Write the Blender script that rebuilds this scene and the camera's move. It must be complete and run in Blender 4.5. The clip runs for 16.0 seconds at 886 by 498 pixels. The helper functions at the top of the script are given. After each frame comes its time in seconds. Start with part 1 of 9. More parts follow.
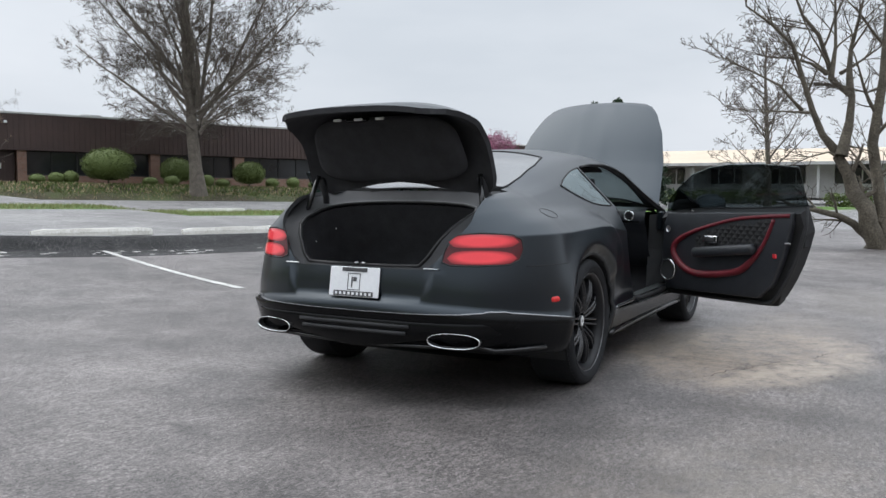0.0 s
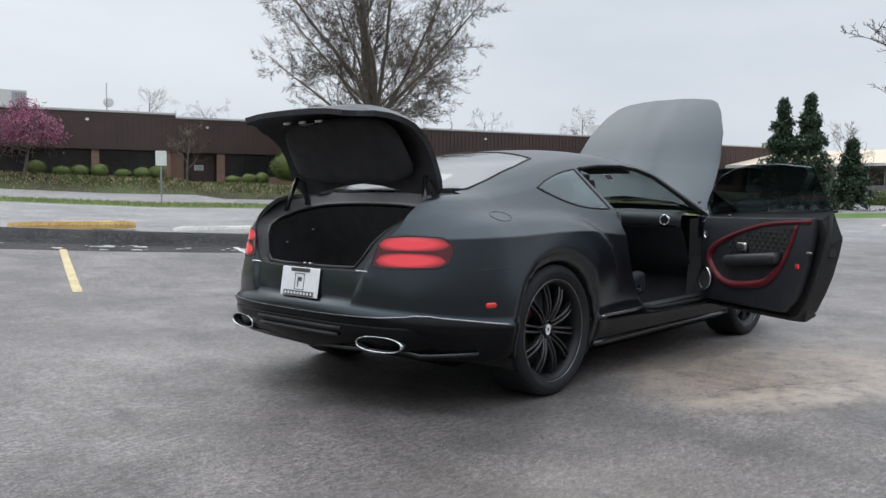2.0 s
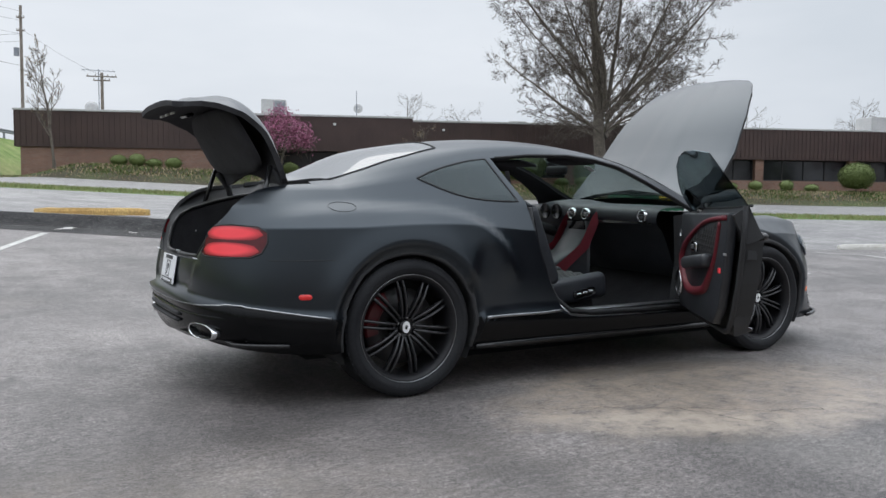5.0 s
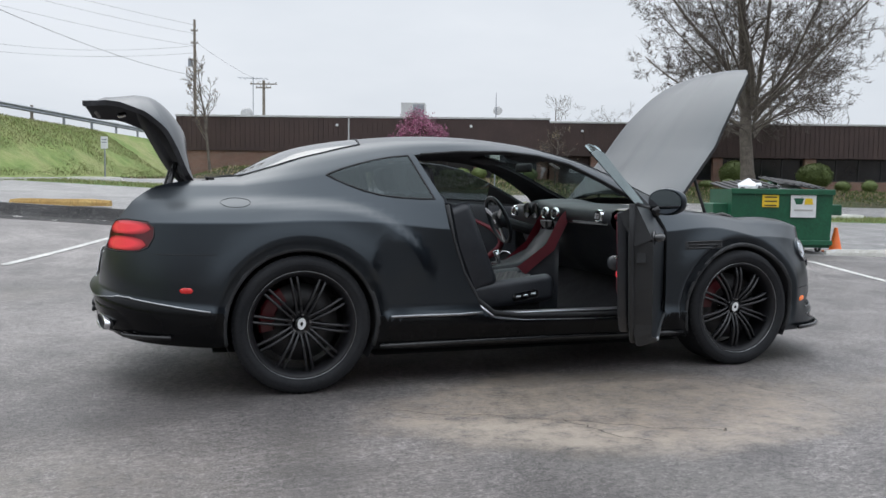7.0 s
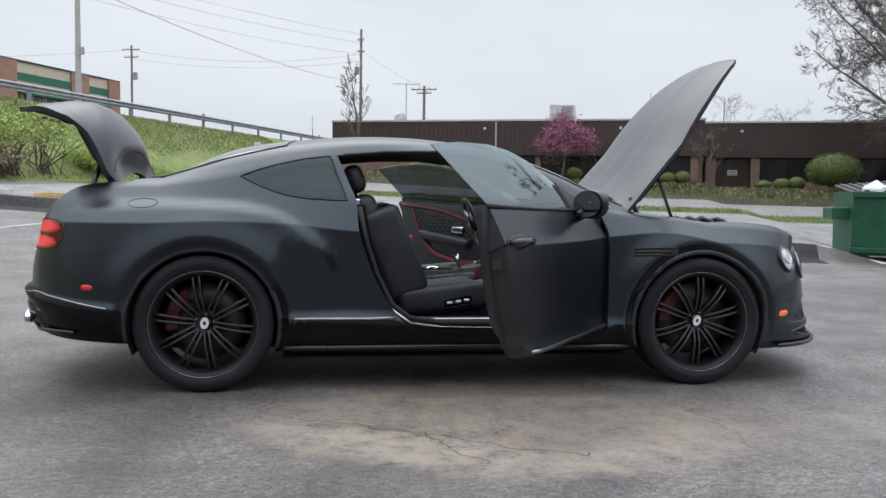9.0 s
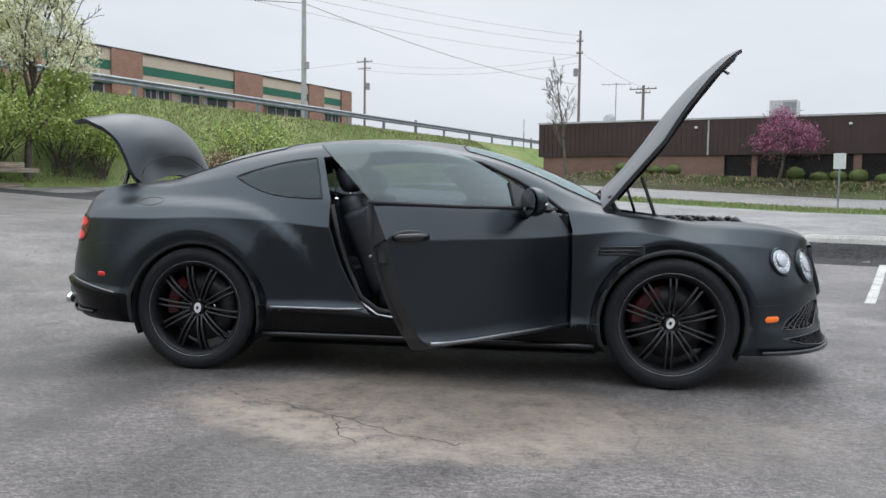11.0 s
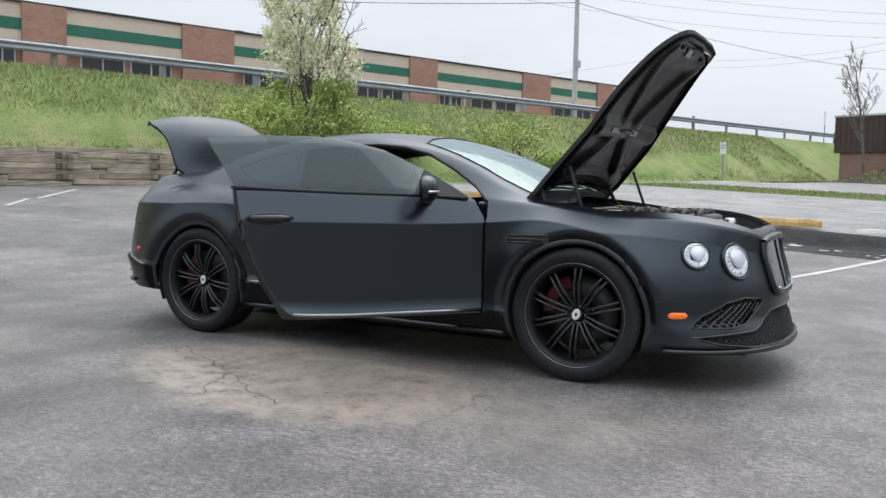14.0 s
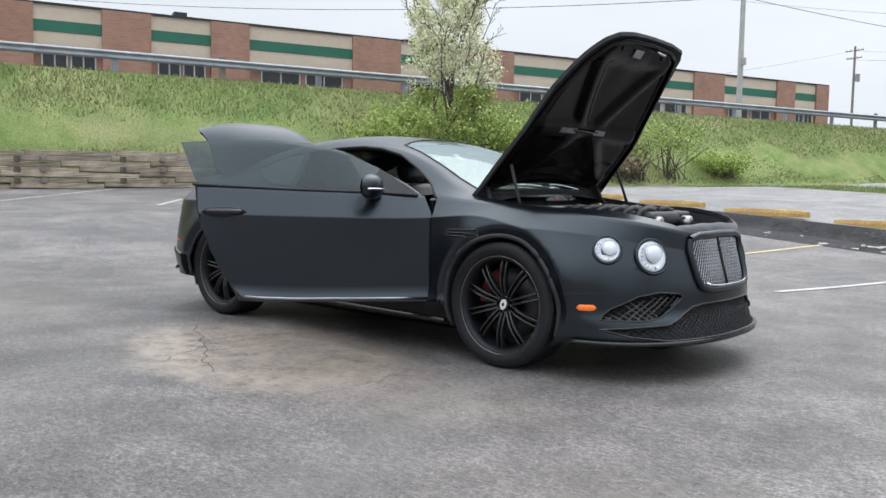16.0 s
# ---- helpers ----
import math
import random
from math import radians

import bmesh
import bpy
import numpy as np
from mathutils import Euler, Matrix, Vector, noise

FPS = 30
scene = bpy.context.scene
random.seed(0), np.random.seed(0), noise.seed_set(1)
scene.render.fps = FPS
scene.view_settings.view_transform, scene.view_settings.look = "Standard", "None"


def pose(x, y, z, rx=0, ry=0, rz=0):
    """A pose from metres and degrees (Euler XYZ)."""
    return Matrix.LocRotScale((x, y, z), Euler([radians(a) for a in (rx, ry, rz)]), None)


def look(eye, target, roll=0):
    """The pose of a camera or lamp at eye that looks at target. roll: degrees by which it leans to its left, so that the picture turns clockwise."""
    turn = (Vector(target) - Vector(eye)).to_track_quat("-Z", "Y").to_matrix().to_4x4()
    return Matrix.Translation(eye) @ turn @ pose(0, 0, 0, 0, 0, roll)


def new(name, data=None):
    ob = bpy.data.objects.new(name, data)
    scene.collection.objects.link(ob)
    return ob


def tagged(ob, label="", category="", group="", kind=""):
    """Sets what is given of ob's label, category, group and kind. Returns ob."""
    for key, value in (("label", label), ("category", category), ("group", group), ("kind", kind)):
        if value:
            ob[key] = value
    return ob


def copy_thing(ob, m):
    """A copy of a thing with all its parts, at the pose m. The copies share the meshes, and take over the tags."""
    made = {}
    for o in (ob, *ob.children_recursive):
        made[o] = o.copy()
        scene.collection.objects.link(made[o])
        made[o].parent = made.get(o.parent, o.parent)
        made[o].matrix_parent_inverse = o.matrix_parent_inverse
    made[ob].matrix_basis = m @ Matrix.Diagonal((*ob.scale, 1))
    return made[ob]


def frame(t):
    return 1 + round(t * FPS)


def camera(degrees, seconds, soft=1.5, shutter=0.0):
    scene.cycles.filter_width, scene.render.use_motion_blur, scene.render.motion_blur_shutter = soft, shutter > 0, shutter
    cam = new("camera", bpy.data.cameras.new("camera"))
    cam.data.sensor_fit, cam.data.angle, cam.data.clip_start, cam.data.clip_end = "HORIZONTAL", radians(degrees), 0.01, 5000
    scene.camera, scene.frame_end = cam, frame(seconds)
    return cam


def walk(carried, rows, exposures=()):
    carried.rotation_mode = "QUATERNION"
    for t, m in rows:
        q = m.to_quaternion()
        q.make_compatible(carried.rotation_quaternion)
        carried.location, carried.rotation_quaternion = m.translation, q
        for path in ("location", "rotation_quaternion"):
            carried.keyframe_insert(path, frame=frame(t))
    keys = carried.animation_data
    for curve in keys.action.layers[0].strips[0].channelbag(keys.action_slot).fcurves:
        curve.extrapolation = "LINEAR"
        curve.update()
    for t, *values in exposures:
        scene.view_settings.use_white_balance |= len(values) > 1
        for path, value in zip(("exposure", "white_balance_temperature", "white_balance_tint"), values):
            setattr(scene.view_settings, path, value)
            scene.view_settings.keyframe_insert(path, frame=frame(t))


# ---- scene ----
cam = camera(56.3, 16.0)

PATH = [
    (0, (-5.949, -2.451, 1.104), (-4.194, -1.501, 0.968), 0.2),
    (0.5, (-5.782, -2.736, 1.1), (-4.062, -1.726, 0.964), 0.4),
    (1, (-5.611, -3.007, 1.104), (-3.946, -1.908, 0.969), 0.4),
    (1.5, (-5.373, -3.234, 1.099), (-3.779, -2.034, 0.963), 0.5),
    (2, (-5.162, -3.476, 1.116), (-3.67, -2.151, 0.98), 0.4),
    (2.5, (-4.92, -3.71, 1.112), (-3.537, -2.272, 0.979), 0.5),
    (3, (-4.636, -3.925, 1.097), (-3.32, -2.425, 0.96), 0.4),
    (3.5, (-4.338, -4.131, 1.089), (-3.094, -2.571, 0.952), 0.4),
    (4, (-4.011, -4.32, 1.082), (-2.84, -2.705, 0.943), 0.5),
    (6.5, (-2.446, -5.136, 1.07), (-1.704, -3.283, 0.934), 0.7),
    (7, (-2.11, -5.189, 1.064), (-1.446, -3.307, 0.926), 0.8),
    (7.5, (-1.776, -5.244, 1.08), (-1.192, -3.336, 0.942), 0.7),
    (8, (-1.418, -5.291, 1.101), (-0.942, -3.353, 0.964), 0.8),
    (8.5, (-1.063, -5.298, 1.08), (-0.691, -3.338, 0.941), 0.8),
    (9, (-0.716, -5.368, 1.073), (-0.446, -3.391, 0.937), 0.9),
    (9.5, (-0.351, -5.477, 1.075), (-0.212, -3.486, 0.943), 0.8),
    (12, (1.491, -5.555, 1.058), (0.994, -3.624, 0.914), 0.9),
    (12.5, (1.853, -5.468, 1.045), (1.264, -3.563, 0.898), 1.0),
    (13, (2.168, -5.358, 1.056), (1.451, -3.497, 0.909), 1.1),
    (13.5, (2.508, -5.279, 1.07), (1.641, -3.482, 0.922), 1.1),
    (14, (2.878, -5.146, 1.041), (1.918, -3.398, 0.891), 1.0),
    (14.5, (3.24, -5.05, 1.032), (2.189, -3.355, 0.886), 1.1),
    (15, (3.59, -4.969, 1.048), (2.422, -3.353, 0.903), 1.1),
    (15.5, (3.933, -4.844, 1.028), (2.687, -3.287, 0.881), 1.0),
    (16, (4.207, -4.693, 1.03), (2.899, -3.187, 0.881), 1.0),
]
walk(cam, [(t, look(eye, target, roll)) for t, eye, target, roll in PATH], exposures=[(0.0, 0.08), (4.0, 0.04), (9.0, 0.04), (12.5, 0.06), (16.0, 0.24)])

# ---------- world, sun ----------
world = bpy.data.worlds.new("overcast_sky")
scene.world = world
world.use_nodes = True
wn, wl = world.node_tree.nodes, world.node_tree.links
wn.clear()
w_out = wn.new("ShaderNodeOutputWorld")
w_bg = wn.new("ShaderNodeBackground")
sky = wn.new("ShaderNodeTexSky")
sky.sky_type = "NISHITA"
sky.sun_disc = False
sky.sun_elevation, sky.sun_rotation = radians(56), radians(354)
sky.air_density, sky.dust_density = 1.0, 6.0
w_hsv = wn.new("ShaderNodeHueSaturation")
w_hsv.inputs["Saturation"].default_value = 0.25
w_co = wn.new("ShaderNodeTexCoord")
w_map = wn.new("ShaderNodeMapping")
w_map.inputs["Scale"].default_value = (1.0, 1.0, 3.5)
w_no = wn.new("ShaderNodeTexNoise")
w_no.inputs["Scale"].default_value = 1.6
w_no.inputs["Detail"].default_value = 5.0
w_no.inputs["Roughness"].default_value = 0.55
w_ramp = wn.new("ShaderNodeValToRGB")
w_ramp.color_ramp.elements[0].position, w_ramp.color_ramp.elements[0].color = 0.33, (6.6, 7.2, 7.95, 1)
w_ramp.color_ramp.elements[1].position, w_ramp.color_ramp.elements[1].color = 0.68, (8.0, 8.5, 9.2, 1)
w_mix = wn.new("ShaderNodeMix")
w_mix.data_type = "RGBA"
w_mix.inputs["Factor"].default_value = 0.88
wl.new(w_co.outputs["Generated"], w_map.inputs["Vector"])
wl.new(w_map.outputs["Vector"], w_no.inputs["Vector"])
wl.new(w_no.outputs["Fac"], w_ramp.inputs["Fac"])
wl.new(sky.outputs["Color"], w_hsv.inputs["Color"])
wl.new(w_hsv.outputs["Color"], w_mix.inputs["A"])
wl.new(w_ramp.outputs["Color"], w_mix.inputs["B"])
# an overcast sky is nearly three times as bright overhead as near the horizon
w_sep = wn.new("ShaderNodeSeparateXYZ")
w_rise = wn.new("ShaderNodeMapRange")
w_rise.interpolation_type = "SMOOTHSTEP"
w_rise.inputs["From Min"].default_value, w_rise.inputs["From Max"].default_value = 0.22, 1.0
w_rise.inputs["To Min"].default_value, w_rise.inputs["To Max"].default_value = 1.0, 2.9
w_mul = wn.new("ShaderNodeMix")
w_mul.data_type, w_mul.blend_type = "RGBA", "MULTIPLY"
w_mul.inputs["Factor"].default_value = 1.0
wl.new(w_co.outputs["Generated"], w_sep.inputs["Vector"])
wl.new(w_sep.outputs["Z"], w_rise.inputs["Value"])
wl.new(w_mix.outputs["Result"], w_mul.inputs["A"])
wl.new(w_rise.outputs["Result"], w_mul.inputs["B"])
wl.new(w_mul.outputs["Result"], w_bg.inputs["Color"])
wl.new(w_bg.outputs["Background"], w_out.inputs["Surface"])
w_bg.inputs["Strength"].default_value = 0.1
sun_data = bpy.data.lights.new("sun", "SUN")
sun_data.energy, sun_data.angle, sun_data.color = 0.6, radians(60), (1.0, 0.97, 0.93)
sun = new("sun", sun_data)
sun.matrix_world = look((0, 0, 60), (4, -40, 0))


# ---------- materials ----------
def mat_new(name):
    m = bpy.data.materials.new(name)
    m.use_nodes = True
    return m, m.node_tree.nodes, m.node_tree.links, m.node_tree.nodes["Principled BSDF"]


def noise_tex(nodes, links, scale, detail=4.0, rough=0.55, coord="Object", stretch=None):
    co = nodes.new("ShaderNodeTexCoord")
    no = nodes.new("ShaderNodeTexNoise")
    no.inputs["Scale"].default_value = scale
    no.inputs["Detail"].default_value = detail
    no.inputs["Roughness"].default_value = rough
    src = co.outputs[coord]
    if stretch:
        mp = nodes.new("ShaderNodeMapping")
        mp.inputs["Scale"].default_value = stretch
        links.new(src, mp.inputs["Vector"])
        src = mp.outputs["Vector"]
    links.new(src, no.inputs["Vector"])
    return no.outputs["Fac"]


def ramp(nodes, links, fac, stops):
    r = nodes.new("ShaderNodeValToRGB")
    els = r.color_ramp.elements
    while len(els) < len(stops):
        els.new(0.5)
    for e, (p, c) in zip(els, stops):
        e.position, e.color = p, (*c, 1) if len(c) == 3 else c
    links.new(fac, r.inputs["Fac"])
    return r.outputs["Color"]


def mixc(nodes, links, fac, a, b, mode="MIX"):
    m = nodes.new("ShaderNodeMix")
    m.data_type, m.blend_type = "RGBA", mode
    for sock, v in (("Factor", fac), ("A", a), ("B", b)):
        if isinstance(v, (int, float)):
            m.inputs[sock].default_value = v
        elif isinstance(v, tuple):
            m.inputs[sock].default_value = (*v, 1)
        else:
            links.new(v, m.inputs[sock])
    return m.outputs["Result"]


def bump(nodes, links, bsdf, height, strength, distance):
    b = nodes.new("ShaderNodeBump")
    b.inputs["Strength"].default_value, b.inputs["Distance"].default_value = strength, distance
    links.new(height, b.inputs["Height"])
    links.new(b.outputs["Normal"], bsdf.inputs["Normal"])


def surface(name, c1, c2, rough=0.6, metal=0.0, scale=8.0, fine=60.0, bumps=0.15, dist=0.004, var=0.08, spec=None, coat=0.0):
    """A plain surface with a large and a fine variation of its colour and relief."""
    m, n, l, b = mat_new(name)
    big = noise_tex(n, l, scale, 4, 0.6)
    small = noise_tex(n, l, fine, 3, 0.6)
    col = ramp(n, l, big, [(0.3, c1), (0.7, c2)])
    col = mixc(n, l, var, col, ramp(n, l, small, [(0.35, (0, 0, 0)), (0.65, (1, 1, 1))]), "OVERLAY")
    l.new(col, b.inputs["Base Color"])
    b.inputs["Roughness"].default_value, b.inputs["Metallic"].default_value = rough, metal
    if spec is not None:
        b.inputs["Specular IOR Level"].default_value = spec
    if coat:
        b.inputs["Coat Weight"].default_value = coat
    if bumps:
        bump(n, l, b, small, bumps, dist)
    return m


def glass_mat(name, tint, rough=0.02, opacity=0.0, body=(0.01, 0.012, 0.014), ior=1.52, rise=3.0, sheen=(0.8, 0.8, 0.8)):
    """Thin pane: a clear film that tints, with a glossy face."""
    m, n, l, b = mat_new(name)
    out = n["Material Output"]
    tr = n.new("ShaderNodeBsdfTransparent")
    tr.inputs["Color"].default_value = (*tint, 1)
    b.inputs["Base Color"].default_value = (*body, 1)
    b.inputs["Roughness"].default_value = rough
    b.inputs["Specular IOR Level"].default_value = 0.5
    lw = n.new("ShaderNodeLayerWeight")
    pw = n.new("ShaderNodeMath")
    pw.operation = "POWER"
    pw.inputs[1].default_value = rise
    l.new(lw.outputs["Facing"], pw.inputs[0])
    fr = n.new("ShaderNodeMapRange")
    r0 = ((ior - 1) / (ior + 1)) ** 2
    fr.inputs["To Min"].default_value, fr.inputs["To Max"].default_value = r0, 1.0
    l.new(pw.outputs["Value"], fr.inputs["Value"])
    gl = n.new("ShaderNodeBsdfGlossy")
    gl.inputs["Roughness"].default_value = rough
    gl.inputs["Color"].default_value = (*sheen, 1)
    mx = n.new("ShaderNodeMixShader")
    l.new(fr.outputs["Result"], mx.inputs["Fac"])
    l.new(tr.outputs["BSDF"], mx.inputs[1])
    l.new(gl.outputs["BSDF"], mx.inputs[2])
    m2 = n.new("ShaderNodeMixShader")
    m2.inputs["Fac"].default_value = opacity
    l.new(mx.outputs["Shader"], m2.inputs[1])
    l.new(b.outputs["BSDF"], m2.inputs[2])
    l.new(m2.outputs["Shader"], out.inputs["Surface"])
    return m


def film_mat():
    m, n, l, b = mat_new("clear_inner_face")
    tr = n.new("ShaderNodeBsdfTransparent")
    l.new(tr.outputs["BSDF"], n["Material Output"].inputs["Surface"])
    return m


def asphalt_mat(name, lo, hi, stains=False, spec=0.45, rough=0.52):
    m, n, l, b = mat_new(name)
    big = noise_tex(n, l, 0.35, 5, 0.6)
    mid = noise_tex(n, l, 3.4, 6, 0.7)
    grit = noise_tex(n, l, 75, 5, 0.85)
    col = ramp(n, l, big, [(0.36, lo), (0.64, hi)])
    patch = noise_tex(n, l, 1.05, 5, 0.62)
    col = mixc(n, l, 0.38, col, ramp(n, l, patch, [(0.36, (0.12, 0.12, 0.12)), (0.64, (0.86, 0.85, 0.83))]), "OVERLAY")
    col = mixc(n, l, 0.34, col, ramp(n, l, mid, [(0.36, (0.1, 0.1, 0.1)), (0.72, (0.9, 0.9, 0.9))]), "OVERLAY")
    col = mixc(n, l, 0.70, col, ramp(n, l, grit, [(0.38, (0.0, 0.0, 0.0)), (0.64, (1, 1, 1))]), "OVERLAY")
    fleck = noise_tex(n, l, 28, 7, 0.85, stretch=(0.8, 1.2, 1))
    col = mixc(n, l, 0.62, col, ramp(n, l, fleck, [(0.42, (0.10, 0.10, 0.10)), (0.60, (0.95, 0.94, 0.92))]), "OVERLAY")
    chip = noise_tex(n, l, 95, 2, 0.5)
    col = mixc(n, l, ramp(n, l, chip, [(0.62, (0, 0, 0)), (0.68, (0.5, 0.5, 0.5))]), col, (0.40, 0.385, 0.36))
    if stains:
        co = n.new("ShaderNodeTexCoord")
        wob = n.new("ShaderNodeTexNoise")
        wob.inputs["Scale"].default_value, wob.inputs["Detail"].default_value, wob.inputs["Roughness"].default_value = 1.5, 10, 0.68
        l.new(co.outputs["Object"], wob.inputs["Vector"])

        def blot(cx, cy, rx, ry, turn, edge, wobble):
            mp = n.new("ShaderNodeMapping")
            mp.vector_type = "TEXTURE"
            mp.inputs["Location"].default_value = (cx, cy, 0)
            mp.inputs["Rotation"].default_value = (0, 0, radians(turn))
            mp.inputs["Scale"].default_value = (rx, ry, 50)
            l.new(co.outputs["Object"], mp.inputs["Vector"])
            ln = n.new("ShaderNodeVectorMath")
            ln.operation = "LENGTH"
            l.new(mp.outputs["Vector"], ln.inputs[0])
            ad = n.new("ShaderNodeMath")
            ad.operation = "MULTIPLY_ADD"
            l.new(wob.outputs["Fac"], ad.inputs[0])
            ad.inputs[1].default_value = wobble
            l.new(ln.outputs["Value"], ad.inputs[2])
            mr = n.new("ShaderNodeMapRange")
            mr.inputs["From Min"].default_value, mr.inputs["From Max"].default_value = 1.0 + wobble * 0.5 + edge, 1.0 + wobble * 0.5 - edge
            l.new(ad.outputs["Value"], mr.inputs["Value"])
            return mr.outputs["Result"]

        def times(a, k):
            q = n.new("ShaderNodeMath")
            q.operation = "MULTIPLY"
            l.new(a, q.inputs[0])
            if isinstance(k, float):
                q.inputs[1].default_value = k
            else:
                l.new(k, q.inputs[1])
            return q.outputs["Value"]
        dust_grain = noise_tex(n, l, 7.0, 9, 0.8)
        dg = n.new("ShaderNodeMapRange")
        dg.inputs["From Min"].default_value, dg.inputs["From Max"].default_value = 0.36, 0.60
        l.new(dust_grain, dg.inputs["Value"])
        for cx, cy, rx, ry, turn, edge, wob_k, colour, k in STAINS_AND_DARK_STRIPS:
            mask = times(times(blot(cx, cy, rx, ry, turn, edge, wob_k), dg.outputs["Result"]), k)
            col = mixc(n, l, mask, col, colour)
        # cracks: thin dark lines along cell borders, in a few places only
        cr_map = n.new("ShaderNodeMapping")
        cr_map.inputs["Scale"].default_value = (0.42, 0.42, 0.0)
        wv = n.new("ShaderNodeVectorMath")
        wv.operation = "MULTIPLY_ADD"
        wn2 = n.new("ShaderNodeTexNoise")
        wn2.inputs["Scale"].default_value, wn2.inputs["Detail"].default_value = 2.5, 6
        l.new(co.outputs["Object"], wn2.inputs["Vector"])
        l.new(wn2.outputs["Color"], wv.inputs[0])
        wv.inputs[1].default_value = (0.55, 0.55, 0)
        l.new(co.outputs["Object"], wv.inputs[2])
        l.new(wv.outputs["Vector"], cr_map.inputs["Vector"])
        vo = n.new("ShaderNodeTexVoronoi")
        vo.feature = "DISTANCE_TO_EDGE"
        vo.inputs["Scale"].default_value = 1.0
        l.new(cr_map.outputs["Vector"], vo.inputs["Vector"])
        cr = n.new("ShaderNodeMapRange")
        cr.inputs["From Min"].default_value, cr.inputs["From Max"].default_value = 0.0030, 0.0008
        l.new(vo.outputs["Distance"], cr.inputs["Value"])
        patchy = n.new("ShaderNodeMapRange")
        patchy.inputs["From Min"].default_value, patchy.inputs["From Max"].default_value = 0.52, 0.6
        l.new(noise_tex(n, l, 0.33, 3, 0.5), patchy.inputs["Value"])
        col = mixc(n, l, times(times(cr.outputs["Result"], patchy.outputs["Result"]), 0.4), col, (0.02, 0.02, 0.02))
    l.new(col, b.inputs["Base Color"])
    b.inputs["Roughness"].default_value = rough
    b.inputs["Specular IOR Level"].default_value = spec
    bump(n, l, b, grit, 0.55, 0.006)
    return m


STAINS_AND_DARK_STRIPS = (
    # x, y, half-length, half-width, turn, softness, raggedness, colour, strength
    (0.05, -1.60, 1.12, 0.72, -4, 0.16, 1.0, (0.344, 0.275, 0.215), 0.80),
    (-0.42, -1.98, 0.62, 0.20, -28, 0.30, 0.9, (0.410, 0.353, 0.295), 0.65),
    (0.45, -2.20, 0.60, 0.16, 12, 0.35, 0.9, (0.394, 0.336, 0.283), 0.55),
    (1.35, -1.75, 0.8, 0.42, 6, 0.4, 1.0, (0.279, 0.234, 0.193), 0.50),
    # dark narrow strip close along the car's sill
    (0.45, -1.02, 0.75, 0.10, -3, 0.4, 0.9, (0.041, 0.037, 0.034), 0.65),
    (3.4, -2.3, 1.3, 0.5, 10, 0.4, 0.8, (0.246, 0.221, 0.189), 0.35),
    # dark narrow strip running out beside the rear wheel
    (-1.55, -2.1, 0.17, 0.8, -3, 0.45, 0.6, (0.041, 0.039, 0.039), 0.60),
    (-4.2, -1.9, 2.4, 0.7, -4, 0.5, 1.3, (0.189, 0.160, 0.131), 0.5),
    # two dark narrow strips behind the car
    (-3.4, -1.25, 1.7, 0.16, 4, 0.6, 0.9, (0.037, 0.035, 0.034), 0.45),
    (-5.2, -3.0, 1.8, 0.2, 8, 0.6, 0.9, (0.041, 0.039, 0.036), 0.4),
    (-3.2, -2.3, 0.9, 0.35, 35, 0.4, 0.8, (0.213, 0.197, 0.172), 0.4),
    (-4.4, 3.4, 1.4, 0.5, 15, 0.4, 0.8, (0.221, 0.197, 0.164), 0.4),
    (2.2, -3.3, 1.7, 0.25, -70, 0.5, 0.7, (0.197, 0.189, 0.180), 0.35),
    (0.2, -3.2, 1.6, 0.3, -55, 0.5, 0.7, (0.197, 0.189, 0.172), 0.35),
)


def grass_mat(name, c1, c2, c3, scale=1.2):
    m, n, l, b = mat_new(name)
    big = noise_tex(n, l, 0.22, 5, 0.6)
    mid = noise_tex(n, l, scale, 6, 0.7)
    fine = noise_tex(n, l, 26, 3, 0.7)
    col = ramp(n, l, mid, [(0.3, c1), (0.55, c2), (0.78, c3)])
    col = mixc(n, l, ramp(n, l, big, [(0.45, (0, 0, 0)), (0.7, (0.6, 0.6, 0.6))]), col, c3)
    col = mixc(n, l, 0.45, col, ramp(n, l, fine, [(0.3, (0, 0, 0)), (0.7, (1, 1, 1))]), "OVERLAY")
    l.new(col, b.inputs["Base Color"])
    b.inputs["Roughness"].default_value = 0.9
    b.inputs["Specular IOR Level"].default_value = 0.2
    bump(n, l, b, fine, 0.8, 0.05)
    return m


def brick_mat(name, c1, c2, mortar, bw=0.2, bh=0.067):
    m, n, l, b = mat_new(name)
    co = n.new("ShaderNodeTexCoord")
    mp = n.new("ShaderNodeMapping")
    br = n.new("ShaderNodeTexBrick")
    br.inputs["Color1"].default_value, br.inputs["Color2"].default_value = (*c1, 1), (*c2, 1)
    br.inputs["Mortar"].default_value = (*mortar, 1)
    br.inputs["Scale"].default_value = 1.0
    br.inputs["Brick Width"].default_value, br.inputs["Row Height"].default_value = bw, bh
    br.inputs["Mortar Size"].default_value = 0.008
    l.new(co.outputs["UV"], br.inputs["Vector"])
    big = noise_tex(n, l, 0.5, 4, 0.6)
    col = mixc(n, l, 0.25, br.outputs["Color"], ramp(n, l, big, [(0.3, (0.2, 0.2, 0.2)), (0.7, (0.8, 0.8, 0.8))]), "OVERLAY")
    l.new(col, b.inputs["Base Color"])
    b.inputs["Roughness"].default_value = 0.85
    return m


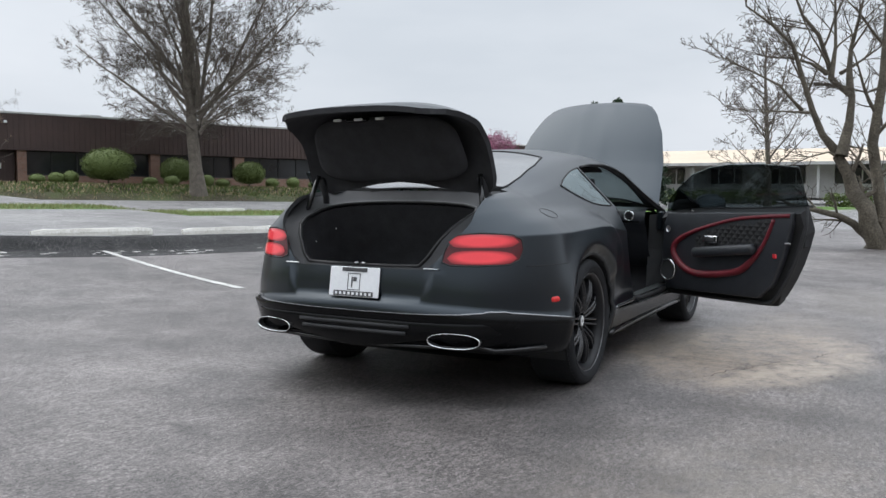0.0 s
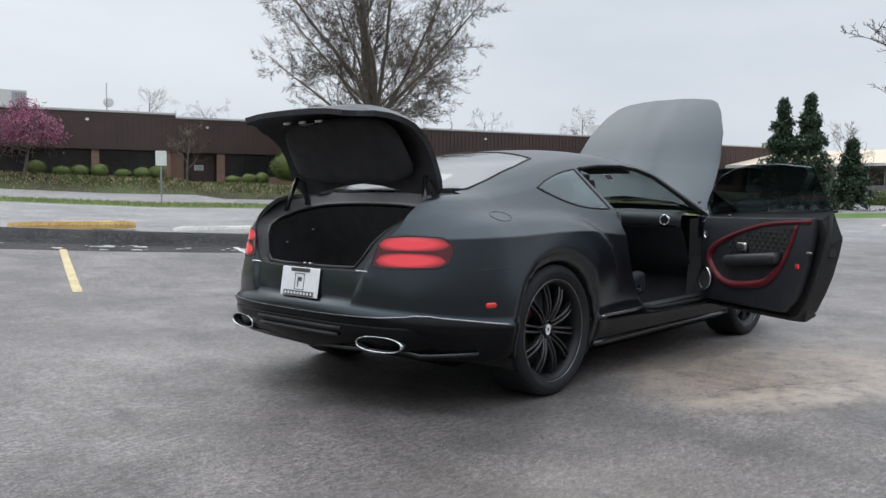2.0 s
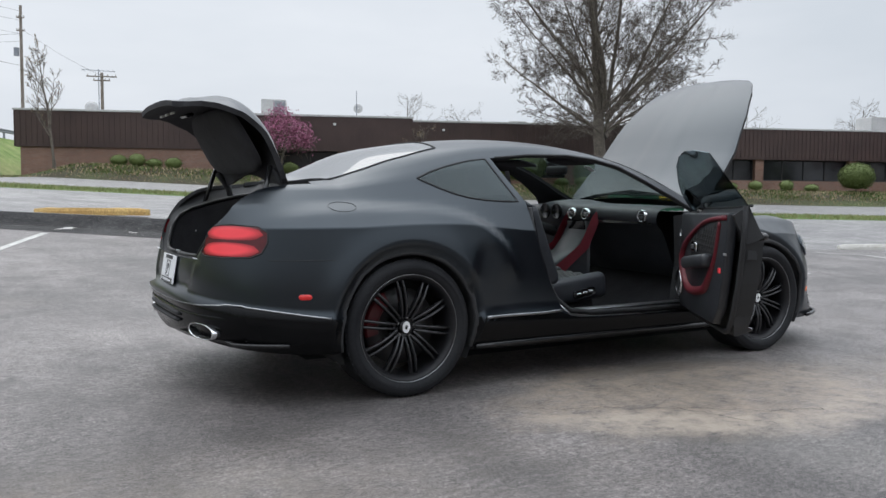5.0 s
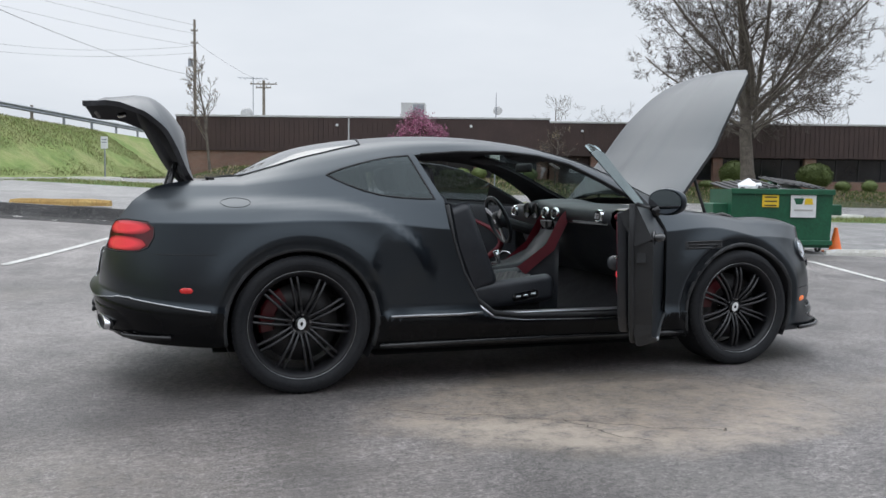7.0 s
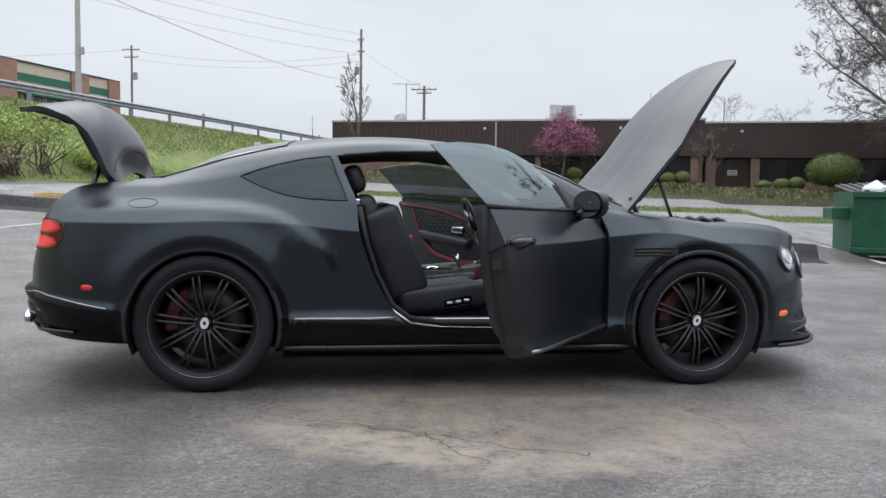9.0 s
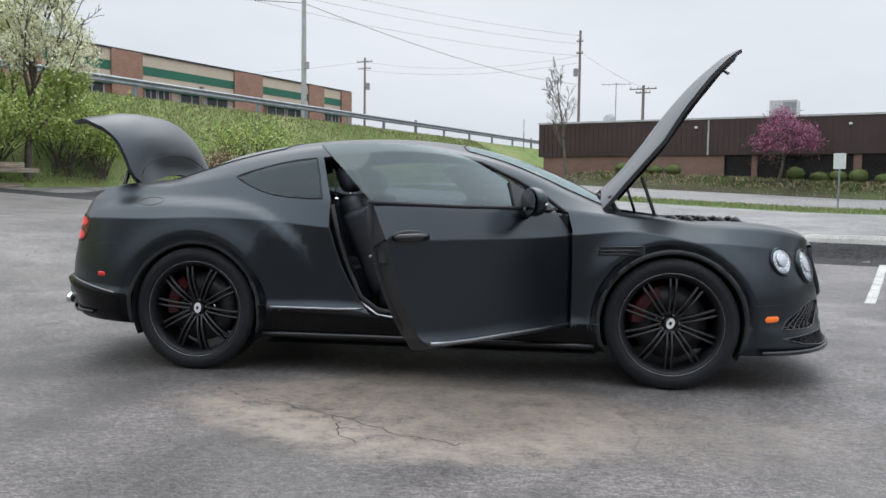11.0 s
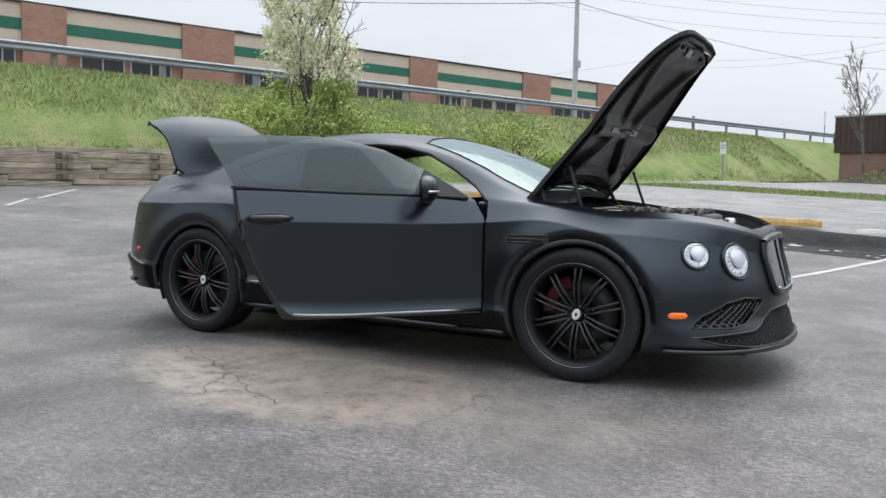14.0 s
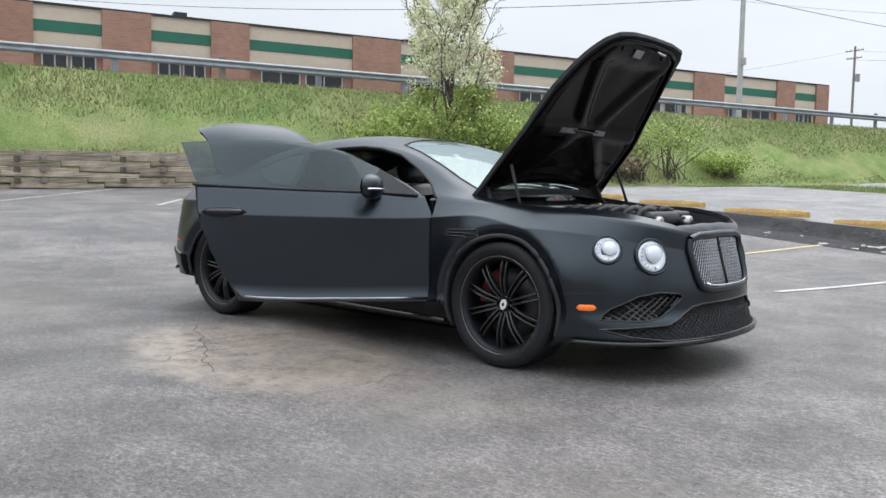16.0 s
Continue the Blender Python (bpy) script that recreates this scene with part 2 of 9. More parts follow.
def leaf_mat(name, c1, c2, rough=0.7):
    m, n, l, b = mat_new(name)
    ge = n.new("ShaderNodeNewGeometry")
    col = ramp(n, l, ge.outputs["Random Per Island"], [(0.0, c1), (1.0, c2)])
    l.new(col, b.inputs["Base Color"])
    b.inputs["Roughness"].default_value = rough
    b.inputs["Subsurface Weight"].default_value = 0.0
    return m


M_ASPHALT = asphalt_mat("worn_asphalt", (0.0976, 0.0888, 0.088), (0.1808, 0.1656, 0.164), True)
M_ROAD = asphalt_mat("pale_road_asphalt", (0.168, 0.1638, 0.1663), (0.2352, 0.2285, 0.2285))
M_SEAL = asphalt_mat("dark_sealed_asphalt", (0.022, 0.022, 0.024), (0.050, 0.050, 0.052), spec=0.15, rough=0.8)
M_GRASS = grass_mat("lawn_grass", (0.051, 0.1062, 0.0255), (0.0935, 0.17, 0.0425), (0.1615, 0.204, 0.0765))
M_BED = grass_mat("planted_bed_of_soil_and_ground_cover", (0.045, 0.0324, 0.0252), (0.054, 0.0522, 0.027), (0.081, 0.1125, 0.0378), 0.45)
M_HILL = grass_mat("hill_grass", (0.108, 0.176, 0.048), (0.205, 0.272, 0.088), (0.345, 0.318, 0.170), 0.9)
M_CONCRETE = surface("pale_concrete", (0.3696, 0.3608, 0.3344), (0.528, 0.5104, 0.4752), 0.85, scale=3, fine=50, bumps=0.3, var=0.25)
M_YELLOW = surface("worn_yellow_paint", (0.44, 0.264, 0.088), (0.5456, 0.3696, 0.1408), 0.8, scale=3, fine=40, bumps=0.3, var=0.3)
M_WHITE_STOP = surface("worn_white_paint", (0.5456, 0.528, 0.484), (0.6864, 0.6688, 0.6248), 0.8, scale=3, fine=40, bumps=0.3, var=0.25)
M_LINE_W = surface("worn_white_line", (0.357, 0.357, 0.34), (0.561, 0.5525, 0.527), 0.8, scale=4, fine=60, bumps=0.2, var=0.4)
M_LINE_Y = surface("worn_yellow_line", (0.425, 0.34, 0.187), (0.561, 0.476, 0.289), 0.8, scale=4, fine=60, bumps=0.2, var=0.4)
M_BARK = surface("grey_brown_bark", (0.10, 0.085, 0.07), (0.19, 0.165, 0.14), 0.9, scale=3, fine=30, bumps=0.6, dist=0.02, var=0.4)
M_BARK_DARK = surface("dark_bark", (0.075, 0.065, 0.05), (0.15, 0.13, 0.10), 0.9, scale=3, fine=30, bumps=0.6, dist=0.02, var=0.4)
M_TWIG = surface("thin_twigs", (0.075, 0.063, 0.052), (0.12, 0.10, 0.085), 0.9, bumps=0)
M_FASCIA = surface("brown_ribbed_siding", (0.050, 0.030, 0.027), (0.075, 0.046, 0.040), 0.6, scale=0.6, fine=12, bumps=0.05, var=0.1)
M_BRICK = brick_mat("brown_brick", (0.20, 0.10, 0.07), (0.27, 0.145, 0.105), (0.26, 0.22, 0.19))
M_BRICK2 = brick_mat("orange_brick", (0.30, 0.165, 0.115), (0.35, 0.20, 0.145), (0.35, 0.235, 0.18), 0.4, 0.2)
M_TAN = surface("tan_panel", (0.55, 0.455, 0.35), (0.61, 0.51, 0.40), 0.8, scale=0.4, fine=3, bumps=0.0, var=0.03)
M_GREEN_BAND = surface("green_band", (0.015, 0.12, 0.075), (0.025, 0.15, 0.09), 0.6, scale=0.4, fine=10, bumps=0.02)
M_DARKWIN = surface("dark_window_glass", (0.012, 0.013, 0.015), (0.03, 0.032, 0.036), 0.12, scale=0.4, fine=3, bumps=0, spec=0.5)
M_TRIM = surface("pale_roof_trim", (0.42, 0.42, 0.42), (0.55, 0.55, 0.54), 0.6, scale=0.5, fine=10, bumps=0.05)
M_GALV = surface("galvanised_steel", (0.24, 0.26, 0.29), (0.34, 0.36, 0.39), 0.5, 0.5, scale=2, fine=30, bumps=0.05)
M_POLE = surface("weathered_wood_pole", (0.17, 0.145, 0.12), (0.27, 0.235, 0.20), 0.9, scale=2, fine=30, bumps=0.4)
M_GREYPOLE = surface("grey_lamp_pole", (0.38, 0.37, 0.35), (0.48, 0.47, 0.45), 0.7, scale=2, fine=30, bumps=0.1)
M_WIRE = surface("black_wire", (0.05, 0.05, 0.055), (0.07, 0.07, 0.075), 0.6, bumps=0)
def timber_mat():
    m, n, l, b = mat_new("weathered_grey_timber")
    grain = noise_tex(n, l, 5.0, 6, 0.7, stretch=(6.0, 0.35, 6.0))
    blot = noise_tex(n, l, 1.1, 4, 0.6)
    info = n.new("ShaderNodeObjectInfo")
    col = ramp(n, l, grain, [(0.30, (0.10, 0.083, 0.066)), (0.52, (0.33, 0.285, 0.23)), (0.72, (0.50, 0.45, 0.38))])
    col = mixc(n, l, 0.35, col, ramp(n, l, blot, [(0.35, (0.15, 0.14, 0.12)), (0.65, (0.9, 0.88, 0.82))]), "OVERLAY")
    col = mixc(n, l, 0.45, col, ramp(n, l, info.outputs["Random"], [(0.0, (0.22, 0.21, 0.2)), (1.0, (0.78, 0.76, 0.72))]), "OVERLAY")
    l.new(col, b.inputs["Base Color"])
    b.inputs["Roughness"].default_value = 0.9
    bump(n, l, b, grain, 0.6, 0.012)
    return m


M_TIMBER = timber_mat()
M_BINGREEN = surface("dark_green_painted_steel", (0.006, 0.07, 0.035), (0.012, 0.105, 0.05), 0.45, scale=2, fine=25, bumps=0.1, var=0.15)
M_PLASTIC = surface("black_plastic", (0.012, 0.012, 0.013), (0.022, 0.022, 0.024), 0.5, scale=4, fine=80, bumps=0.05)
M_ORANGE = surface("orange_cone_plastic", (0.80, 0.14, 0.02), (0.86, 0.19, 0.03), 0.55, bumps=0.05)
M_PAPER = surface("white_card", (0.68, 0.69, 0.70), (0.78, 0.79, 0.80), 0.7, bumps=0.05)
M_SIGNW = surface("white_sign_face", (0.68, 0.69, 0.69), (0.76, 0.77, 0.77), 0.5, bumps=0.02)
M_SIGNY = surface("yellow_sign_face", (0.75, 0.50, 0.02), (0.80, 0.56, 0.04), 0.5, bumps=0.02)
M_REDBUD = leaf_mat("magenta_blossom", (0.26, 0.07, 0.14), (0.44, 0.16, 0.27))
M_PEARLEAF = leaf_mat("young_green_leaf", (0.26, 0.36, 0.08), (0.46, 0.54, 0.17))
M_PEARFLOWER = leaf_mat("white_blossom", (0.80, 0.80, 0.52), (0.92, 0.92, 0.74))
M_SHRUB = leaf_mat("clipped_shrub_leaf", (0.070, 0.100, 0.024), (0.125, 0.165, 0.042))
M_SPRUCE = leaf_mat("spruce_needles", (0.012, 0.032, 0.016), (0.035, 0.065, 0.032))
M_BUD = leaf_mat("yellow_green_bud", (0.17, 0.16, 0.05), (0.28, 0.26, 0.09))
M_BRUSH = leaf_mat("dry_brush", (0.26, 0.19, 0.12), (0.44, 0.35, 0.22))
M_BLADE = leaf_mat("grass_blade", (0.135, 0.1665, 0.0495), (0.306, 0.3015, 0.1395))


# ---------- mesh helpers ----------
def obj(name, bm, material, smooth=False):
    me = bpy.data.meshes.new(name)
    bm.to_mesh(me)
    bm.free()
    for m in material if isinstance(material, (list, tuple)) else [material]:
        me.materials.append(m)
    if smooth:
        for p in me.polygons:
            p.use_smooth = True
    return new(name, me)


def raw(name, verts, faces, material, smooth=False):
    me = bpy.data.meshes.new(name)
    me.from_pydata(verts, [], faces)
    for m in material if isinstance(material, (list, tuple)) else [material]:
        me.materials.append(m)
    if smooth:
        for p in me.polygons:
            p.use_smooth = True
    me.update()
    return new(name, me)


def part(name, bm, material, parent, label="", smooth=False, kind=""):
    ob = obj(name, bm, material, smooth)
    ob.parent = parent
    return tagged(ob, label, kind=kind)


def empty(name, m=None):
    ob = new(name)
    if m is not None:
        ob.matrix_basis = m
    return ob


def bm_box(sx, sy, sz, at=(0, 0, 0), bevel=0.0, seg=1, rot=None, bm=None):
    """A box of full sizes sx, sy, sz centred at a place."""
    b = bmesh.new()
    bmesh.ops.create_cube(b, size=1)
    bmesh.ops.scale(b, vec=(sx, sy, sz), verts=b.verts)
    if bevel:
        bmesh.ops.bevel(b, geom=b.edges[:], offset=bevel, segments=seg, profile=0.5, affect="EDGES")
    m = Matrix.Translation(at) @ (rot.to_4x4() if rot else Matrix())
    bmesh.ops.transform(b, matrix=m, verts=b.verts)
    return b if bm is None else join(bm, b)


def join(a, b):
    vm = {}
    for v in b.verts:
        vm[v] = a.verts.new(v.co)
    for f in b.faces:
        try:
            g = a.faces.new([vm[v] for v in f.verts])
            g.material_index, g.smooth = f.material_index, f.smooth
        except ValueError:
            pass
    b.free()
    return a


def bm_tube(points, radii, sides=10, cap=True, bm=None, squash=None):
    """A tube through points with a radius at each."""
    b = bm or bmesh.new()
    pts = [Vector(p) for p in points]
    if isinstance(radii, (int, float)):
        radii = [radii] * len(pts)
    rings, up = [], None
    for i, p in enumerate(pts):
        d = (pts[min(i + 1, len(pts) - 1)] - pts[max(i - 1, 0)]).normalized()
        if up is None:
            up = Vector((0, 0, 1)) if abs(d.z) < 0.9 else Vector((1, 0, 0))
        sx = d.cross(up).normalized()
        up = sx.cross(d).normalized()
        rings.append([b.verts.new(p + (sx * math.cos(2 * math.pi * k / sides) + up * math.sin(2 * math.pi * k / sides)) * radii[i]) for k in range(sides)])
    for r0, r1 in zip(rings, rings[1:]):
        for k in range(sides):
            b.faces.new((r0[k], r0[(k + 1) % sides], r1[(k + 1) % sides], r1[k]))
    if cap:
        b.faces.new(rings[0][::-1])
        b.faces.new(rings[-1])
    return b


def bm_lathe(profile, sides=32, axis="z", cap=False, bm=None):
    """Turns (radius, height) pairs about an axis."""
    b = bm or bmesh.new()
    rings = []
    for r, h in profile:
        ring = []
        for k in range(sides):
            a = 2 * math.pi * k / sides
            c, s = r * math.cos(a), r * math.sin(a)
            ring.append(b.verts.new((c, s, h) if axis == "z" else (c, h, s) if axis == "y" else (h, c, s)))
        rings.append(ring)
    for r0, r1 in zip(rings, rings[1:]):
        for k in range(sides):
            b.faces.new((r0[k], r0[(k + 1) % sides], r1[(k + 1) % sides], r1[k]))
    if cap:
        b.faces.new(rings[0][::-1])
        b.faces.new(rings[-1])
    return b


def bm_grid(rows, bm=None, closed=False):
    """Faces over rows of points of equal length."""
    b = bm or bmesh.new()
    vs = [[b.verts.new(p) for p in r] for r in rows]
    for r0, r1 in zip(vs, vs[1:]):
        n = len(r0)
        for k in range(n if closed else n - 1):
            b.faces.new((r0[k], r0[(k + 1) % n], r1[(k + 1) % n], r1[k]))
    return b


def bm_prism(poly, depth, plane="xz", at=0.0, bm=None):
    """A flat outline given thickness along the third axis, from at to at + depth."""
    b = bm or bmesh.new()

    def p3(a, c, d):
        return (a, d, c) if plane == "xz" else (a, c, d) if plane == "xy" else (d, a, c)
    lo = [b.verts.new(p3(a, c, at)) for a, c in poly]
    hi = [b.verts.new(p3(a, c, at + depth)) for a, c in poly]
    b.faces.new(lo)
    b.faces.new(hi[::-1])
    n = len(poly)
    for k in range(n):
        b.faces.new((lo[k], hi[k], hi[(k + 1) % n], lo[(k + 1) % n]))
    bmesh.ops.recalc_face_normals(b, faces=b.faces)
    return b


def smoothstep(a, b, x):
    t = min(1.0, max(0.0, (x - a) / (b - a)))
    return t * t * (3 - 2 * t)


# ---------- the lie of the land ----------
# u runs along the kerb, v away from the car towards the buildings
def to_uv(x, y):
    return 0.93 * x - 0.37 * y, 0.37 * x + 0.93 * y


def to_xy(u, v):
    k = 0.93 * 0.93 + 0.37 * 0.37
    return (0.93 * u + 0.37 * v) / k, (-0.37 * u + 0.93 * v) / k


def lay(x, y):
    """Height of the paved ground."""
    u, v = to_uv(x, y)
    s = smoothstep(3.5, 11, math.hypot(x, y))
    z = 0.02 * max(-25, min(v, 60)) + (-0.042 * max(u, -20) if u < 0 else -0.012 * min(u, 30))
    z *= s
    z += 0.2 * smoothstep(9.05, 9.4, v) * smoothstep(-17, -15, u) * (1 - smoothstep(4.2, 5.0, u))
    z -= 0.09 * smoothstep(3.6, 5.0, u) * smoothstep(7.0, 9.0, v) * (1 - smoothstep(12.0, 16.0, v))
    # the lawn before the buildings is banked up
    z += 0.75 * smoothstep(38.5, 43.5, v) * smoothstep(-18, -14, u)
    return z


HILL_FOOT, HILL_TOP, HILL_Z = -20.2, -24.9, 4.75


def land(u, v):
    """Height of the whole ground at u, v."""
    x, y = to_xy(u, v)
    if u >= HILL_FOOT:
        return lay(x, y)
    z0 = lay(*to_xy(HILL_FOOT, v))
    z0 += 0.85 * (1 - smoothstep(7.0, 9.5, v))
    t = min(1.0, (HILL_FOOT - u) / (HILL_FOOT - HILL_TOP))
    b = t * t * (3 - 2 * t) * 0.35 + t * 0.65
    z = z0 + (HILL_Z - z0) * b
    if 0.02 < t < 0.98:
        z += 0.10 * noise.noise((u * 0.5, v * 0.35, 0.3)) * min(1, 4 * t * (1 - t)) * 2
    return z


def steps(a, b, fine, coarse, centre=0.0, reach=14.0):
    """Positions from a to b, close together near the centre."""
    out, x = [a], a
    while x < b - 1e-6:
        d = max(0.0, abs(x - centre) - reach)
        x = min(b, x + fine + (coarse - fine) * min(1, d / 60))
        out.append(x)
    return out


def band(name, u0, u1, v0, v1, material, label, category, fu=0.5, fv=0.5, lift=0.0, kind="structure"):
    us, vs = steps(u0, u1, fu, 12), steps(v0, v1, fv, 12)
    verts, faces = [], []
    for v in vs:
        for u in us:
            x, y = to_xy(u, v)
            verts.append((x, y, land(u, v) + lift))
    n = len(us)
    for j in range(len(vs) - 1):
        for i in range(n - 1):
            a = j * n + i
            faces.append((a, a + 1, a + n + 1, a + n))
    return tagged(raw(name, verts, faces, material, True), label, category, kind=kind)


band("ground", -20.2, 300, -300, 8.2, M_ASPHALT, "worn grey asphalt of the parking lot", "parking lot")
band("kerb", -20.2, 4.0, 8.2, 9.4, M_SEAL, "dark sealed asphalt strip rising to the kerb", "kerb", 0.4, 0.1)
band("ground_right", 4.0, 300, 8.2, 9.4, M_ASPHALT, "worn grey asphalt of the parking lot", "parking lot", 0.5, 0.3)
band("road", -20.2, 300, 9.4, 20.8, M_ROAD, "pale worn asphalt drive behind the kerb", "road")
band("verge", -20.2, 300, 20.8, 25.2, M_GRASS, "narrow green grass verge beside the drive", "grass verge")
band("street", -20.2, 300, 25.2, 38.5, M_ROAD, "pale asphalt lot before the brown building", "road", 0.8, 0.5)
band("lawn", -20.2, 300, 38.5, 300, M_BED, "banked planting bed of soil and ground cover before the brown building", "planting bed", 0.8, 0.5)
band("embankment", -24.9, -20.2, -120, 260, M_HILL, "steep grassy embankment below the guard rail", "embankment", 0.18, 0.5)
band("upper_road", -300, -24.9, -300, 300, M_ROAD, "level road on top of the embankment", "road", 2, 3)


# ---------- kerb stops, painted lines ----------
def at_uv(u, v, turn=0.0, lift=0.0):
    """A pose on the ground at u, v, its x axis along the kerb."""
    x, y = to_xy(u, v)
    return pose(x, y, land(u, v) + lift, 0, 0, math.degrees(math.atan2(-0.37, 0.93)) + turn)


def wheel_stop(length, material, label, m):
    b = bmesh.new()
    prof = [(-0.075, 0.0), (-0.07, 0.07), (-0.045, 0.125), (0.045, 0.125), (0.07, 0.07), (0.075, 0.0)]
    rnd = random.Random(length * 7 + m.translation.x)
    n = 10
    rows = []
    for i in range(n + 1):
        x = -length / 2 + length * i / n
        k = 0.82 if i in (0, n) else 1.0
        rows.append([(x, y * k, max(0, z * k + (rnd.random() - 0.5) * 0.012 * (z > 0.1))) for y, z in prof])
    bm_grid(rows, b)
    ends = [v for v in b.verts if abs(abs(v.co.x) - length / 2) < 1e-5]
    b.verts.ensure_lookup_table()
    k = len(prof)
    b.faces.new([b.verts[i] for i in range(k)])
    b.faces.new([b.verts[n * k + i] for i in range(k)][::-1])
    bmesh.ops.recalc_face_normals(b, faces=b.faces)
    ob = obj("wheel_stop", b, material)
    ob.matrix_basis = m
    return tagged(ob, label, "wheel stop", "wheel stops on the kerb")


for u, yellow in ((-13.7, 0), (-11.2, 1), (-8.75, 1), (-6.25, 1), (-3.8, 1), (-1.3, 0), (1.15, 0), (6.25, 0), (8.9, 0)):
    wheel_stop(1.9, M_YELLOW if yellow else M_WHITE_STOP,
               "worn yellow concrete wheel stop on the kerb" if yellow else "worn white concrete wheel stop on the kerb", at_uv(u + 0.96, 9.56, lift=-0.01))
for u, v in ((8.4, 24.0), (12.5, 24.2), (-15.8, 28.2), (24.9, 14.3), (28.2, 14.3)):
    wheel_stop(2.2, M_WHITE_STOP, "white concrete wheel stop beside the grass", at_uv(u, v))


def strip_on_ground(name, pts, width, material, label, category, lift=0.006, n=24):
    """A flat painted strip that follows the ground between points given in u, v."""
    verts, faces = [], []
    rnd = random.Random(int(pts[0][0] * 100))
    total = [p for p in pts]
    rows = []
    for (u0, v0), (u1, v1) in zip(total, total[1:]):
        L = math.hypot(u1 - u0, v1 - v0)
        nu, nv = -(v1 - v0) / L, (u1 - u0) / L
        for i in range(n + 1):
            t = i / n
            u, v = u0 + (u1 - u0) * t, v0 + (v1 - v0) * t
            w = width * (0.5 + 0.06 * (rnd.random() - 0.5))
            rows.append(((u - nu * w, v - nv * w), (u + nu * w, v + nv * w)))
    for a, b in rows:
        for u, v in (a, b):
            x, y = to_xy(u, v)
            verts.append((x, y, land(u, v) + lift))
    for i in range(len(rows) - 1):
        faces.append((2 * i, 2 * i + 2, 2 * i + 3, 2 * i + 1))
    return tagged(raw(name, verts, faces, material), label, category, kind="structure")


for u, v0, v1, m in ((-0.36, 4.2, 9.0, M_LINE_W), (-3.05, 4.4, 8.3, M_LINE_Y), (-5.6, 3.9, 8.0, M_LINE_W), (-8.3, 3.5, 7.8, M_LINE_W),
                     (2.4, 4.4, 8.4, M_LINE_W), (5.12, 4.6, 8.4, M_LINE_W), (7.9, 4.8, 8.8, M_LINE_W)):
    strip_on_ground("parking_line", [(u, v0), (u, v1)], 0.1, m, "worn painted parking line on the asphalt", "parking line")
for p, q in (((-14.9, -3.1), (-19.6, -0.3)), ((-12.9, -0.1), (-14.7, 0.7)), ((-14.75, 0.9), (-18.0, 2.6)), ((-11.5, 2.3), (-17.0, 5.2)),
             ((-11.7, 2.7), (-11.1, 4.1)), ((-15.0, -6.5), (-19.6, -3.4))):
    strip_on_ground("parking_line", [p, q], 0.1, M_LINE_W, "worn white parking line on the asphalt", "parking line")
# white paint scraps left on the dark strip by the kerb
rnd = random.Random(5)
verts, faces = [], []
for i in range(60):
    u, v = rnd.uniform(-10, 3), rnd.uniform(8.3, 8.95)
    if rnd.random() < 0.5:
        u = rnd.choice((-8.3, -5.6, -3.05, -2.4, -0.4, 1.0)) + rnd.gauss(0, 0.2)
    r = rnd.uniform(0.015, 0.09)
    k = len(verts)
    for j in range(7):
        a = 2 * math.pi * j / 7
        q = r * rnd.uniform(0.4, 1.2)
        uu, vv = u + q * math.cos(a) * 1.3, v + q * math.sin(a)
        x, y = to_xy(uu, vv)
        verts.append((x, y, land(uu, vv) + 0.012))
    faces.append(tuple(range(k, k + 7)))
tagged(raw("paint_scraps", verts, faces, M_LINE_W), "scraps of old white paint on dark asphalt", "paint", kind="stuff")
# cracks in the asphalt
M_CRACK = surface("crack_dirt", (0.05, 0.046, 0.042), (0.085, 0.078, 0.07), 0.9, bumps=0.2)
for pts in ([(-1.05, -1.36), (-0.90, -1.47), (-0.62, -1.58), (-0.29, -1.78), (0.05, -1.99), (0.24, -2.07), (0.38, -2.15)],
            [(-4.8, -1.0), (-4.2, -1.7), (-3.6, -1.9), (-3.0, -2.2)], [(-8.2, 1.3), (-6.6, 0.5), (-5.3, 0.2), (-4.45, -0.25), (-3.9, -0.3)], [(-0.29, -1.78), (-0.22, -2.0), (-0.05, -2.2)]):
    r2 = random.Random(3)
    fine = []
    for (x0, y0), (x1, y1) in zip(pts, pts[1:]):
        for i in range(6):
            t = i / 6
            fine.append((x0 + (x1 - x0) * t + r2.gauss(0, 0.015), y0 + (y1 - y0) * t + r2.gauss(0, 0.015)))
    strip_on_ground("asphalt_crack", [to_uv(*p) for p in fine], 0.0045, M_CRACK, "thin dark crack in the asphalt", "crack", 0.004, 1)


# ---------- brown building ----------
def wall_frame(u, v):
    """Pose of a wall's foot, x along the wall, y into the building."""
    x, y = to_xy(u, v)
    return pose(x, y, 0, 0, 0, math.degrees(math.atan2(-0.37, 0.93)))


def uv_box(b):
    """Gives every face box-projected coordinates in metres."""
    lay_ = b.loops.layers.uv.verify()
    for f in b.faces:
        n = f.normal
        for lp in f.loops:
            c = lp.vert.co
            lp[lay_].uv = (c.x, c.z) if abs(n.y) > 0.6 else (c.y, c.z) if abs(n.x) > 0.6 else (c.x, c.y)
    return b


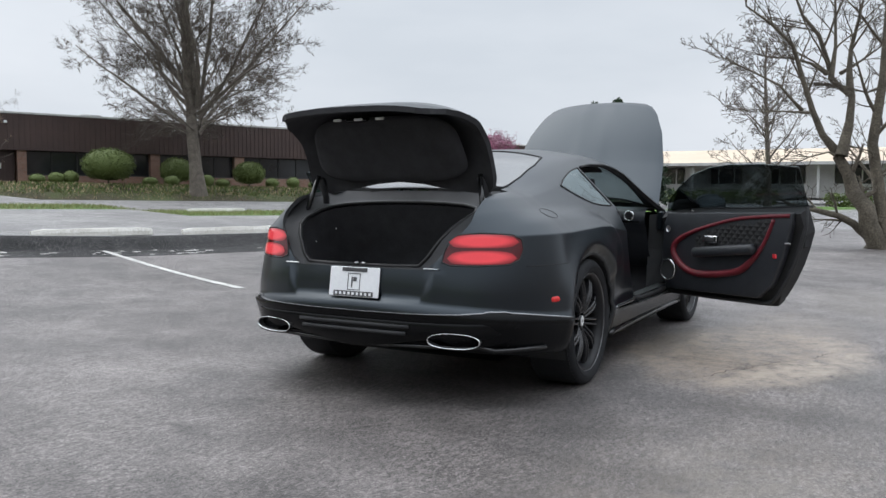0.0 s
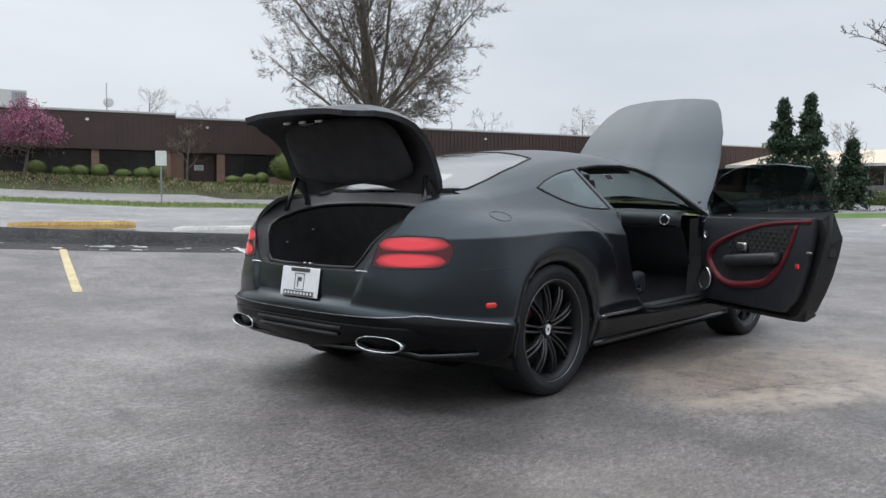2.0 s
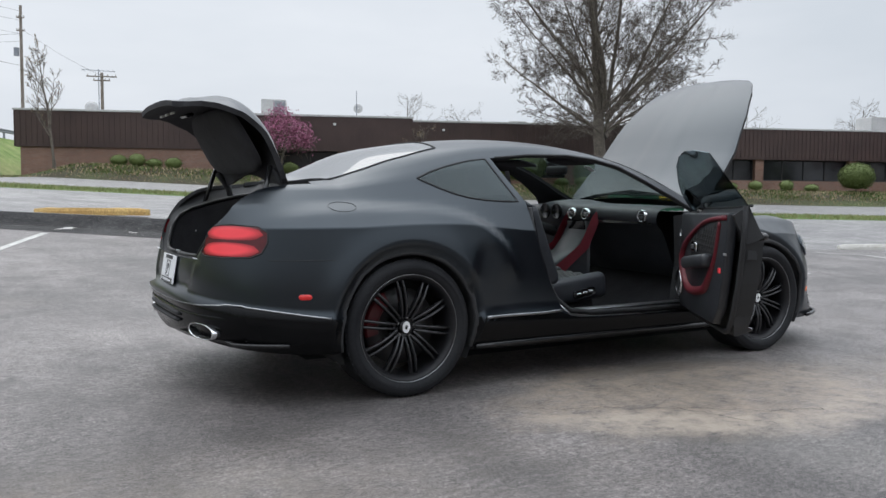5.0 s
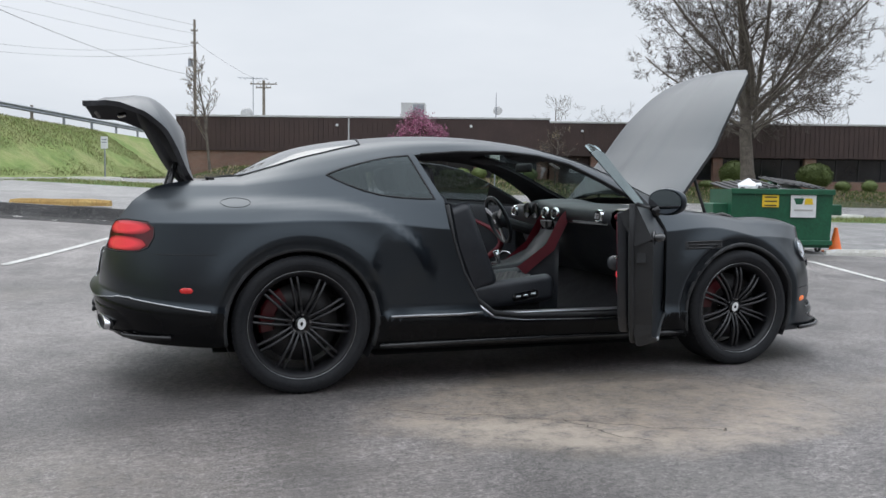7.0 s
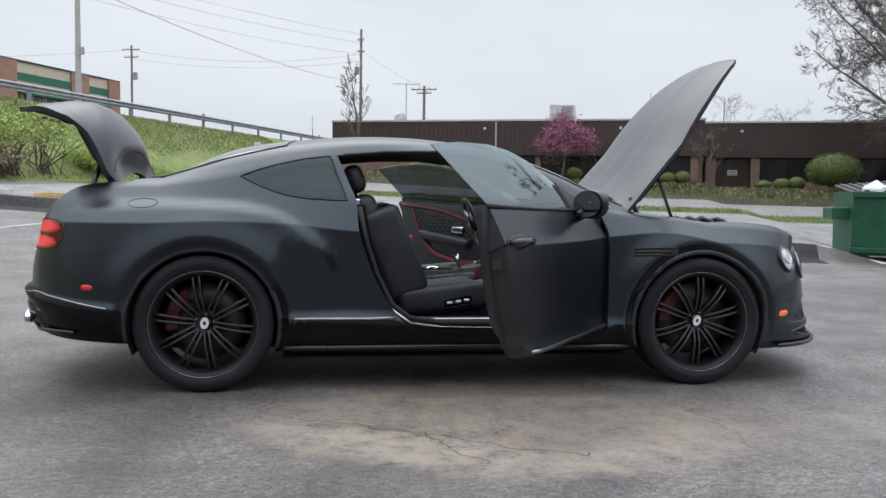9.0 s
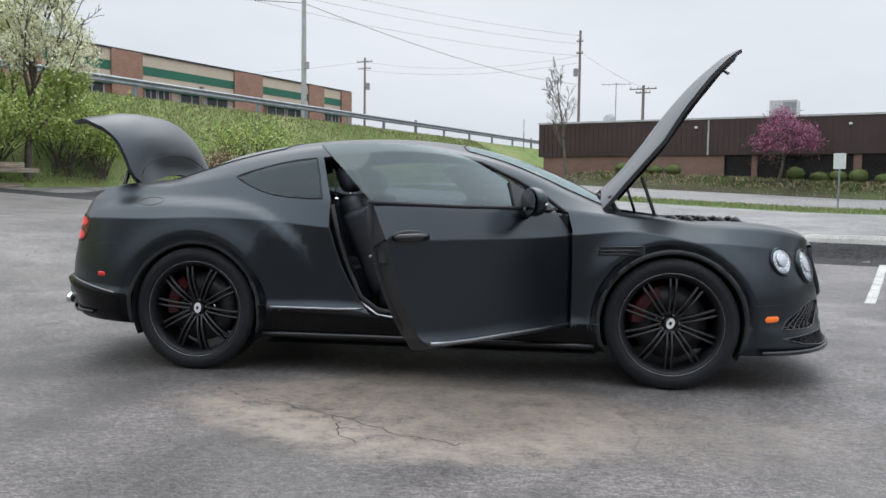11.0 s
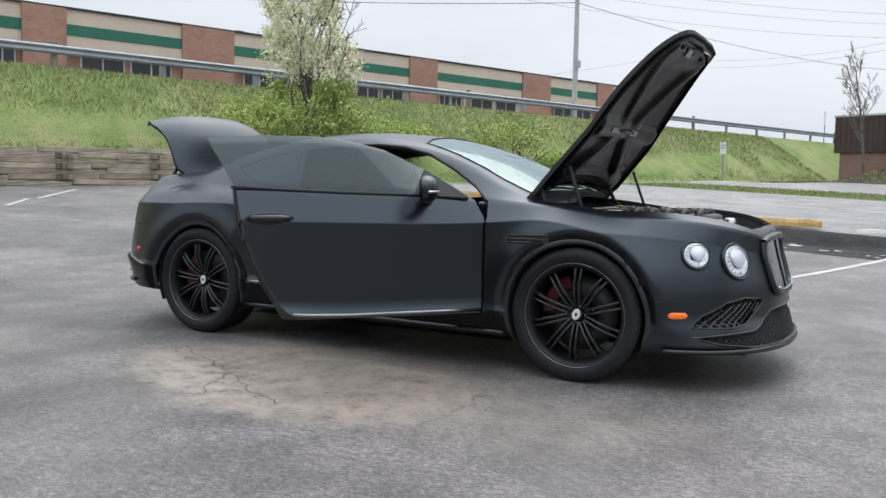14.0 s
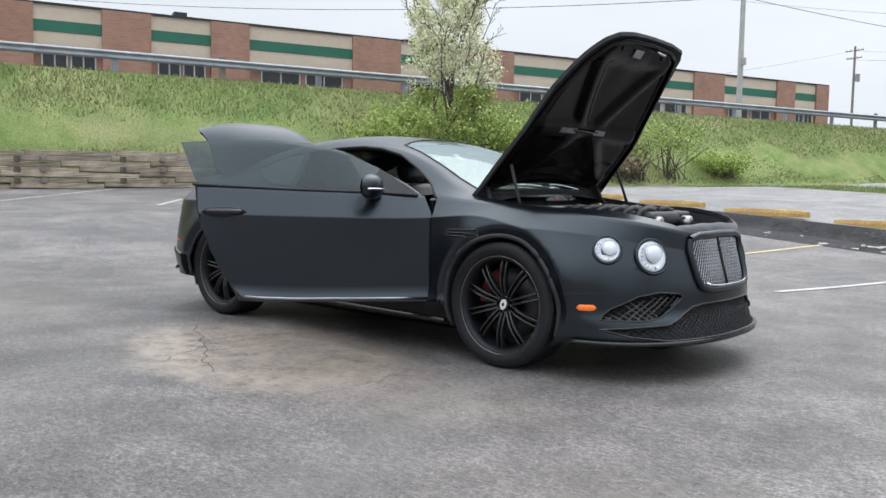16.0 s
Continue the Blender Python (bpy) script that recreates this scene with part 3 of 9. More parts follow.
def office_wing(m, length, depth, z_base, z_sill, z_fascia, z_roof, segs, label, ribs=0.3):
    """A low wing: brick foot, dark windows, ribbed brown fascia. segs: (start, end, kind)."""
    house = empty("office_building", m)
    tagged(house, label, "building")
    b = bm_box(length, 0.3, z_roof - z_fascia, (length / 2, 0.15, (z_roof + z_fascia) / 2))
    n = int(length / ribs)
    for i in range(n + 1):
        bm_box(0.045, 0.035, z_roof - z_fascia - 0.02, (min(length - 0.03, 0.03 + i * ribs), -0.016, (z_roof + z_fascia) / 2), bm=b)
    part("fascia", uv_box(b), M_FASCIA, house, "dark brown ribbed metal fascia")
    part("soffit", bm_box(length, 1.0, 0.08, (length / 2, 0.55, z_fascia + 0.03)), M_FASCIA, house)
    part("roof", bm_box(length, depth - 0.3, 0.2, (length / 2, depth / 2 + 0.15, z_roof - 0.15)), M_TRIM, house, "flat pale roof")
    part("roof_trim", bm_box(length + 0.1, 0.42, 0.12, (length / 2, 0.15, z_roof + 0.05), 0.01), M_TRIM, house, "pale metal roof edge")
    for x, sgn in ((0.15, -1), (length - 0.15, 1)):
        b = bm_box(0.3, depth - 0.3, z_roof - z_fascia, (x, depth / 2 + 0.15, (z_roof + z_fascia) / 2))
        part("fascia", b, M_FASCIA, house)
        b = bm_box(0.3, depth - 1.0, z_fascia - z_base + 1.0, (x, depth / 2 + 0.5, (z_fascia + z_base - 1.0) / 2))
        part("side_wall", uv_box(b), M_BRICK, house, "brown brick wall")
    part("back_wall", uv_box(bm_box(length, 0.3, z_roof - z_base + 1, (length / 2, depth - 0.15, (z_roof + z_base - 1) / 2))), M_BRICK, house)
    y0 = 0.55
    for a, c, kind in segs:
        w, mid = c - a, (a + c) / 2
        if kind == "brick":
            part("brick_wall", uv_box(bm_box(w, 0.3, z_fascia - z_base + 1.0, (mid, 0.25, (z_fascia + z_base - 1.0) / 2))), M_BRICK, house, "brown brick wall")
        elif kind == "pier":
            part("pier", uv_box(bm_box(w, 0.4, z_fascia - z_base + 1.0, (mid, 0.35, (z_fascia + z_base - 1.0) / 2))), M_BRICK, house)
        elif kind == "door":
            part("wall_panel", bm_box(w, 0.12, z_fascia - z_base + 1.0, (mid, y0 + 0.2, (z_fascia + z_base - 1.0) / 2)), M_FASCIA, house)
            d = part("door", bm_box(0.95, 0.06, 2.1, (mid, y0 + 0.11, z_base + 1.05), 0.01), M_FASCIA, house, "dark brown steel door")
            part("door_sign", bm_box(0.55, 0.02, 0.32, (mid, y0 + 0.06, z_base + 1.1)), M_SIGNW, d, "small white notice")
            b = bmesh.new()
            for k in range(3):
                bm_box(0.42, 0.006, 0.035, (mid, y0 + 0.048, z_base + 1.19 - 0.09 * k), bm=b)
            part("notice_bars", b, M_PLASTIC, d)
        else:
            sill = part("window_base", uv_box(bm_box(w, 0.3, z_sill - z_base + 1.0, (mid, 0.3, (z_sill + z_base - 1.0) / 2))), M_BRICK, house)
            npan = max(1, round(w / 1.45))
            fr = bmesh.new()
            for i in range(npan + 1):
                bm_box(0.07, 0.1, z_fascia - z_sill, (a + w * i / npan, y0, (z_fascia + z_sill) / 2), bm=fr)
            for z in (z_sill + 0.04, z_fascia - 0.04):
                bm_box(w, 0.1, 0.08, (mid, y0 + 0.003, z), bm=fr)
            win = part("window", fr, M_PLASTIC, house, "dark tinted window band")
            for i in range(npan):
                part("pane", bm_box(w / npan - 0.07, 0.02, z_fascia - z_sill - 0.16, (a + w * (i + 0.5) / npan, y0 + 0.02, (z_fascia + z_sill) / 2)), M_DARKWIN, win)
    return house


wing_a = office_wing(wall_frame(-18.45, 44.7), 22.7, 26, 1.75, 1.95, 3.4, 5.45,
                     [(0.3, 11.5, "brick"), (11.5, 13.0, "win"), (13.0, 13.3, "pier"), (13.3, 18.2, "win"), (18.2, 18.6, "pier"), (18.6, 22.0, "win"), (22.0, 22.4, "pier")],
                     "low brown office wing with brick wall and dark windows")
wing_b = office_wing(wall_frame(4.26, 47.5), 35.7, 24, 1.45, 2.02, 3.45, 5.5,
                     [(0.3, 0.9, "brick"), (0.9, 2.9, "door"), (2.9, 3.4, "brick"), (3.4, 10.6, "win"), (10.6, 11.2, "pier"), (11.2, 16.3, "win"), (16.3, 17.0, "pier"),
                      (17.0, 24.0, "win"), (24.0, 24.6, "pier"), (24.6, 31.0, "win"), (31.0, 31.6, "pier"), (31.6, 35.4, "win")],
                     "low brown office wing with ribbed fascia and window band")
wing_c = office_wing(wall_frame(40.0, 50.2), 24, 20, 1.4, 2.0, 3.4, 5.45,
                     [(0.3, 6, "brick"), (6, 14, "win"), (14, 15, "pier"), (15, 23.5, "win")], "low brown office wing behind pink blossom trees")
# roof machines and fittings
def roof_unit(u, v, z, sx, sy, sz, label):
    e = empty("air_conditioner", wall_frame(u, v) @ Matrix.Translation((0, 0, z)))
    tagged(e, label, "air conditioner")
    part("housing", bm_box(sx, sy, sz, (0, 0, sz / 2), 0.03), M_TRIM, e)
    for i in range(9):
        part("louvre", bm_box(0.05, 0.03, sz * 0.75, (sx * 0.02 + i * sx * 0.052, -sy / 2 - 0.012, sz * 0.52)), M_GALV, e)
    return e


roof_unit(-4.1, 47.2, 5.45, 1.5, 1.4, 1.15, "pale grey air conditioner on the flat roof")
roof_unit(38.5, 49.0, 5.45, 2.6, 1.8, 1.15, "pale grey air conditioner on the flat roof")
roof_unit(12.2, 51.0, 5.45, 1.2, 1.2, 0.5, "small grey roof vent box on the flat roof")
b = bm_tube([(0, 0, 5.4), (0, 0, 3.4)], 0.05, 8)
pipe = part("downpipe", b, M_TRIM, wing_a, "pale downpipe")
pipe.matrix_basis = Matrix.Translation((10.6, -0.06, 0))
for h, xs in ((wing_a, (9.9, 18.0)), (wing_b, (2.3, 12.0, 22.0))):
    for x in xs:
        part("wall_light", bm_box(0.16, 0.14, 0.14, (x, -0.1, 5.0), 0.02), M_SIGNW, h, "small white wall light")
ant = empty("roof_antenna", wall_frame(1.2, 52) @ Matrix.Translation((0, 0, 5.4)))
tagged(ant, "thin grey radio mast on the flat roof", "antenna")
part("mast", bm_tube([(0, 0, 0), (0, 0, 2.5)], [0.05, 0.025], 6), M_GALV, ant)
part("dish", bm_lathe([(0.02, 0.0), (0.22, 0.05), (0.32, 0.14)], 14, "y"), M_TRIM, ant).matrix_basis = Matrix.Translation((0.12, 0, 1.3))
ant2 = empty("roof_antenna", wall_frame(-15.0, 49.5) @ Matrix.Translation((0, 0, 5.4)))
tagged(ant2, "tall television aerial on the flat roof", "antenna")
part("mast", bm_tube([(0, 0, 0), (0, 0, 3.1)], 0.03, 6), M_GALV, ant2)
b = bmesh.new()
bm_tube([(-1.0, 0, 3.05), (1.0, 0, 2.95)], 0.02, 6, bm=b)
for k in range(7):
    x = -0.9 + k * 0.3
    bm_tube([(x, -0.45, 3.0), (x, 0.45, 3.0)], 0.012, 5, bm=b)
part("aerial", b, M_GALV, ant2)
part("dish", bm_lathe([(0.02, 0.0), (0.3, 0.06), (0.42, 0.2)], 16, "y"), M_TRIM, ant2).matrix_basis = Matrix.Translation((-0.5, 0, 0.7))


# ---------- store on top of the embankment ----------
STORE_U, STORE_Z0, STORE_Z1 = -54.5, 4.75, 12.35
store = empty("store_building", pose(*to_xy(STORE_U, 0), 0, 0, 0, math.degrees(math.atan2(0.93, 0.37))))
tagged(store, "long store with brick piers and green-striped tan panels", "store building")
# along: +x is +v, -y is away from the street
rows_v = (-60, -56, -47, -43, -31, -26, -16, -9, -5.2, -1.6, 2.5, 5.6, 9.6, 12.3, 20.2, 24.2, 31.5, 34.6, 40.8, 43.9, 47.3, 54.8, 58.7, 66.0, 68.6, 71.8, 73.7)
H = STORE_Z1 - STORE_Z0
for i in range(len(rows_v) - 1):
    a, c = rows_v[i], rows_v[i + 1]
    w, mid = c - a, (a + c) / 2
    brick = i % 2 == 0 and not (a == -9) if a < -5 else (a in (2.5, 9.6, 20.2, 31.5, 40.8, 54.8, 66.0, 71.8) or a == -5.2)
    if brick:
        part("brick_pier", uv_box(bm_box(w, 0.5, H, (mid, 0.1, STORE_Z0 + H / 2))), M_BRICK2, store, "orange-brown brick pier")
    else:
        part("tan_panel", bm_box(w, 0.3, 2.7, (mid, 0.2, STORE_Z1 - 1.35)), M_TAN, store, "tan wall panel")
        part("green_stripe", bm_box(w, 0.06, 0.72, (mid, 0.03, STORE_Z1 - 1.35)), M_GREEN_BAND, store, "dark green stripe")
        low = part("low_wall", uv_box(bm_box(w, 0.3, H - 2.7, (mid, 0.30, STORE_Z0 + (H - 2.7) / 2))), M_BRICK2 if i % 4 else M_TAN, store)
        for k in (0.3, 0.72):
            win = part("window", bm_box(w * 0.36, 0.06, 2.3, (a + w * k, 0.13, STORE_Z1 - 3.95)), M_DARKWIN, store, "dark shop window")
            for q in (-0.5, 0.0, 0.5):
                part("window_frame", bm_box(0.09, 0.05, 2.3, (a + w * k + w * 0.36 * q, 0.09, STORE_Z1 - 3.95)), M_TRIM, win)
        part("awning", bm_box(w * 0.96, 0.5, 0.22, (mid, -0.2, STORE_Z1 - 2.82), 0.04), M_GREEN_BAND if a > 20 else M_PLASTIC, store, "narrow dark awning")
part("roof", bm_box(133.7, 40, 0.3, (6.85, 20.4, STORE_Z1 - 0.2)), M_TRIM, store)
part("roof_trim", bm_box(133.7, 0.6, 0.14, (6.85, 0.2, STORE_Z1 + 0.05)), M_PLASTIC, store, "dark roof edge")
part("end_wall", uv_box(bm_box(0.4, 40, H, (73.5, 20.4, STORE_Z0 + H / 2))), M_BRICK2, store)
for x, s in ((8.0, 0.9), (26.0, 0.7), (4.6, 0.4)):
    part("roof_vent", bm_box(s, s, s, (x, 3.0, STORE_Z1 + s / 2)), M_PLASTIC, store, "small dark roof vent")


# ---------- guard rail ----------
rail = empty("guard_rail")
tagged(rail, "long galvanised steel guard rail on wooden posts", "guard rail")
prof = [(0.0, -0.155), (0.045, -0.12), (0.075, -0.085), (0.03, -0.04), (0.0, 0.0), (0.03, 0.04), (0.075, 0.085), (0.045, 0.12), (0.0, 0.155)]
rows = []
v = -60.0
while v < 110:
    ring = []
    for du, dz in prof:
        x, y = to_xy(-25.0 + du, v)
        ring.append((x, y, 5.33 + dz))
    rows.append(ring)
    v += 2.0
part("beam", bm_grid(rows), M_GALV, rail, "ribbed steel beam", True)
k = 0
v = 0.3 - 3.65 * 16
while v < 108:
    x, y = to_xy(-25.14, v)
    tall = 0.2 if k % 5 == 2 else 0.0
    part("post", bm_box(0.15, 0.2, 1.0 + tall, (x, y, 5.0 + tall / 2 - 0.1), 0.01), M_POLE if tall else M_GALV, rail)
    v += 3.65
    k += 1

# ---------- unseen wall closing the lot, added to darken the car's side reflections ---
b = bm_box(120, 12, 9.5, (0, 0, 4.75))
part_wall = obj("unseen_wall", b, M_BRICK)
part_wall.matrix_basis = pose(*to_xy(10, -40), 0, 0, 0, math.degrees(math.atan2(-0.37, 0.93)))
tagged(part_wall, "unseen brown brick wall closing the lot, added to darken the car's side reflections", "wall", kind="structure")

# ---------- timber retaining wall ----------
timbers = empty("retaining_wall")
tagged(timbers, "weathered stacked-timber retaining wall below the grassy bank", "retaining wall")
rnd = random.Random(11)
bars = {}
for j in range(7):
    v = -24.0 + rnd.uniform(0, 1.5)
    while v < 8.6 - j * 0.12:
        L = rnd.choice((2.4, 3.6, 2.4))
        if (j, L) not in bars:
            b = bm_box(0.15, L - 0.012, 0.148, bevel=0.012)
            me = bpy.data.meshes.new("timber")
            b.to_mesh(me)
            b.free()
            me.materials.append(M_TIMBER)
            bars[(j, L)] = me
        vm = v + L / 2
        z = lay(*to_xy(-20.1, vm)) + 0.075 + j * 0.152
        ob = new("timber", bars[(j, L)])
        x, y = to_xy(-20.16 - 0.022 * j + rnd.gauss(0, 0.012), vm)
        ob.matrix_basis = pose(x, y, z, rnd.gauss(0, 0.2), 0, math.degrees(math.atan2(-0.37, 0.93)) + rnd.gauss(0, 0.25))
        ob.parent = timbers
        v += L
v = -22.0
while v < 8.0:
    for j in (1, 3, 5):
        x, y = to_xy(-20.10 - 0.022 * j, v)
        e = part("tie_end", bm_box(0.16, 0.17, 0.15, (0, 0, 0), 0.01), M_BARK_DARK, timbers, "dark sawn tie end")
        e.matrix_basis = pose(x, y, lay(*to_xy(-20.1, v)) + 0.075 + j * 0.152, 0, 0, math.degrees(math.atan2(-0.37, 0.93)))
    v += 2.75
for v in (-18.4, -13.9, -9.2, -4.4, -2.1, 1.1, 3.0, 5.4, 7.4):
    for j in (1, 3, 5):
        x, y = to_xy(-20.08, v)
        part("tie_end", bm_box(0.16, 0.15, 0.14, (x, y, lay(x, y) + 0.075 + j * 0.152), 0.01), M_POLE, timbers, "dark timber tie end")


# ---------- trees ----------
def grow(seed, height, trunk_r, levels, spread, first=0.25, droop=0.0, lean=(0, 0), kids=(9, 7, 5, 4), twist=0.22, sides=(9, 6, 4, 3), upward=0.35, ratio=0.55, stem=1.0, thin=0.010, root=(0, 0, -0.15), slim=1.0):
    """Branches as lists of (points, radii, level); recursion from the trunk outwards."""
    rnd = random.Random(seed)
    out, tips = [], []

    def limb(p, d, length, r, level):
        n = (8, 6, 4, 3, 2)[min(level, 4)]
        pts, rad = [p.copy()], [r]
        q, e = p.copy(), d.normalized()
        for i in range(n):
            e = (e + Vector((rnd.gauss(0, 1), rnd.gauss(0, 1), rnd.gauss(0, 1))) * twist * (0.35 if level == 0 else 1) * 0.55 + Vector((0, 0, upward * 0.12 * (level > 0) - droop * level * 0.05))).normalized()
            q = q + e * (length / n)
            pts.append(q.copy())
            rad.append(max(thin, r * (1 - (0.82 if level else 0.75) * (i + 1) / n)))
        out.append((pts, rad, level))
        if level >= levels:
            tips.extend(pts[1:])
            return
        m = kids[min(level, len(kids) - 1)]
        for j in range(m):
            t = first + (1 - first) * (j + rnd.random() * 0.8) / m if level == 0 else 0.25 + 0.75 * (j + rnd.random() * 0.8) / m
            t = min(t, 0.98)
            k = t * n
            i = min(int(k), n - 1)
            base = pts[i].lerp(pts[i + 1], k - i)
            along = (pts[i + 1] - pts[i]).normalized()
            side = along.cross(Vector((rnd.gauss(0, 1), rnd.gauss(0, 1), rnd.gauss(0, 1)))).normalized()
            ang = radians(rnd.uniform(32, 62) * spread)
            nd = along * math.cos(ang) + side * math.sin(ang)
            nl = length * ratio * (1.25 - 0.75 * t if level == 0 else 1.1 - 0.5 * t) * rnd.uniform(0.75, 1.15)
            limb(base, nd, nl, max(thin, rad[i] * rnd.uniform(0.4, 0.6) * slim), level + 1)
    limb(Vector(root), Vector((lean[0], lean[1], 1)), height * stem, trunk_r, 0)
    return out, tips


def tubes(limbs, keep, sides=(9, 6, 4, 3, 3)):
    verts, faces = [], []
    for pts, rad, level in limbs:
        if level not in keep:
            continue
        s = sides[min(level, 4)]
        up = None
        k0 = len(verts)
        for i, p in enumerate(pts):
            d = (pts[min(i + 1, len(pts) - 1)] - pts[max(i - 1, 0)]).normalized()
            if up is None:
                up = Vector((0.3, 0.9, 0.1)) if abs(d.z) > 0.8 else Vector((0, 0, 1))
            sx = d.cross(up).normalized()
            up = sx.cross(d).normalized()
            flare = 1.35 if (level == 0 and i == 0) else 1.0
            for k in range(s):
                a = 2 * math.pi * k / s
                verts.append(p + (sx * math.cos(a) + up * math.sin(a)) * rad[i] * flare)
        for i in range(len(pts) - 1):
            for k in range(s):
                a, c = k0 + i * s + k, k0 + i * s + (k + 1) % s
                faces.append((a, c, c + s, a + s))
    return verts, faces


def tufts(points, n, size, jitter, seed, flat=0.5):
    """Small four-sided leaves scattered about points."""
    rnd = random.Random(seed)
    verts, faces = [], []
    for _ in range(n):
        c = rnd.choice(points) + Vector((rnd.gauss(0, jitter), rnd.gauss(0, jitter), rnd.gauss(0, jitter)))
        a = Vector((rnd.gauss(0, 1), rnd.gauss(0, 1), rnd.gauss(0, 1))).normalized()
        b = a.cross(Vector((rnd.gauss(0, 1), rnd.gauss(0, 1), rnd.gauss(0, 1)))).normalized()
        s = size * rnd.uniform(0.6, 1.3)
        k = len(verts)
        verts += [c - a * s, c - b * s * flat, c + a * s, c + b * s * flat]
        faces.append((k, k + 1, k + 2, k + 3))
    return verts, faces


def tree(m, label, category, limbs, tips, bark, leaf=None, leaves=0, size=0.06, jitter=0.1, seed=1, twig=None, group="", name="tree"):
    e = empty(name, m)
    tagged(e, label, category, group)
    top = max(l for _, _, l in limbs)
    p = raw("trunk", *tubes(limbs, (0, 1)), bark, True)
    p.parent = e
    if top > 1:
        p = raw("branchwork", *tubes(limbs, range(2, top + 1)), twig or bark)
        p.parent = e
        tagged(p, kind="stuff")
    if leaf:
        for mat_, cnt, nm in leaf:
            p = raw(nm, *tufts(tips, cnt, size, jitter, seed + cnt), mat_)
            p.parent = e
            tagged(p, kind="stuff")
    return e


def on_land(x, y, lift=0.0, turn=0.0):
    return pose(x, y, land(*to_uv(x, y)) + lift, 0, 0, turn)


# the large bare tree on the lawn
L_, T_ = grow(21, 14.0, 0.40, 4, 0.9, 0.30, kids=(12, 10, 7, 4), upward=0.22, ratio=0.42, thin=0.007, slim=0.7, twist=0.3)
for i in range(11):
    a = i * 2.4 + 0.3
    out_way = (0.30, 0.75, 1.25, 0.5, 1.0, 1.5, 0.2, 0.9, 1.35, 0.6, 1.7)[i]
    z0 = (5.6, 4.9, 3.9, 5.2, 4.3, 3.5, 5.8, 4.5, 3.7, 5.0, 3.4)[i]
    l2, t2 = grow(300 + i, 11.2 - 2.0 * (out_way - 0.2), 0.15 - 0.03 * out_way, 4, 0.85, 0.12, lean=(out_way * math.cos(a), out_way * math.sin(a)), kids=(16, 10, 7, 4), upward=0.22, ratio=0.38, thin=0.007, slim=0.6, twist=0.3, root=(0.1 * math.cos(a), 0.1 * math.sin(a), z0))
    L_ += l2
    T_ += t2
for i in range(9):
    a = i * 0.7
    l2, t2 = grow(340 + i, 4.6, 0.05, 2, 1.0, 0.15, lean=(2.4 * math.cos(a), 2.4 * math.sin(a)), kids=(14, 8), upward=-0.1, ratio=0.34, thin=0.012, root=(0.25 * math.cos(a), 0.25 * math.sin(a), 3.2 + 0.12 * i))
    L_ += [(p_, r_, min(3, k_ + 1)) for p_, r_, k_ in l2]
    T_ += t2
for i in range(6):
    a = i * 1.05 + 0.1
    out_way = (0.9, 1.5, 1.1, 1.7, 1.0, 1.4)[i]
    l2, t2 = grow(380 + i, 7.6, 0.09, 4, 0.9, 0.15, lean=(out_way * math.cos(a), out_way * math.sin(a)), kids=(14, 9, 6, 3), upward=0.2, ratio=0.38, thin=0.007, slim=0.6, twist=0.3, root=(0.1 * math.cos(a), 0.1 * math.sin(a), 4.6 + 0.5 * (i % 3)))
    L_ += l2
    T_ += t2
lawn_tree = tree(on_land(28.7, 32.0, 0, 75), "large bare deciduous tree on the lawn", "tree", L_, T_, M_BARK, [(M_BUD, 1500, "bud_haze")], 0, 0.024, 0.1, 2, M_TWIG)
rnd = random.Random(61)
verts, faces = [], []
for _ in range(13000):
    c = rnd.choice(T_)
    d = ((c - Vector((0, 0, 4.5))).normalized() * 0.8 + Vector((rnd.gauss(0, 0.6), rnd.gauss(0, 0.6), rnd.gauss(0.2, 0.5)))).normalized()
    w = d.cross(Vector((rnd.gauss(0, 1), rnd.gauss(0, 1), rnd.gauss(0, 1)))).normalized() * 0.0045
    bend = c + d * rnd.uniform(0.15, 0.3)
    k = len(verts)
    verts += [c - w, c + w, bend + w * 0.8, bend - w * 0.8, bend + (d + Vector((rnd.gauss(0, 0.3), rnd.gauss(0, 0.3), 0.25))) * rnd.uniform(0.15, 0.35)]
    faces += [(k, k + 1, k + 2, k + 3), (k + 3, k + 2, k + 4)]
p = raw("twig_haze", verts, faces, M_TWIG)
p.parent = lawn_tree
tagged(p, kind="stuff")
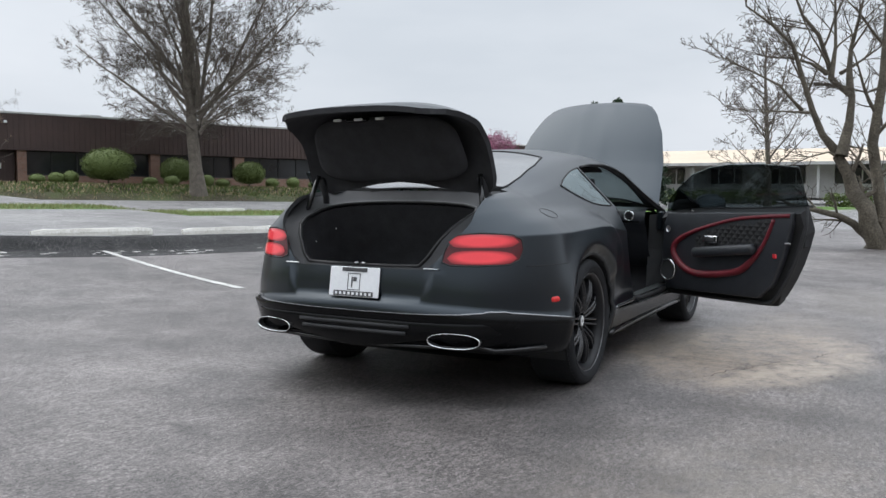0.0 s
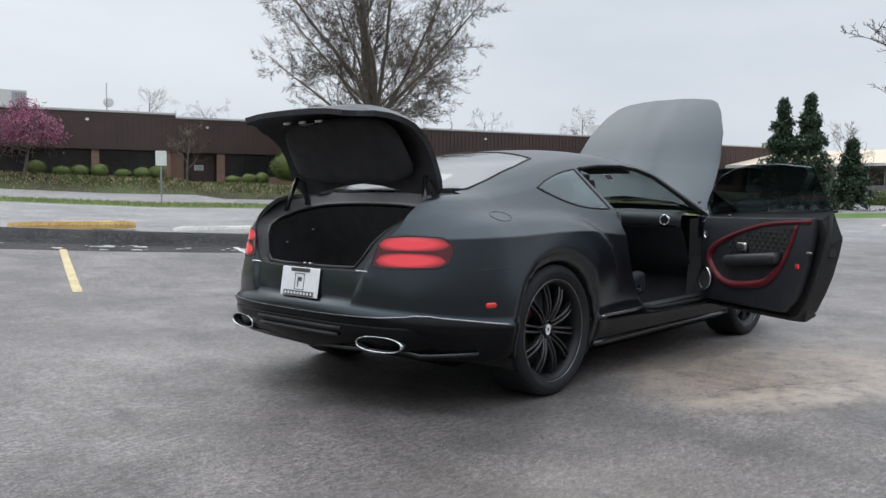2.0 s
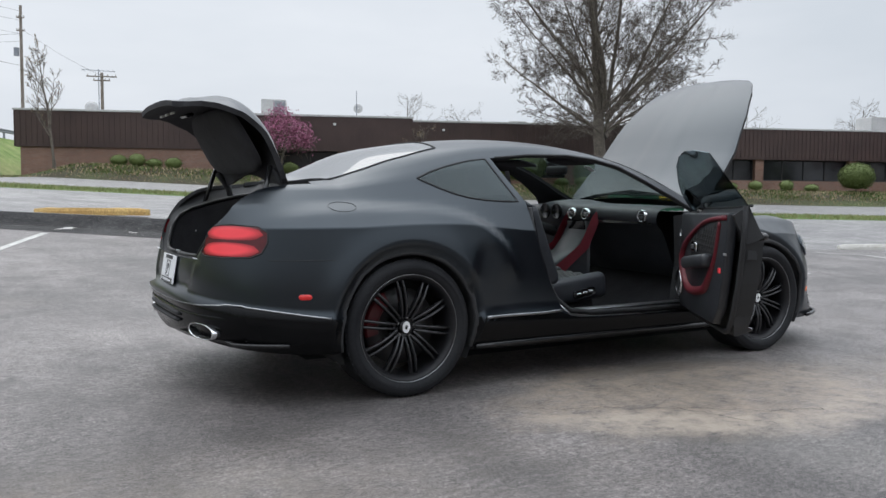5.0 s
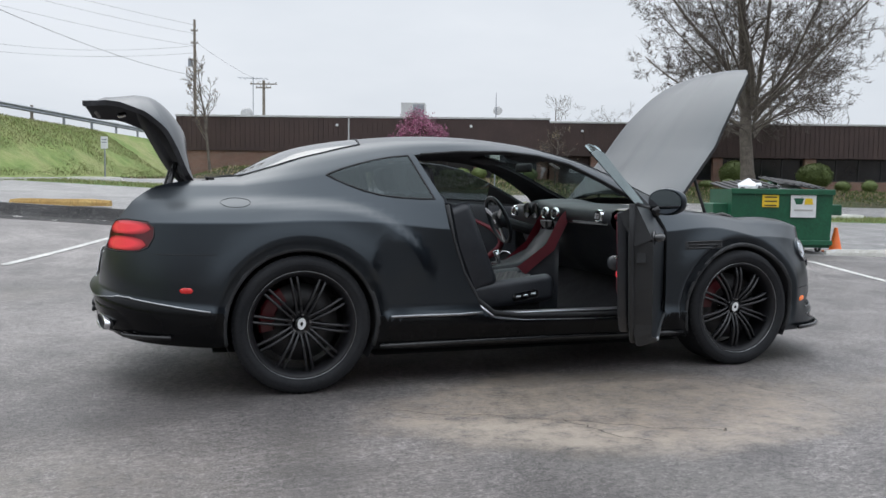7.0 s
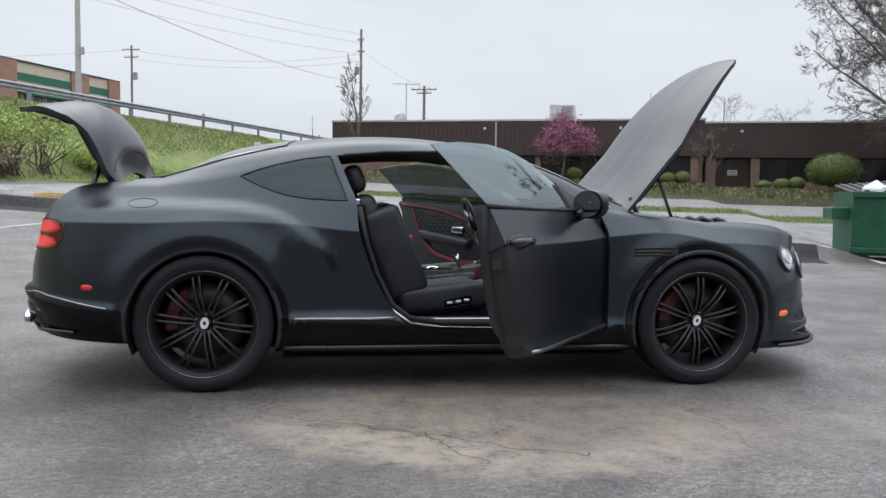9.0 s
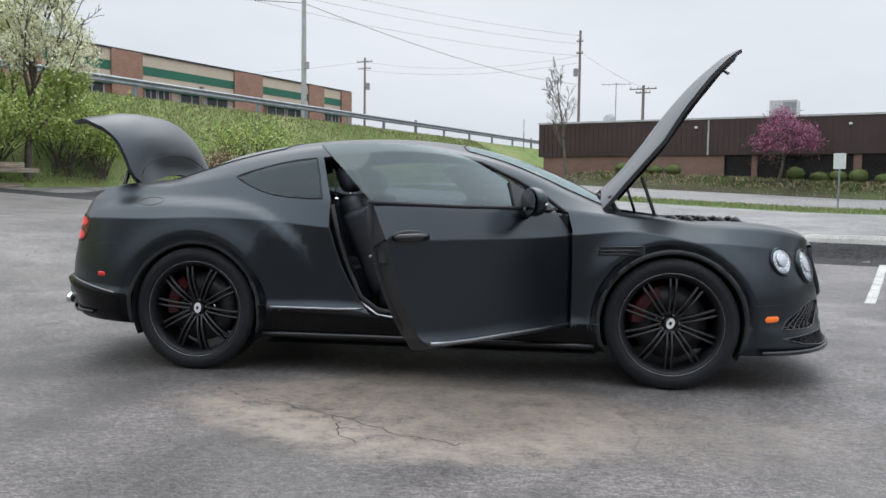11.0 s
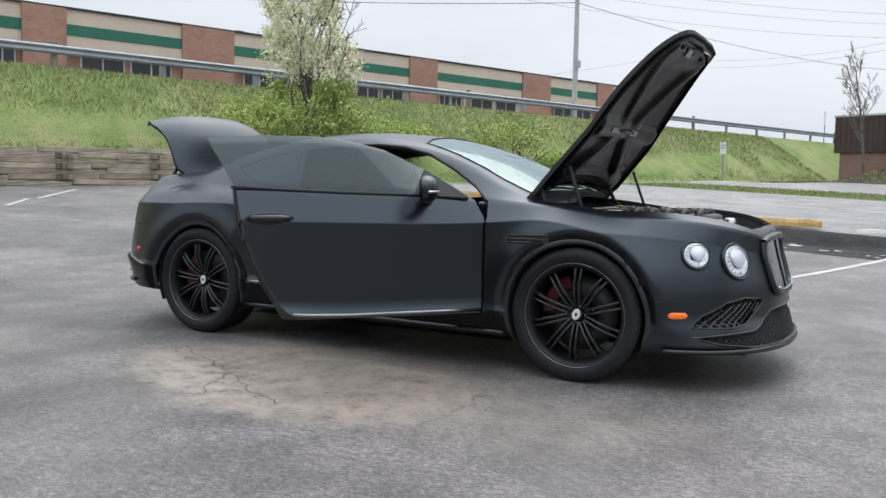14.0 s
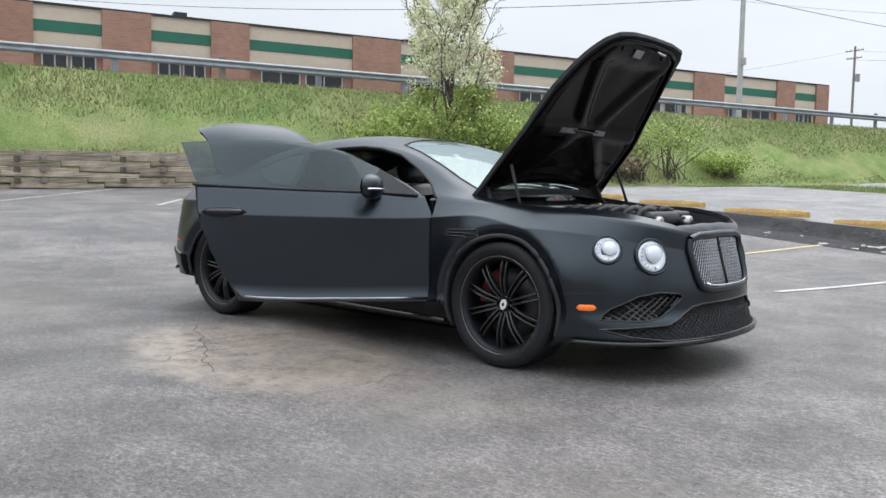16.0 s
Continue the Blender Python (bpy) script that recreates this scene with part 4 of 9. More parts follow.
# near tree with several trunks


def bough(seed, way, radii, ratio=0.5, kids=(9, 6, 5)):
    """A bent bough through a few (sideways, height) bends, with twigs grown along it."""
    rnd = random.Random(seed)
    pts = [Vector((0.475 * s_ + rnd.gauss(0, 0.08), -0.88 * s_ + rnd.gauss(0, 0.08), z_)) for s_, z_ in way]
    n = len(pts)
    rad = [0.72 * (radii[0] + (radii[1] - radii[0]) * i / (n - 1)) for i in range(n)]
    out = [(pts, rad, 0)]
    total = sum((q - p).length for p, q in zip(pts, pts[1:]))
    for j in range(kids[0]):
        k = (0.3 + 0.68 * (j + rnd.random()) / kids[0]) * (n - 1)
        i = min(int(k), n - 2)
        along = (pts[i + 1] - pts[i]).normalized()
        side = along.cross(Vector((rnd.gauss(0, 1), rnd.gauss(0, 1), rnd.gauss(0, 1)))).normalized()
        d = along * 0.75 + side * 0.75 + Vector((0, 0, 0.25))
        l2, _ = grow(seed * 50 + j, max(0.8, total * ratio * rnd.uniform(0.5, 1.1)), max(0.012, rad[i] * 0.42), 2, 0.95, 0.1, lean=(d.x / max(0.15, d.z), d.y / max(0.15, d.z)), kids=kids[1:], upward=0.3, ratio=0.45, thin=0.005, twist=0.3, root=pts[i].lerp(pts[i + 1], k - i))
        out += [(p_, r_, k_ + 1) for p_, r_, k_ in l2]
    return out


L_ = bough(1, [(-0.33, -0.2), (-0.45, 0.12), (-0.60, 0.5), (-0.80, 0.9), (-0.97, 1.25), (-1.18, 1.65), (-1.36, 2.05)], (0.36, 0.15), 0.2, (3, 5, 4))
L_ += bough(2, [(-1.36, 2.05), (-1.68, 2.5), (-2.06, 3.04), (-2.2, 3.63), (-2.46, 4.41), (-2.9, 4.88), (-3.39, 5.26), (-3.8, 5.9)], (0.12, 0.012), 0.36, (9, 6, 5))
L_ += bough(3, [(-2.05, 3.04), (-2.25, 3.22), (-2.68, 3.57), (-3.23, 3.87), (-3.72, 4.11), (-4.11, 4.22)], (0.055, 0.008), 0.42, (8, 6, 4))
L_ += bough(4, [(-1.59, 3.83), (-1.97, 4.05), (-2.4, 4.17), (-3.0, 4.2), (-3.48, 4.31)], (0.055, 0.008), 0.42, (8, 6, 4))
L_ += bough(5, [(-1.36, 2.05), (-1.32, 2.8), (-1.28, 3.34), (-1.51, 3.7), (-1.67, 4.05), (-1.87, 4.65), (-2.19, 5.06), (-2.5, 5.7), (-2.7, 6.6)], (0.14, 0.012), 0.34, (9, 6, 5))
L_ += bough(6, [(-1.28, 3.34), (-1.15, 3.94), (-1.14, 4.41), (-0.98, 4.88), (-0.79, 5.42), (-0.6, 6.4)], (0.10, 0.012), 0.40, (8, 6, 5))
L_ += bough(7, [(-1.51, 3.7), (-1.5, 4.41), (-1.53, 5.41), (-1.6, 6.6)], (0.07, 0.01), 0.42, (7, 6, 4))
L_ += bough(8, [(-1.13, 3.85), (-0.83, 4.12), (-0.48, 4.41), (0.1, 5.2)], (0.05, 0.008), 0.42, (8, 7, 5))
L_ += bough(9, [(-0.42, 0.22), (-0.66, 0.42), (-0.94, 0.56), (-1.31, 0.74), (-1.8, 0.86), (-2.36, 0.98), (-2.85, 1.23), (-3.4, 1.6)], (0.16, 0.02), 0.28, (7, 6, 4))
L_ += bough(10, [(-2.03, 2.98), (-2.6, 3.01), (-3.27, 3.0), (-3.87, 3.04)], (0.035, 0.006), 0.3, (6, 5, 4))
L_ += bough(11, [(-1.36, 2.05), (-1.6, 2.14), (-1.96, 2.02), (-2.44, 1.77), (-2.9, 1.75)], (0.035, 0.006), 0.32, (7, 5, 4))
L_ += bough(12, [(-0.22, -0.2), (-0.30, 0.5), (-0.37, 1.11), (-0.43, 2.32), (-0.52, 3.76), (-0.43, 4.83), (-0.29, 5.54), (-0.1, 6.6)], (0.25, 0.03), 0.3, (9, 6, 5))
L_ += bough(13, [(-0.41, 1.96), (-0.76, 2.14), (-1.12, 2.29)], (0.04, 0.008), 0.4, (6, 5, 4))
L_ += bough(14, [(-0.81, 1.05), (-0.67, 1.29), (-0.48, 1.54), (-0.2, 1.9)], (0.08, 0.03), 0.3, (3, 4, 3))
L_ += bough(15, [(-0.51, 3.52), (-0.8, 3.43), (-1.11, 3.49), (-1.5, 3.6)], (0.04, 0.006), 0.4, (7, 5, 4))
L_ += bough(16, [(-0.3, 0.6), (0.1, 1.2), (0.6, 2.1), (1.2, 3.0), (1.8, 4.2), (2.1, 6.0)], (0.12, 0.02), 0.4)
tree(on_land(14.85, -2.55), "bare tree with several leaning trunks", "tree", L_, [], M_BARK_DARK, None, twig=M_TWIG)
L_, T_ = grow(31, 10.5, 0.2, 4, 1.2, 0.16, kids=(26, 8, 6, 4), upward=0.25, ratio=0.42, slim=0.7)
tree(on_land(47.8, 4.2), "bare tree across the far drive", "tree", L_, T_, M_BARK, None, twig=M_TWIG)
L_, T_ = grow(33, 5.2, 0.12, 3, 1.1, 0.2, kids=(11, 7, 5))
tree(on_land(60.0, 15.0), "small bare tree before the pale building", "tree", L_, T_, M_BARK, None, twig=M_TWIG)
# thin bare tree by the corner of the brown building
x, y = to_xy(-15.5, 42.0)
L_, T_ = grow(17, 5.9, 0.09, 3, 0.8, 0.28, kids=(15, 6, 5), upward=0.8, ratio=0.4)
tree(on_land(x, y), "slender bare tree by the building corner", "tree", L_, T_, M_BARK, [(M_BRUSH, 500, "bud_haze")], 0, 0.04, 0.05, 3, M_TWIG)
x, y = to_xy(4.4, 42.0)
L_, T_ = grow(19, 3.0, 0.06, 3, 0.9, 0.3, kids=(10, 6, 5), upward=0.6, ratio=0.5)
tree(on_land(x, y), "small young bare tree before the entrance", "tree", L_, T_, M_BARK, [(M_BRUSH, 400, "bud_haze")], 0, 0.035, 0.05, 3, M_TWIG)
# redbuds
for u, v, h, sd in ((-3.6, 42.0, 3.9, 41), (37.6, 42.5, 4.6, 43), (41.5, 43.5, 4.8, 45)):
    x, y = to_xy(u, v)
    L_, T_ = grow(sd, h * 0.72, 0.1, 3, 1.4, 0.5, lean=(0.15, 0), kids=(14, 7, 5), upward=0.25, ratio=0.8)
    tree(on_land(x, y), "redbud tree in magenta blossom on the lawn", "tree", L_, [p_ for p_ in T_ if p_.z > 0.42 * h], M_BARK_DARK, [(M_REDBUD, 7500, "blossom")], 0, 0.055, 0.12, sd, M_BARK_DARK, "redbud trees")
# flowering pear on the foot of the bank
x, y = to_xy(-20.7, 10.8)
L_, T_ = grow(51, 8.6, 0.11, 3, 0.85, 0.12, kids=(30, 8, 5), upward=0.9, ratio=0.40)
low = [p for p in T_ if p.z < 3.0]
high = [p for p in T_ if p.z >= 2.0 and math.hypot(p.x, p.y) < 0.3 + 0.36 * (8.8 - p.z)]
pear = tree(on_land(x, y), "flowering pear tree with young leaves on the bank", "tree", L_, T_, M_BARK, None, twig=M_TWIG)
for nm, pts, cnt, mt, sz in (("leaves", low, 8000, M_PEARLEAF, 0.065), ("blossom", high, 26000, M_PEARFLOWER, 0.05), ("young_leaves", high, 3000, M_PEARLEAF, 0.045)):
    p = raw(nm, *tufts(pts, cnt, sz, 0.11, 8), mt)
    p.parent = pear
    tagged(p, kind="stuff")
# far bare trees and evergreens
for i, (u, v, h) in enumerate(((9.0, 95.0, 9.5), (30.0, 90, 9.0), (36.0, 110, 10), (-8.0, 120.0, 7.0), (44.0, 100, 10), (56.0, 100, 10), (70, 96, 11), (17.0, 100, 9.0))):
    x, y = to_xy(u, v)
    L_, T_ = grow(60 + i, h, 0.16, 3, 1.1, 0.25, kids=(10, 7, 5))
    tree(on_land(x, y), "distant bare tree behind the roofs", "tree", L_, T_, M_BARK, None, twig=M_TWIG, group="distant bare trees")


def spruce(m, h, r, seed, label):
    rnd = random.Random(seed)
    e = empty("spruce_tree", m)
    tagged(e, label, "conifer")
    part("trunk", bm_tube([(0, 0, -0.2), (0, 0, h)], [0.2, 0.02], 7), M_BARK_DARK, e)
    pts = []
    n = 900
    for i in range(n):
        t = rnd.random() ** 0.8
        z = h * (0.08 + 0.92 * t)
        R = r * (1 - t) ** 0.95 * (0.68 + 0.32 * math.sin(t * 34 + 0.6 * math.sin(3 * i))) + 0.06
        a = rnd.random() * 2 * math.pi
        q = R * rnd.random() ** 0.4
        pts.append(Vector((q * math.cos(a), q * math.sin(a), z - 0.25 * q)))
    p = raw("needles", *tufts(pts, 9000, 0.15, 0.10, seed, 0.3), M_SPRUCE)
    p.parent = e
    tagged(p, kind="stuff")


spruce(on_land(47.1, 15.0), 6.6, 2.5, 1, "dark green spruce beside the pale building")
spruce(on_land(47.7, 13.6), 6.9, 2.4, 2, "dark green spruce beside the pale building")
spruce(on_land(50.0, 11.8), 4.2, 1.9, 3, "small dark green spruce beside the pale building")


def shrub(m, rx, ry, rz, seed, label, mat_=None, n=None, cat="shrub", group="", ball=True):
    """A clipped bush: many small leaves over a rounded, uneven form, with short stems."""
    rnd = random.Random(seed)
    e = empty("shrub", m)
    tagged(e, label, cat, group)
    pts = []
    for i in range(2500):
        a, c = rnd.random() * 2 * math.pi, rnd.uniform(-0.85, 1)
        s = math.sqrt(max(0, 1 - c * c))
        k = rnd.uniform(0.86, 1.0) * (1 + 0.07 * noise.noise((a * 2, c * 3, seed))) if ball else rnd.random() ** 0.35
        pts.append(Vector((rx * s * math.cos(a) * k, ry * s * math.sin(a) * k, rz * (1 + c * k))))
    n = n or int(900 + 700 * rx * rz)
    p = raw("leaves", *tufts(pts, n, 0.028 + 0.006 * rx, 0.03, seed, 0.6), mat_ or M_SHRUB)
    p.parent = e
    tagged(p, kind="stuff")
    if ball:
        b = bmesh.new()
        bmesh.ops.create_icosphere(b, subdivisions=3, radius=0.9)
        for v_ in b.verts:
            v_.co *= 1 + 0.05 * noise.noise(v_.co * 2 + Vector((seed, 0, 0)))
        bmesh.ops.transform(b, matrix=Matrix.Translation((0, 0, rz)) @ Matrix.Diagonal((rx, ry, rz, 1)), verts=b.verts)
        part("core", b, mat_ or M_SHRUB, e, smooth=True)
    part("stem", bm_tube([(0, 0, -0.15), (0, 0, rz * 0.9)], [0.06, 0.03], 6), M_BARK_DARK, e)
    return e


for u, v, rx, rz, lift in ((11.0, 43.8, 1.45, 0.98, 0.0), (19.6, 43.6, 1.0, 0.75, 0.0), (15.7, 45.6, 1.0, 0.8, 0.0), (33.0, 43.5, 1.1, 0.9, 0.0)):
    x, y = to_xy(u, v)
    shrub(on_land(x, y, 0.12), rx, rx, rz, int(u * 3), "large clipped round evergreen shrub on the lawn", group="round shrubs", n=9000)
for i, (u, v) in enumerate(((-12.6, 43.9), (-11.6, 43.8), (-10.7, 43.9), (-9.6, 43.8), (-3.0, 43.9), (-1.8, 43.8), (-0.9, 43.9), (0.1, 43.8), (1.3, 43.9), (2.3, 43.8), (3.1, 43.9),
                            (7.6, 45.2), (8.6, 45.2), (9.4, 45.3), (13.6, 44.4), (14.8, 44.1), (16.8, 43.6), (17.9, 43.8), (21.4, 44.0), (23, 44.1), (24.6, 44), (26.4, 44.2), (28.5, 44.1), (30.2, 44))):
    x, y = to_xy(u, v)
    shrub(on_land(x, y, -0.05), 0.5, 0.45, 0.34 + 0.07 * math.sin(i * 2.1), 100 + i, "low clipped green shrub before the building", group="low shrubs", n=650)
# loose green bushes on the bank
for i, (u, v, rx, rz, mt) in enumerate(((-20.8, 21.4, 1.6, 1.2, M_PEARLEAF), (-20.7, 19.6, 1.3, 1.1, M_PEARLEAF), (-20.8, 13.4, 1.2, 0.9, M_PEARLEAF), (-20.9, 9.3, 1.0, 0.95, M_PEARLEAF), (-20.9, 24.5, 1.2, 0.40, M_PEARLEAF),
                                        (-20.6, 18.8, 0.9, 0.5, M_BRUSH), (-21.6, 15.9, 0.8, 0.6, M_PEARLEAF), (-20.9, 12.2, 1.7, 1.15, M_PEARLEAF), (-21.1, 9.8, 1.6, 1.1, M_PEARLEAF), (-20.5, 8.3, 1.0, 0.8, M_PEARLEAF))):
    x, y = to_xy(u, v)
    rb = random.Random(200 + i)
    stems = [([Vector((rb.gauss(0, 0.25), rb.gauss(0, 0.25), -0.1)), Vector((rb.gauss(0, rx * 0.4), rb.gauss(0, rx * 0.4), rz)), Vector((rb.gauss(0, rx * 0.6), rb.gauss(0, rx * 0.6), rz * 2 * rb.uniform(0.7, 1.05)))],
              [0.02, 0.012, 0.005], 2) for _ in range(34)]
    e = empty("shrub", on_land(x, y))
    tagged(e, "loose brush at the foot of the bank" if mt is M_BRUSH else "loose green bush in young leaf on the bank", "shrub")
    p = raw("twigwork", *tubes(stems, (2,)), M_TWIG)
    p.parent = e
    tagged(p, kind="stuff")
    pts = [q for s in stems for q in s[0][1:]] + [s[0][1].lerp(s[0][2], k) for s in stems for k in (0.25, 0.5, 0.75)]
    p = raw("leaves", *tufts(pts, (1700 if i < 2 else 7000) if mt is M_PEARLEAF else 1500, 0.055, 0.16, 300 + i), mt)
    p.parent = e
    tagged(p, kind="stuff")


# ---------- grass blades on the bank, verge and lawn edge ----------
def blades(name, n, u_of, v_of, h, material, label, seed, width=0.012):
    rnd = random.Random(seed)
    verts, faces = [], []
    for _ in range(n):
        u, v = u_of(rnd), v_of(rnd)
        x, y = to_xy(u, v)
        z = land(u, v)
        a = rnd.random() * math.pi
        hh = h * rnd.uniform(0.5, 1.5)
        dx, dy = width * math.cos(a), width * math.sin(a)
        lx, ly = rnd.gauss(0, 0.35) * hh, rnd.gauss(0, 0.35) * hh
        k = len(verts)
        verts += [(x - dx, y - dy, z - 0.02), (x + dx, y + dy, z - 0.02), (x + lx, y + ly, z + hh)]
        faces.append((k, k + 1, k + 2))
    return tagged(raw(name, verts, faces, material), label, "grass", kind="stuff")


blades("bank_grass", 55000, lambda r: r.uniform(-25.1, -20.3), lambda r: -12 + 60 * r.random() ** 1.2, 0.085, M_BLADE, "rough grass blades on the steep bank", 71, 0.022)
blades("bed_plants", 12000, lambda r: r.gauss(r.choice((-17, -12, -6, -1, 3, 8, 12, 15, 18, 22, 27, 33)), 1.3), lambda r: r.uniform(39.2, 44.6), 0.10, M_SHRUB, "low green ground cover in the planting bed", 73, 0.05)
blades("bed_litter", 7000, lambda r: r.uniform(-19, 40), lambda r: r.uniform(38.8, 44.8), 0.10, M_BRUSH, "dry brown leaf litter in the planting bed", 74, 0.05)
blades("verge_grass", 16000, lambda r: r.uniform(-19, 25), lambda r: r.uniform(20.9, 25.1), 0.07, M_BLADE, "short grass blades on the verge", 72, 0.02)


# ---------- poles, wires, signs ----------
def utility_pole(x, y, z0, top, label, r=0.16, arms=((0, 2.4),), lamp=False, mat_=None):
    e = empty("utility_pole", pose(x, y, z0, 0, 0, -20))
    tagged(e, label, "utility pole")
    h = top - z0
    part("pole", bm_tube([(0, 0, -0.5), (0, 0, h)], [r, r * 0.7], 10), mat_ or M_POLE, e)
    for dz, w in arms:
        a = part("crossarm", bm_box(w, 0.1, 0.12, (0, -0.12, h - 0.3 - dz)), M_POLE, e)
        for k in (-0.46, -0.2, 0.2, 0.46):
            part("insulator", bm_lathe([(0.03, 0), (0.06, 0.05), (0.06, 0.12), (0.03, 0.18)], 8, cap=True), M_GREYPOLE, a).matrix_basis = Matrix.Translation((w * k, -0.12, h - 0.24 - dz))
    return e


p_d = utility_pole(-13.9, 40.9, 4.6, 14.5, "pale grey lamp pole behind the guard rail", 0.17, (), mat_=M_GREYPOLE)
part("lamp_arm", bm_tube([(0, 0, 7.55), (-0.5, -0.1, 7.75), (-1.1, -0.2, 7.7)], 0.05, 8), M_GREYPOLE, p_d)
part("lamp_head", bm_box(0.55, 0.25, 0.14, (-1.3, -0.22, 7.66), 0.04), M_GALV, p_d, "grey street lamp head")
part("meter_box", bm_box(0.2, 0.16, 0.4, (0.24, 0, 3.6), 0.02), M_GREYPOLE, p_d)
p_c = utility_pole(-28.0, 115.0, 4.7, 20.6, "wooden utility pole with crossarms and transformer", 0.2, ((0.3, 2.6), (1.3, 2.2)))
part("transformer", bm_lathe([(0.02, 0), (0.3, 0.02), (0.3, 1.0), (0.02, 1.05)], 14), M_GALV, p_c).matrix_basis = Matrix.Translation((0.55, 0, 11.2))
p_a = utility_pole(2.84, 96.7, 2.0, 20.6, "tall wooden utility pole behind the building", 0.2, ((1.0, 0.8), (2.4, 0.8)))
part("transformer", bm_lathe([(0.02, 0), (0.28, 0.02), (0.28, 0.9), (0.02, 0.95)], 14), M_GALV, p_a).matrix_basis = Matrix.Translation((-0.5, 0, 13.2))
p_b = utility_pole(9.4, 85.9, 2.0, 12.7, "wooden utility pole with a wide crossarm", 0.2, ((0.1, 2.9), (0.5, 1.6)))


def wire(p, q, sag, r=0.013):
    pts = []
    for i in range(17):
        t = i / 16
        pts.append((p[0] + (q[0] - p[0]) * t, p[1] + (q[1] - p[1]) * t, p[2] + (q[2] - p[2]) * t - 4 * sag * t * (1 - t)))
    ob = obj("power_line", bm_tube(pts, r, 4, False), M_WIRE)
    return tagged(ob, "thin black overhead power line", "power line", "overhead power lines")


for dz, s in ((-0.6, 1.4), (-1.6, 1.6), (-3.0, 1.9)):
    wire((2.8, 96.7, 20.6 + dz), (-48, 55.0, 24.6 + dz * 0.6), s)
wire((2.8, 96.7, 17.6), (-28, 115, 20.0), 1.2)
wire((2.8, 96.7, 16.8), (-28, 115, 18.8), 1.0)
wire((-13.9, 40.9, 11.7), (-60, 22, 14.5), 0.8, 0.018)
wire((-13.9, 40.9, 11.7), (2.84, 96.7, 14.2), 0.8, 0.018)
wire((-28, 115, 20.0), (-110, 125, 20.5), 2.0)
wire((2.8, 96.7, 18.2), (9.4, 85.9, 12.4), 0.3)


def post_sign(u, v, top, w, h, label, post_mat, bars=0):
    x, y = to_xy(u, v)
    e = empty("sign_post", on_land(x, y, 0, -22))
    tagged(e, label, "sign post")
    part("post", bm_box(0.05, 0.04, top, (0, 0, top / 2)), post_mat, e)
    s = part("sign_panel", bm_box(w, 0.015, h, (0, -0.03, top - h / 2 + 0.03), 0.004), M_SIGNW, e, "white metal sign panel")
    if bars:
        b = bmesh.new()
        for i in range(bars):
            bm_box(w * 0.7, 0.004, h * 0.08, (0, -0.041, top - h * (0.2 + 0.22 * i)), bm=b)
        part("sign_bars", b, M_GALV, s)
    return e


post_sign(0.6, 24.4, 1.75, 0.36, 0.5, "white sign on a grey post in the verge", M_GALV, 0)
post_sign(-15.6, 28.6, 1.75, 0.3, 0.5, "small white sign on a post by the bank", M_GALV, 2)
post_sign(-24.6, 56.0, 2.3, 0.12, 1.0, "thin marker post beside the guard rail", M_POLE, 0)

# ---------- waste bin ----------
bx, by = 8.86, 7.50
binm = pose(bx, by, land(*to_uv(bx, by)), 0, 0, math.degrees(math.atan2(-0.37, 0.93)) + 3)
dumpster = empty("waste_container", binm)
tagged(dumpster, "green steel waste container on castors, lid ajar", "waste container")
Wd, Dp = 1.84, 1.20
b = bmesh.new()
rows = []
for t, z in ((0.9, 0.09), (0.92, 0.15), (1.0, 1.0), (1.0, 1.14)):
    x0, y0 = Wd / 2 * (0.97 + 0.03 * t), Dp / 2 * t
    rows.append([(-x0, -y0, z), (x0, -y0, z), (x0, y0, z), (-x0, y0, z)])
for t, z in ((0.95, 1.14), (0.86, 0.2)):
    x0, y0 = (Wd / 2 - 0.05), (Dp / 2 - 0.05) * t
    rows.append([(-x0, -y0, z), (x0, -y0, z), (x0, y0, z), (-x0, y0, z)])
bm_grid(rows, b, True)
b.verts.ensure_lookup_table()
b.faces.new([b.verts[i] for i in (3, 2, 1, 0)])
b.faces.new([b.verts[i] for i in (20, 21, 22, 23)])
bmesh.ops.recalc_face_normals(b, faces=b.faces)
part("body", b, M_BINGREEN, dumpster, "dark green painted steel body")
for z, hh in ((0.18, 0.09), (1.1, 0.1)):
    part("rail", bm_box(Wd + 0.05, 0.06, hh, (0, -Dp / 2 * (0.93 if z < 1 else 1) - 0.02, z), 0.01), M_BINGREEN, dumpster)
for sx in (-1, 1):
    b = bm_box(0.3, 0.62, 0.2, (sx * (Wd / 2 + 0.12), -0.1, 0.78), 0.015)
    part("lift_pocket", b, M_BINGREEN, dumpster, "green steel lifting pocket")
for sx, sy in ((-1, -1), (1, -1), (-1, 1), (1, 1)):
    c = part("castor", bm_box(0.12, 0.1, 0.05, (sx * 0.76, sy * 0.42, 0.10)), M_GALV, dumpster)
    w_ = part("castor_wheel", bm_lathe([(0.02, -0.022), (0.052, -0.022), (0.060, 0), (0.052, 0.022), (0.02, 0.022)], 16, "y"), M_PLASTIC, c)
    w_.matrix_basis = Matrix.Translation((sx * 0.76, sy * 0.42, 0.058))
for sx, ang in ((-1, 6), (1, -9)):
    b = bm_box(Wd / 2 - 0.02, Dp * 0.98, 0.025, (0, 0, 0), 0.006)
    lid_ = part("lid", b, M_PLASTIC, dumpster, "black ribbed plastic lid, ajar")
    for k in range(6):
        part("rib", bm_box(0.05, Dp * 0.9, 0.03, (-0.35 + k * 0.14, 0, 0.02), 0.006), M_PLASTIC, lid_)
    lid_.matrix_basis = pose(sx * Wd / 4, 0.05, 1.24 + 0.02 * sx, 7, -ang * 0.8, 0)
